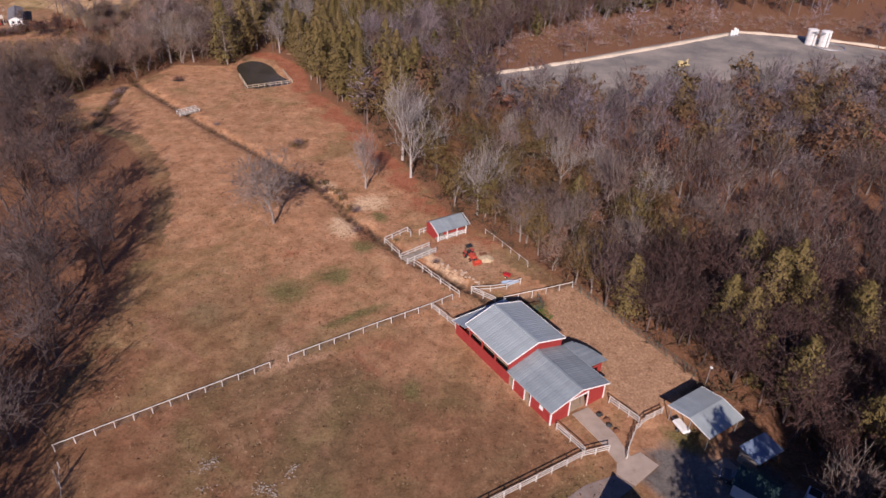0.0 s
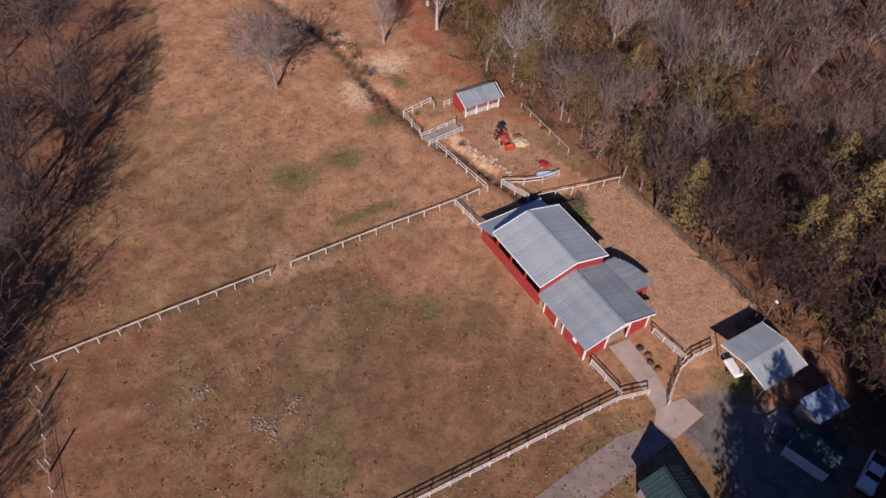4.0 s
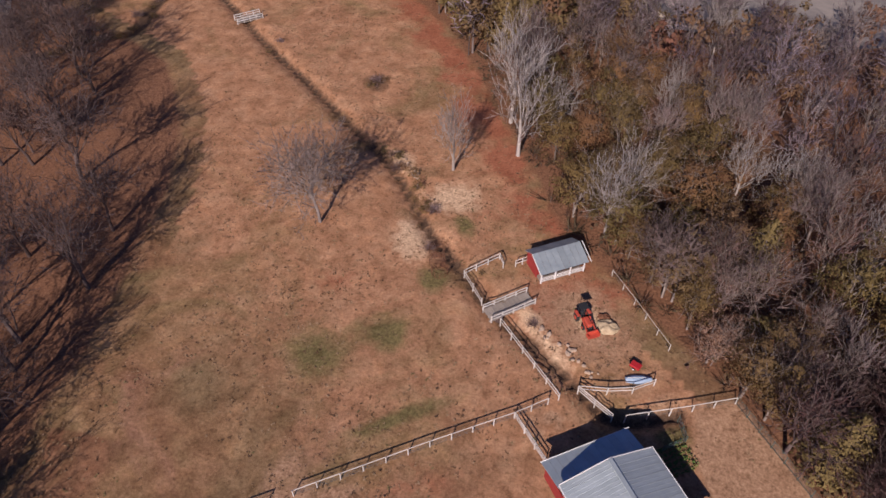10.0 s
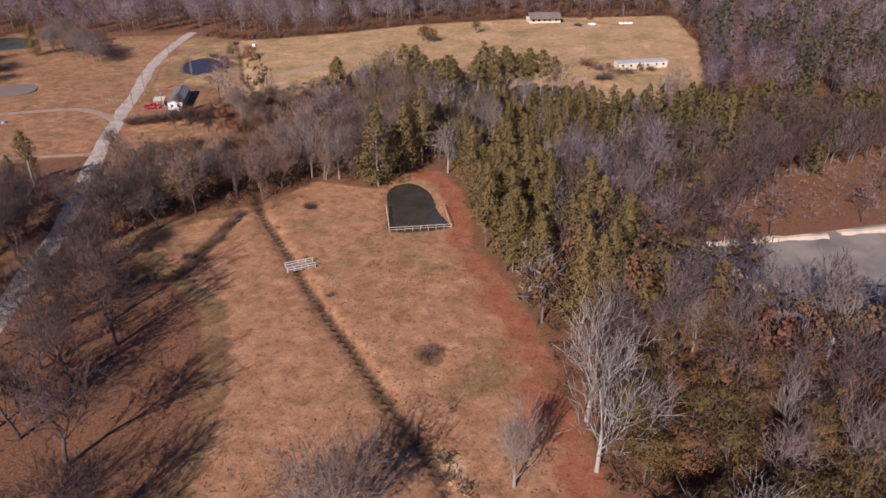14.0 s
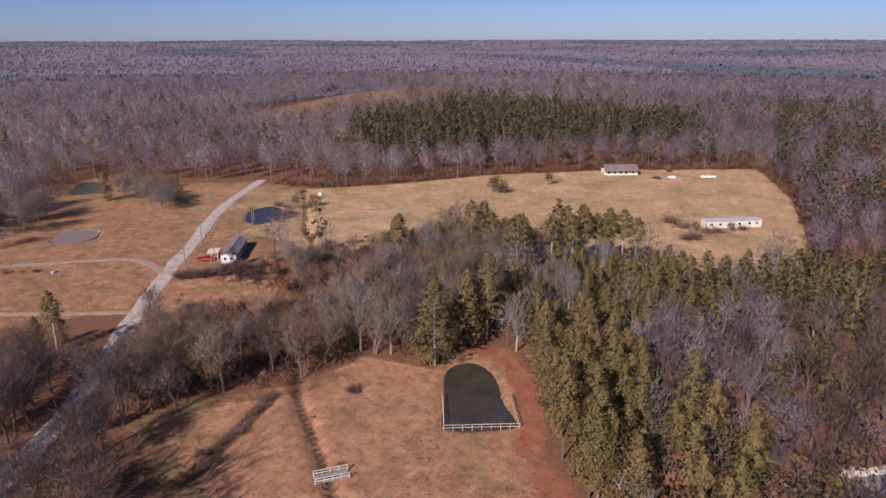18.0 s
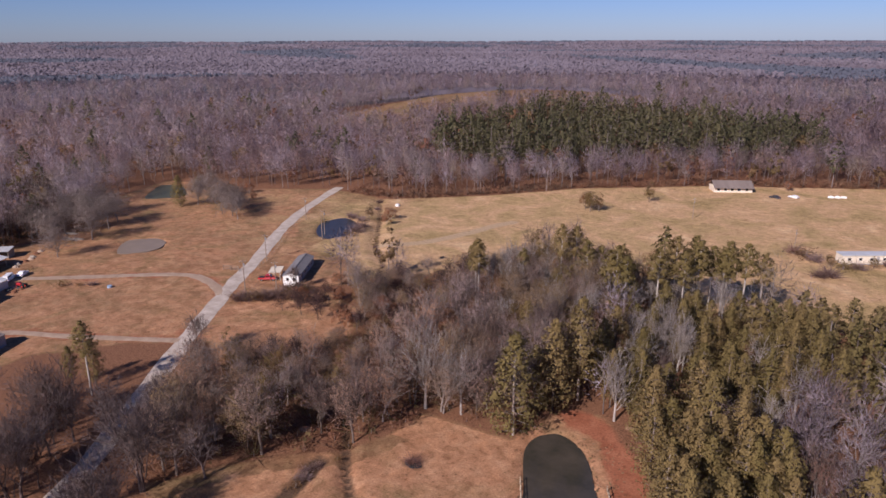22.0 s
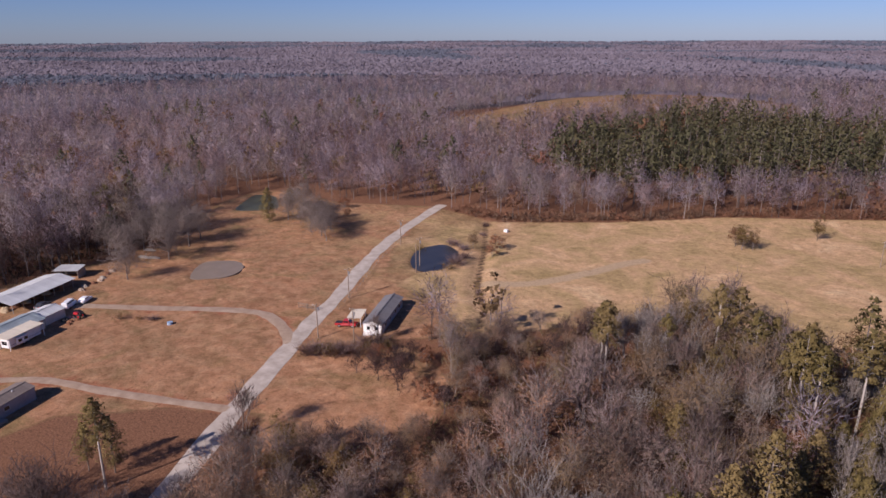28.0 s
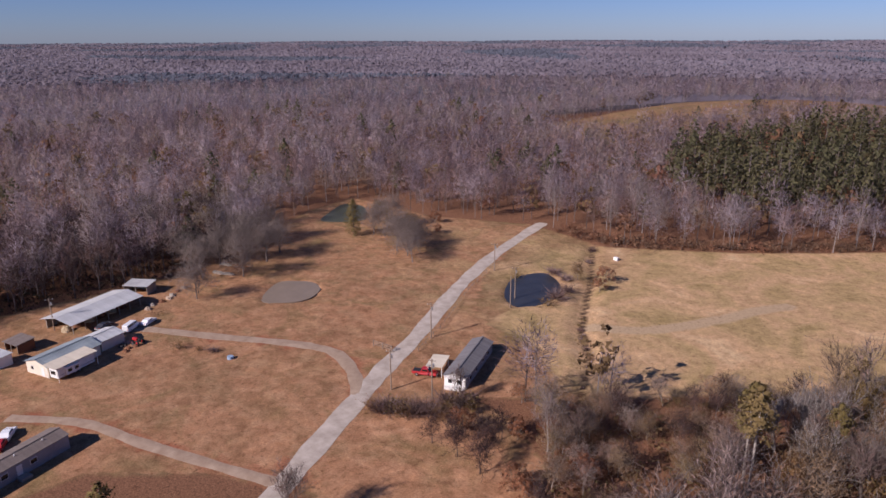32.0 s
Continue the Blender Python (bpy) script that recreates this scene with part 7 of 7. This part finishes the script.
# cream house, camper and shed rows
hs = gabled("farmhouse", -222.8, 199.4, 22, 7.2, 12.5, 2.7, 3.7, CREAM, GALV_OLD, "cream farmhouse with a grey metal roof", "house", 0.4, True, 0.92)
window(hs, 2.0, -0.08, 1.0, 1.0, 1.0)
part("door", box(0.95, 0.08, 2.0, 5.4, -0.07, 0.1), WHITE, hs)
ext = gabled("house_annex", -227.8, 212.2, 22, 6.0, 6.0, 2.5, 3.2, CREAM, GALV_PALE, "flat pale-roofed annex behind the farmhouse", "house", 0.3, True, 0.92)
rv = empty("camper_trailer", -215.6, 202.0, 0, 23, label="white travel trailer under a cream metal roof", category="camper")
part("body", box(2.5, 9.0, 2.3, 1.3, 4.6, 0.5, 0.15), WHITE, rv)
part("slide_out", box(0.7, 3.2, 1.7, 2.85, 3.4, 0.8, 0.08), WHITE, rv, "white slide-out room")
for v, w in ((2.6, 0.9), (4.2, 0.9)):
    part("window", box(0.06, w, 0.7, 3.22, v, 1.4), GLASS, rv)
part("window", box(1.4, 0.06, 0.8, 1.3, 0.07, 1.4), GLASS, rv)
part("stripe", box(0.02, 8.6, 0.12, 2.56, 4.6, 1.1), GREY_SIDING, rv)
for v in (4.2, 5.2):
    wheel(rv, 2.4, v, 0.34, 0.2, STEEL)
cover = empty("camper_shelter", -215.9, 201.8, 0, 23, label="cream metal shelter roof over the camper", category="carport")
for k in range(12):
    part("roof_panel", beam((-0.7, 0.0 + k * 0.85, 3.3), (3.3, 0.0 + k * 0.85, 3.05), 0.83, 0.05), CREAM_ROOF, cover)
posts_under(cover, [(-0.5, 0.3), (3.4, 0.0), (-0.5, 9.2), (3.4, 9.4)], 3.0, WHITE, 0.1)
shed_roofed("tool_shed", -238.2, 198.0, 20, 5.0, 4.0, 2.3, 2.7, RUST, BROWN_ROOF, "dark rust-brown open shed")
shed_roofed("tool_shed", -232.0, 192.5, 20, 4.5, 4.0, 2.4, 2.7, WHITE, GALV_PALE, "small shed with a pale metal roof")
car("van", -230.6, 223.6, 40, WHITE_CAR, "white van parked in the farmyard", "van", "van")
car("car", -231.4, 228.0, 35, WHITE_CAR, "white car parked in the farmyard")
car("car", -236.2, 219.0, 30, DARK_CAR, "dark car parked by the long shed")
tr2 = empty("tractor", -221.0, 222.0, 0, 110, label="old red farm tractor parked by the track", category="tractor")
part("hood", box(0.7, 1.6, 0.7, 0, 0.9, 0.7, 0.1), RED_PAINT, tr2)
part("seat", box(0.5, 0.5, 0.5, 0, -0.5, 0.9, 0.06), BLACK, tr2)
for s in (-1, 1):
    wheel(tr2, s * 0.75, -0.6, 0.6, 0.36, RED_PAINT)
    wheel(tr2, s * 0.6, 1.3, 0.36, 0.22, RED_PAINT)
for k in range(9):
    heap("scrap_mound", -219.5 - 2.2 * (k % 3) + r3.uniform(-1, 1), 218.5 + 1.2 * (k // 3) + r3.uniform(-0.6, 0.6), 0.8, 0.5, 0.5, (RUST, BLACK, STONE)[k % 3], "rusty heap of farm scrap", "scrap", 60 + k)
for k in range(7):
    heap("scrap_mound", -241 - 1.5 * k + r3.uniform(-1, 1), 232 + 2.2 * k + r3.uniform(-1.5, 1.5), 1.2, 0.8, 0.6, (STONE, TIMBER, RUST)[k % 3], "heap of pale lumber and scrap", "scrap", 80 + k)
hay_ring(-236, 232, 1.6)
for k, (x, y) in enumerate(((-256, 257.8), (-253, 259.5), (-262, 263))):
    heap("log_pile", x, y, 2.4, 0.8, 0.7, TIMBER, "pile of stacked logs at the wood's edge", "log pile", 95 + k, 25)
tank = tagged(part("water_trough", tube([(0, 0, 0), (0, 0, 0.6)], 0.7, 14), BLUE_PLASTIC), "blue round water trough in the field", "trough")
tank.matrix_basis = pose(-199, 234.5, 0)
wt = tagged(part("feed_bin", box(1.6, 1.1, 1.1, 0, 0, 0, 0.1), WHITE), "small white feed bin at the field's edge", "bin")
wt.matrix_basis = pose(-181.0, 357.0, 0)

# far farm and white trailer
fh = gabled("farmhouse", -69.0, 450.5, 25, 17.0, 8.0, 2.5, 3.0, CREAM, BROWN_ROOF, "cream-white ranch house with a low brown roof", "house", 0.4, False, 0.8)
for o in [o for o in fh.children if o.name.startswith(("roof_panel", "ridge_cap", "gable"))]:
    bpy.data.objects.remove(o)
for k in range(18):
    u = -0.4 + (k + 0.5) * 17.8 / 18
    part("roof_panel", beam((u, -1.6, 2.35), (u, 4.0, 5.0), 0.97, 0.08), BROWN_ROOF, fh)
    part("roof_panel", beam((u, 8.5, 2.55), (u, 4.0, 5.0), 0.97, 0.08), BROWN_ROOF, fh)
for u in (2.0, 5.0, 8.0, 11.0, 14.5):
    window(fh, u, -0.08, 0.9, 1.5, 1.3)
wtr = empty("mobile_home", -16.4, 361.2, 0, 30, label="long white mobile home with a pale flat roof", category="house")
part("wall", box(22.0, 4.2, 2.4, 11, 2.1, 0.3, 0.04), CREAM, wtr)
part("roof", box(22.4, 4.6, 0.25, 11, 2.1, 2.9, 0.08), GALV_PALE, wtr)
part("skirting", box(21.9, 4.1, 0.35, 11, 2.1, 0.0), GREY_SIDING, wtr)
for u in (2, 5.5, 9, 13, 17, 20):
    window(wtr, u, -0.02, 1.3, 1.2, 1.0)
part("door", box(0.95, 0.08, 2.0, 11, -0.02, 0.5), GREY_SIDING, wtr)
car("car", -43.6, 451, 70, DARK_CAR, "dark car parked by the ranch house")
car("car", -36.4, 455.5, 60, WHITE_CAR, "white car parked by the ranch house")
for k in range(3):
    heap("scrap_mound", -22 + 2.4 * k, 464.4 + k, 1.4, 0.8, 0.8, WHITE, "pale heap of farm clutter", "scrap", 110 + k)

# ---------------------------------------------------------------- well pad
BERM = [(11.5, 213.0), (24.1, 219.6), (38.0, 225.6)], [(40.9, 228.1), (59.4, 237.3), (90, 255), (118, 271.5)], [(11.5, 213.0), (17.3, 204.0), (23.2, 194.6)], [(121, 276), (140, 272), (165, 262), (184, 250)]
for line in BERM:
    pts = smooth(line, 6)
    bm = bmesh.new()
    rows = []
    for i, p in enumerate(pts):
        q, s = Vector(pts[max(i - 1, 0)]), Vector(pts[min(i + 1, len(pts) - 1)])
        n = Vector((-(s - q).y, (s - q).x)).normalized()
        j = 1 + 0.25 * math.sin(i * 2.1)
        rows.append([bm.verts.new((p[0] + n.x * u * j, p[1] + n.y * u * j, z * j)) for u, z in ((-1.3, -0.05), (-0.5, 0.55), (0.4, 0.6), (1.4, -0.05))])
    for u, v in zip(rows, rows[1:]):
        for k in range(3):
            bm.faces.new((u[k], u[k + 1], v[k + 1], v[k]))
    bm.faces.new(rows[0])
    bm.faces.new(rows[-1][::-1])
    bmesh.ops.recalc_face_normals(bm, faces=bm.faces)
    tagged(part("berm", bm, SAND), "pale sandy bank edging the gravel pad", "bank", kind="structure")
for x, y in ((145.6, 260.4), (149.8, 258.4)):
    e = empty("storage_tank", x, y, 0, 0, label="white cylindrical storage tank on the gravel pad", category="tank", group="storage tanks")
    part("shell", tube([(0, 0, 0), (0, 0, 5.6)], 1.9, 24), WHITE, e)
    part("roof", tube([(0, 0, 5.6), (0, 0, 5.7), (0, 0, 6.0)], [1.98, 1.95, 0.3], 24), WHITE, e)
    part("ladder", box(0.45, 0.1, 5.5, 0, -1.96, 0.1), STEEL, e)
    for z in (1.8, 3.7):
        part("band", tube([(0, 0, z), (0, 0, z + 0.1)], 1.93, 24), STEEL, e)
    part("hatch", tube([(0.8, 0, 5.8), (0.8, 0, 6.1)], 0.3, 8), STEEL, e)
pl = empty("platform", 147.5, 259.5, 0, -25, label="steel walkway over the storage tanks", category="walkway")
part("grating", box(4.6, 0.9, 0.08, 0, -2.7, 5.3), STEEL, pl)
for u in (-2.2, 0, 2.2):
    part("post", box(0.08, 0.08, 5.3, u, -2.9, 0), STEEL, pl)
part("rail", beam((-2.3, -3.1, 6.3), (2.3, -3.1, 6.3), 0.05, 0.05), STEEL, pl)
sep = empty("separator_unit", 118.6, 269.5, 0, 30, label="white oilfield separator vessels on skids", category="machine")
for k in range(3):
    part("vessel", tube([(k * 1.6, 0, 0.4), (k * 1.6, 0, 2.2 + 0.7 * (k % 2)), (k * 1.6, 0, 2.5 + 0.7 * (k % 2))], [0.5, 0.5, 0.15], 10), WHITE, sep)
part("skid", box(5.0, 1.6, 0.3, 1.6, 0, 0), STEEL, sep)
part("pipe", tube([(-0.5, 0.9, 0.5), (3.8, 0.9, 0.5)], 0.1, 6), STEEL, sep)
pj = empty("pump_unit", 87.5, 231.0, 0, 20, label="tan wellhead pump unit on the gravel pad", category="machine")
part("base", box(4.5, 1.6, 0.4, 0, 0, 0), YELLOW, pj)
part("engine", box(1.6, 1.3, 1.4, -1.3, 0, 0.4, 0.1), YELLOW, pj)
part("wellhead", tube([(1.6, 0, 0.4), (1.6, 0, 2.2)], 0.22, 8), YELLOW, pj)
part("frame", beam((0.0, 0, 0.4), (1.6, 0, 2.0), 0.2, 0.2), YELLOW, pj)
wall_ring = tagged(part("containment_wall", tube([(6.0 * math.cos(k * math.tau / 24), 5.0 * math.sin(k * math.tau / 24), 0.3) for k in range(25)], 0.25, 5), STEEL), "low steel containment ring round the tanks", "wall")
wall_ring.matrix_basis = pose(151, 257, 0, 0, 0, -25)

# ---------------------------------------------------------------- loose small stuff
TUFT = tinted("grass_tufts", [(0.085, 0.050, 0.028), (0.15, 0.083, 0.046), (0.25, 0.155, 0.085), (0.31, 0.205, 0.12), (0.135, 0.112, 0.046)], by="tint")
r = np.random.default_rng(91)
n = 26000
X, Y = r.uniform(-60, 40, n), r.uniform(42, 228, n)
thick = np.sin(X * 0.16 + 1.2 * np.sin(Y * 0.09)) * np.sin(Y * 0.13 + 0.7) + 0.5 * np.sin(X * 0.47) * np.sin(Y * 0.41)
keep = inside(OPEN_SOUTH, X, Y) & ~inside(POND, X, Y) & ~inside(YARD, X, Y) & (thick + r.uniform(-0.9, 0.9, n) > 0) & ~((X > 14) & (Y < 92) & (X + 1.55 * (Y - 66) > 18))
X, Y = X[keep], Y[keep]
c = np.repeat(np.stack([X, Y, ground_height(X, Y) + 0.05], 1), 3, 0) + r.normal(size=(3 * len(X), 3)) * (0.16, 0.16, 0.03)
tv, tt = leaves(c, np.zeros_like(c) + (0, 0, 1.0), 0.15, r, 0.45)
tagged(new("grass_tufts", arrays("grass_tufts", tv, tt, TUFT, np.repeat(np.clip(r.normal(0.42, 0.3, len(X)), 0, 1), 9))), "scattered brown and straw tufts in the pasture", "grass", kind="stuff")
BLEACHED = material("bleached_wood", (0.30, 0.25, 0.21), 0.9, second=(0.44, 0.385, 0.335), scale=2.0)
for cx, cy, sx, sy, k, turn in ((-28.1, 59.2, 1.8, 0.8, 60, 35), (-20.0, 55.6, 1.5, 1.0, 70, 0), (-18.6, 54.4, 0.5, 1.0, 26, 0), (-17.0, 58.3, 0.6, 1.3, 34, -20), (-27.4, 55.8, 1.2, 0.5, 14, 0)):
    e = tagged(empty("debris", cx, cy, 0, turn), "thin spread of bleached sticks and litter in the grass", "debris", kind="stuff")
    bm = bmesh.new()
    for _ in range(k):
        u, w, a, l = r.normal() * sx * 0.55, r.normal() * sy * 0.55, r.uniform(0, 6.28), r.uniform(0.08, 0.3)
        beam((u, w, 0.06), (u + math.cos(a) * l, w + math.sin(a) * l, 0.06 + r.uniform(0, 0.12)), r.uniform(0.04, 0.09), 0.05, bm)
    tagged(part("sticks", bm, BLEACHED, e), kind="stuff")
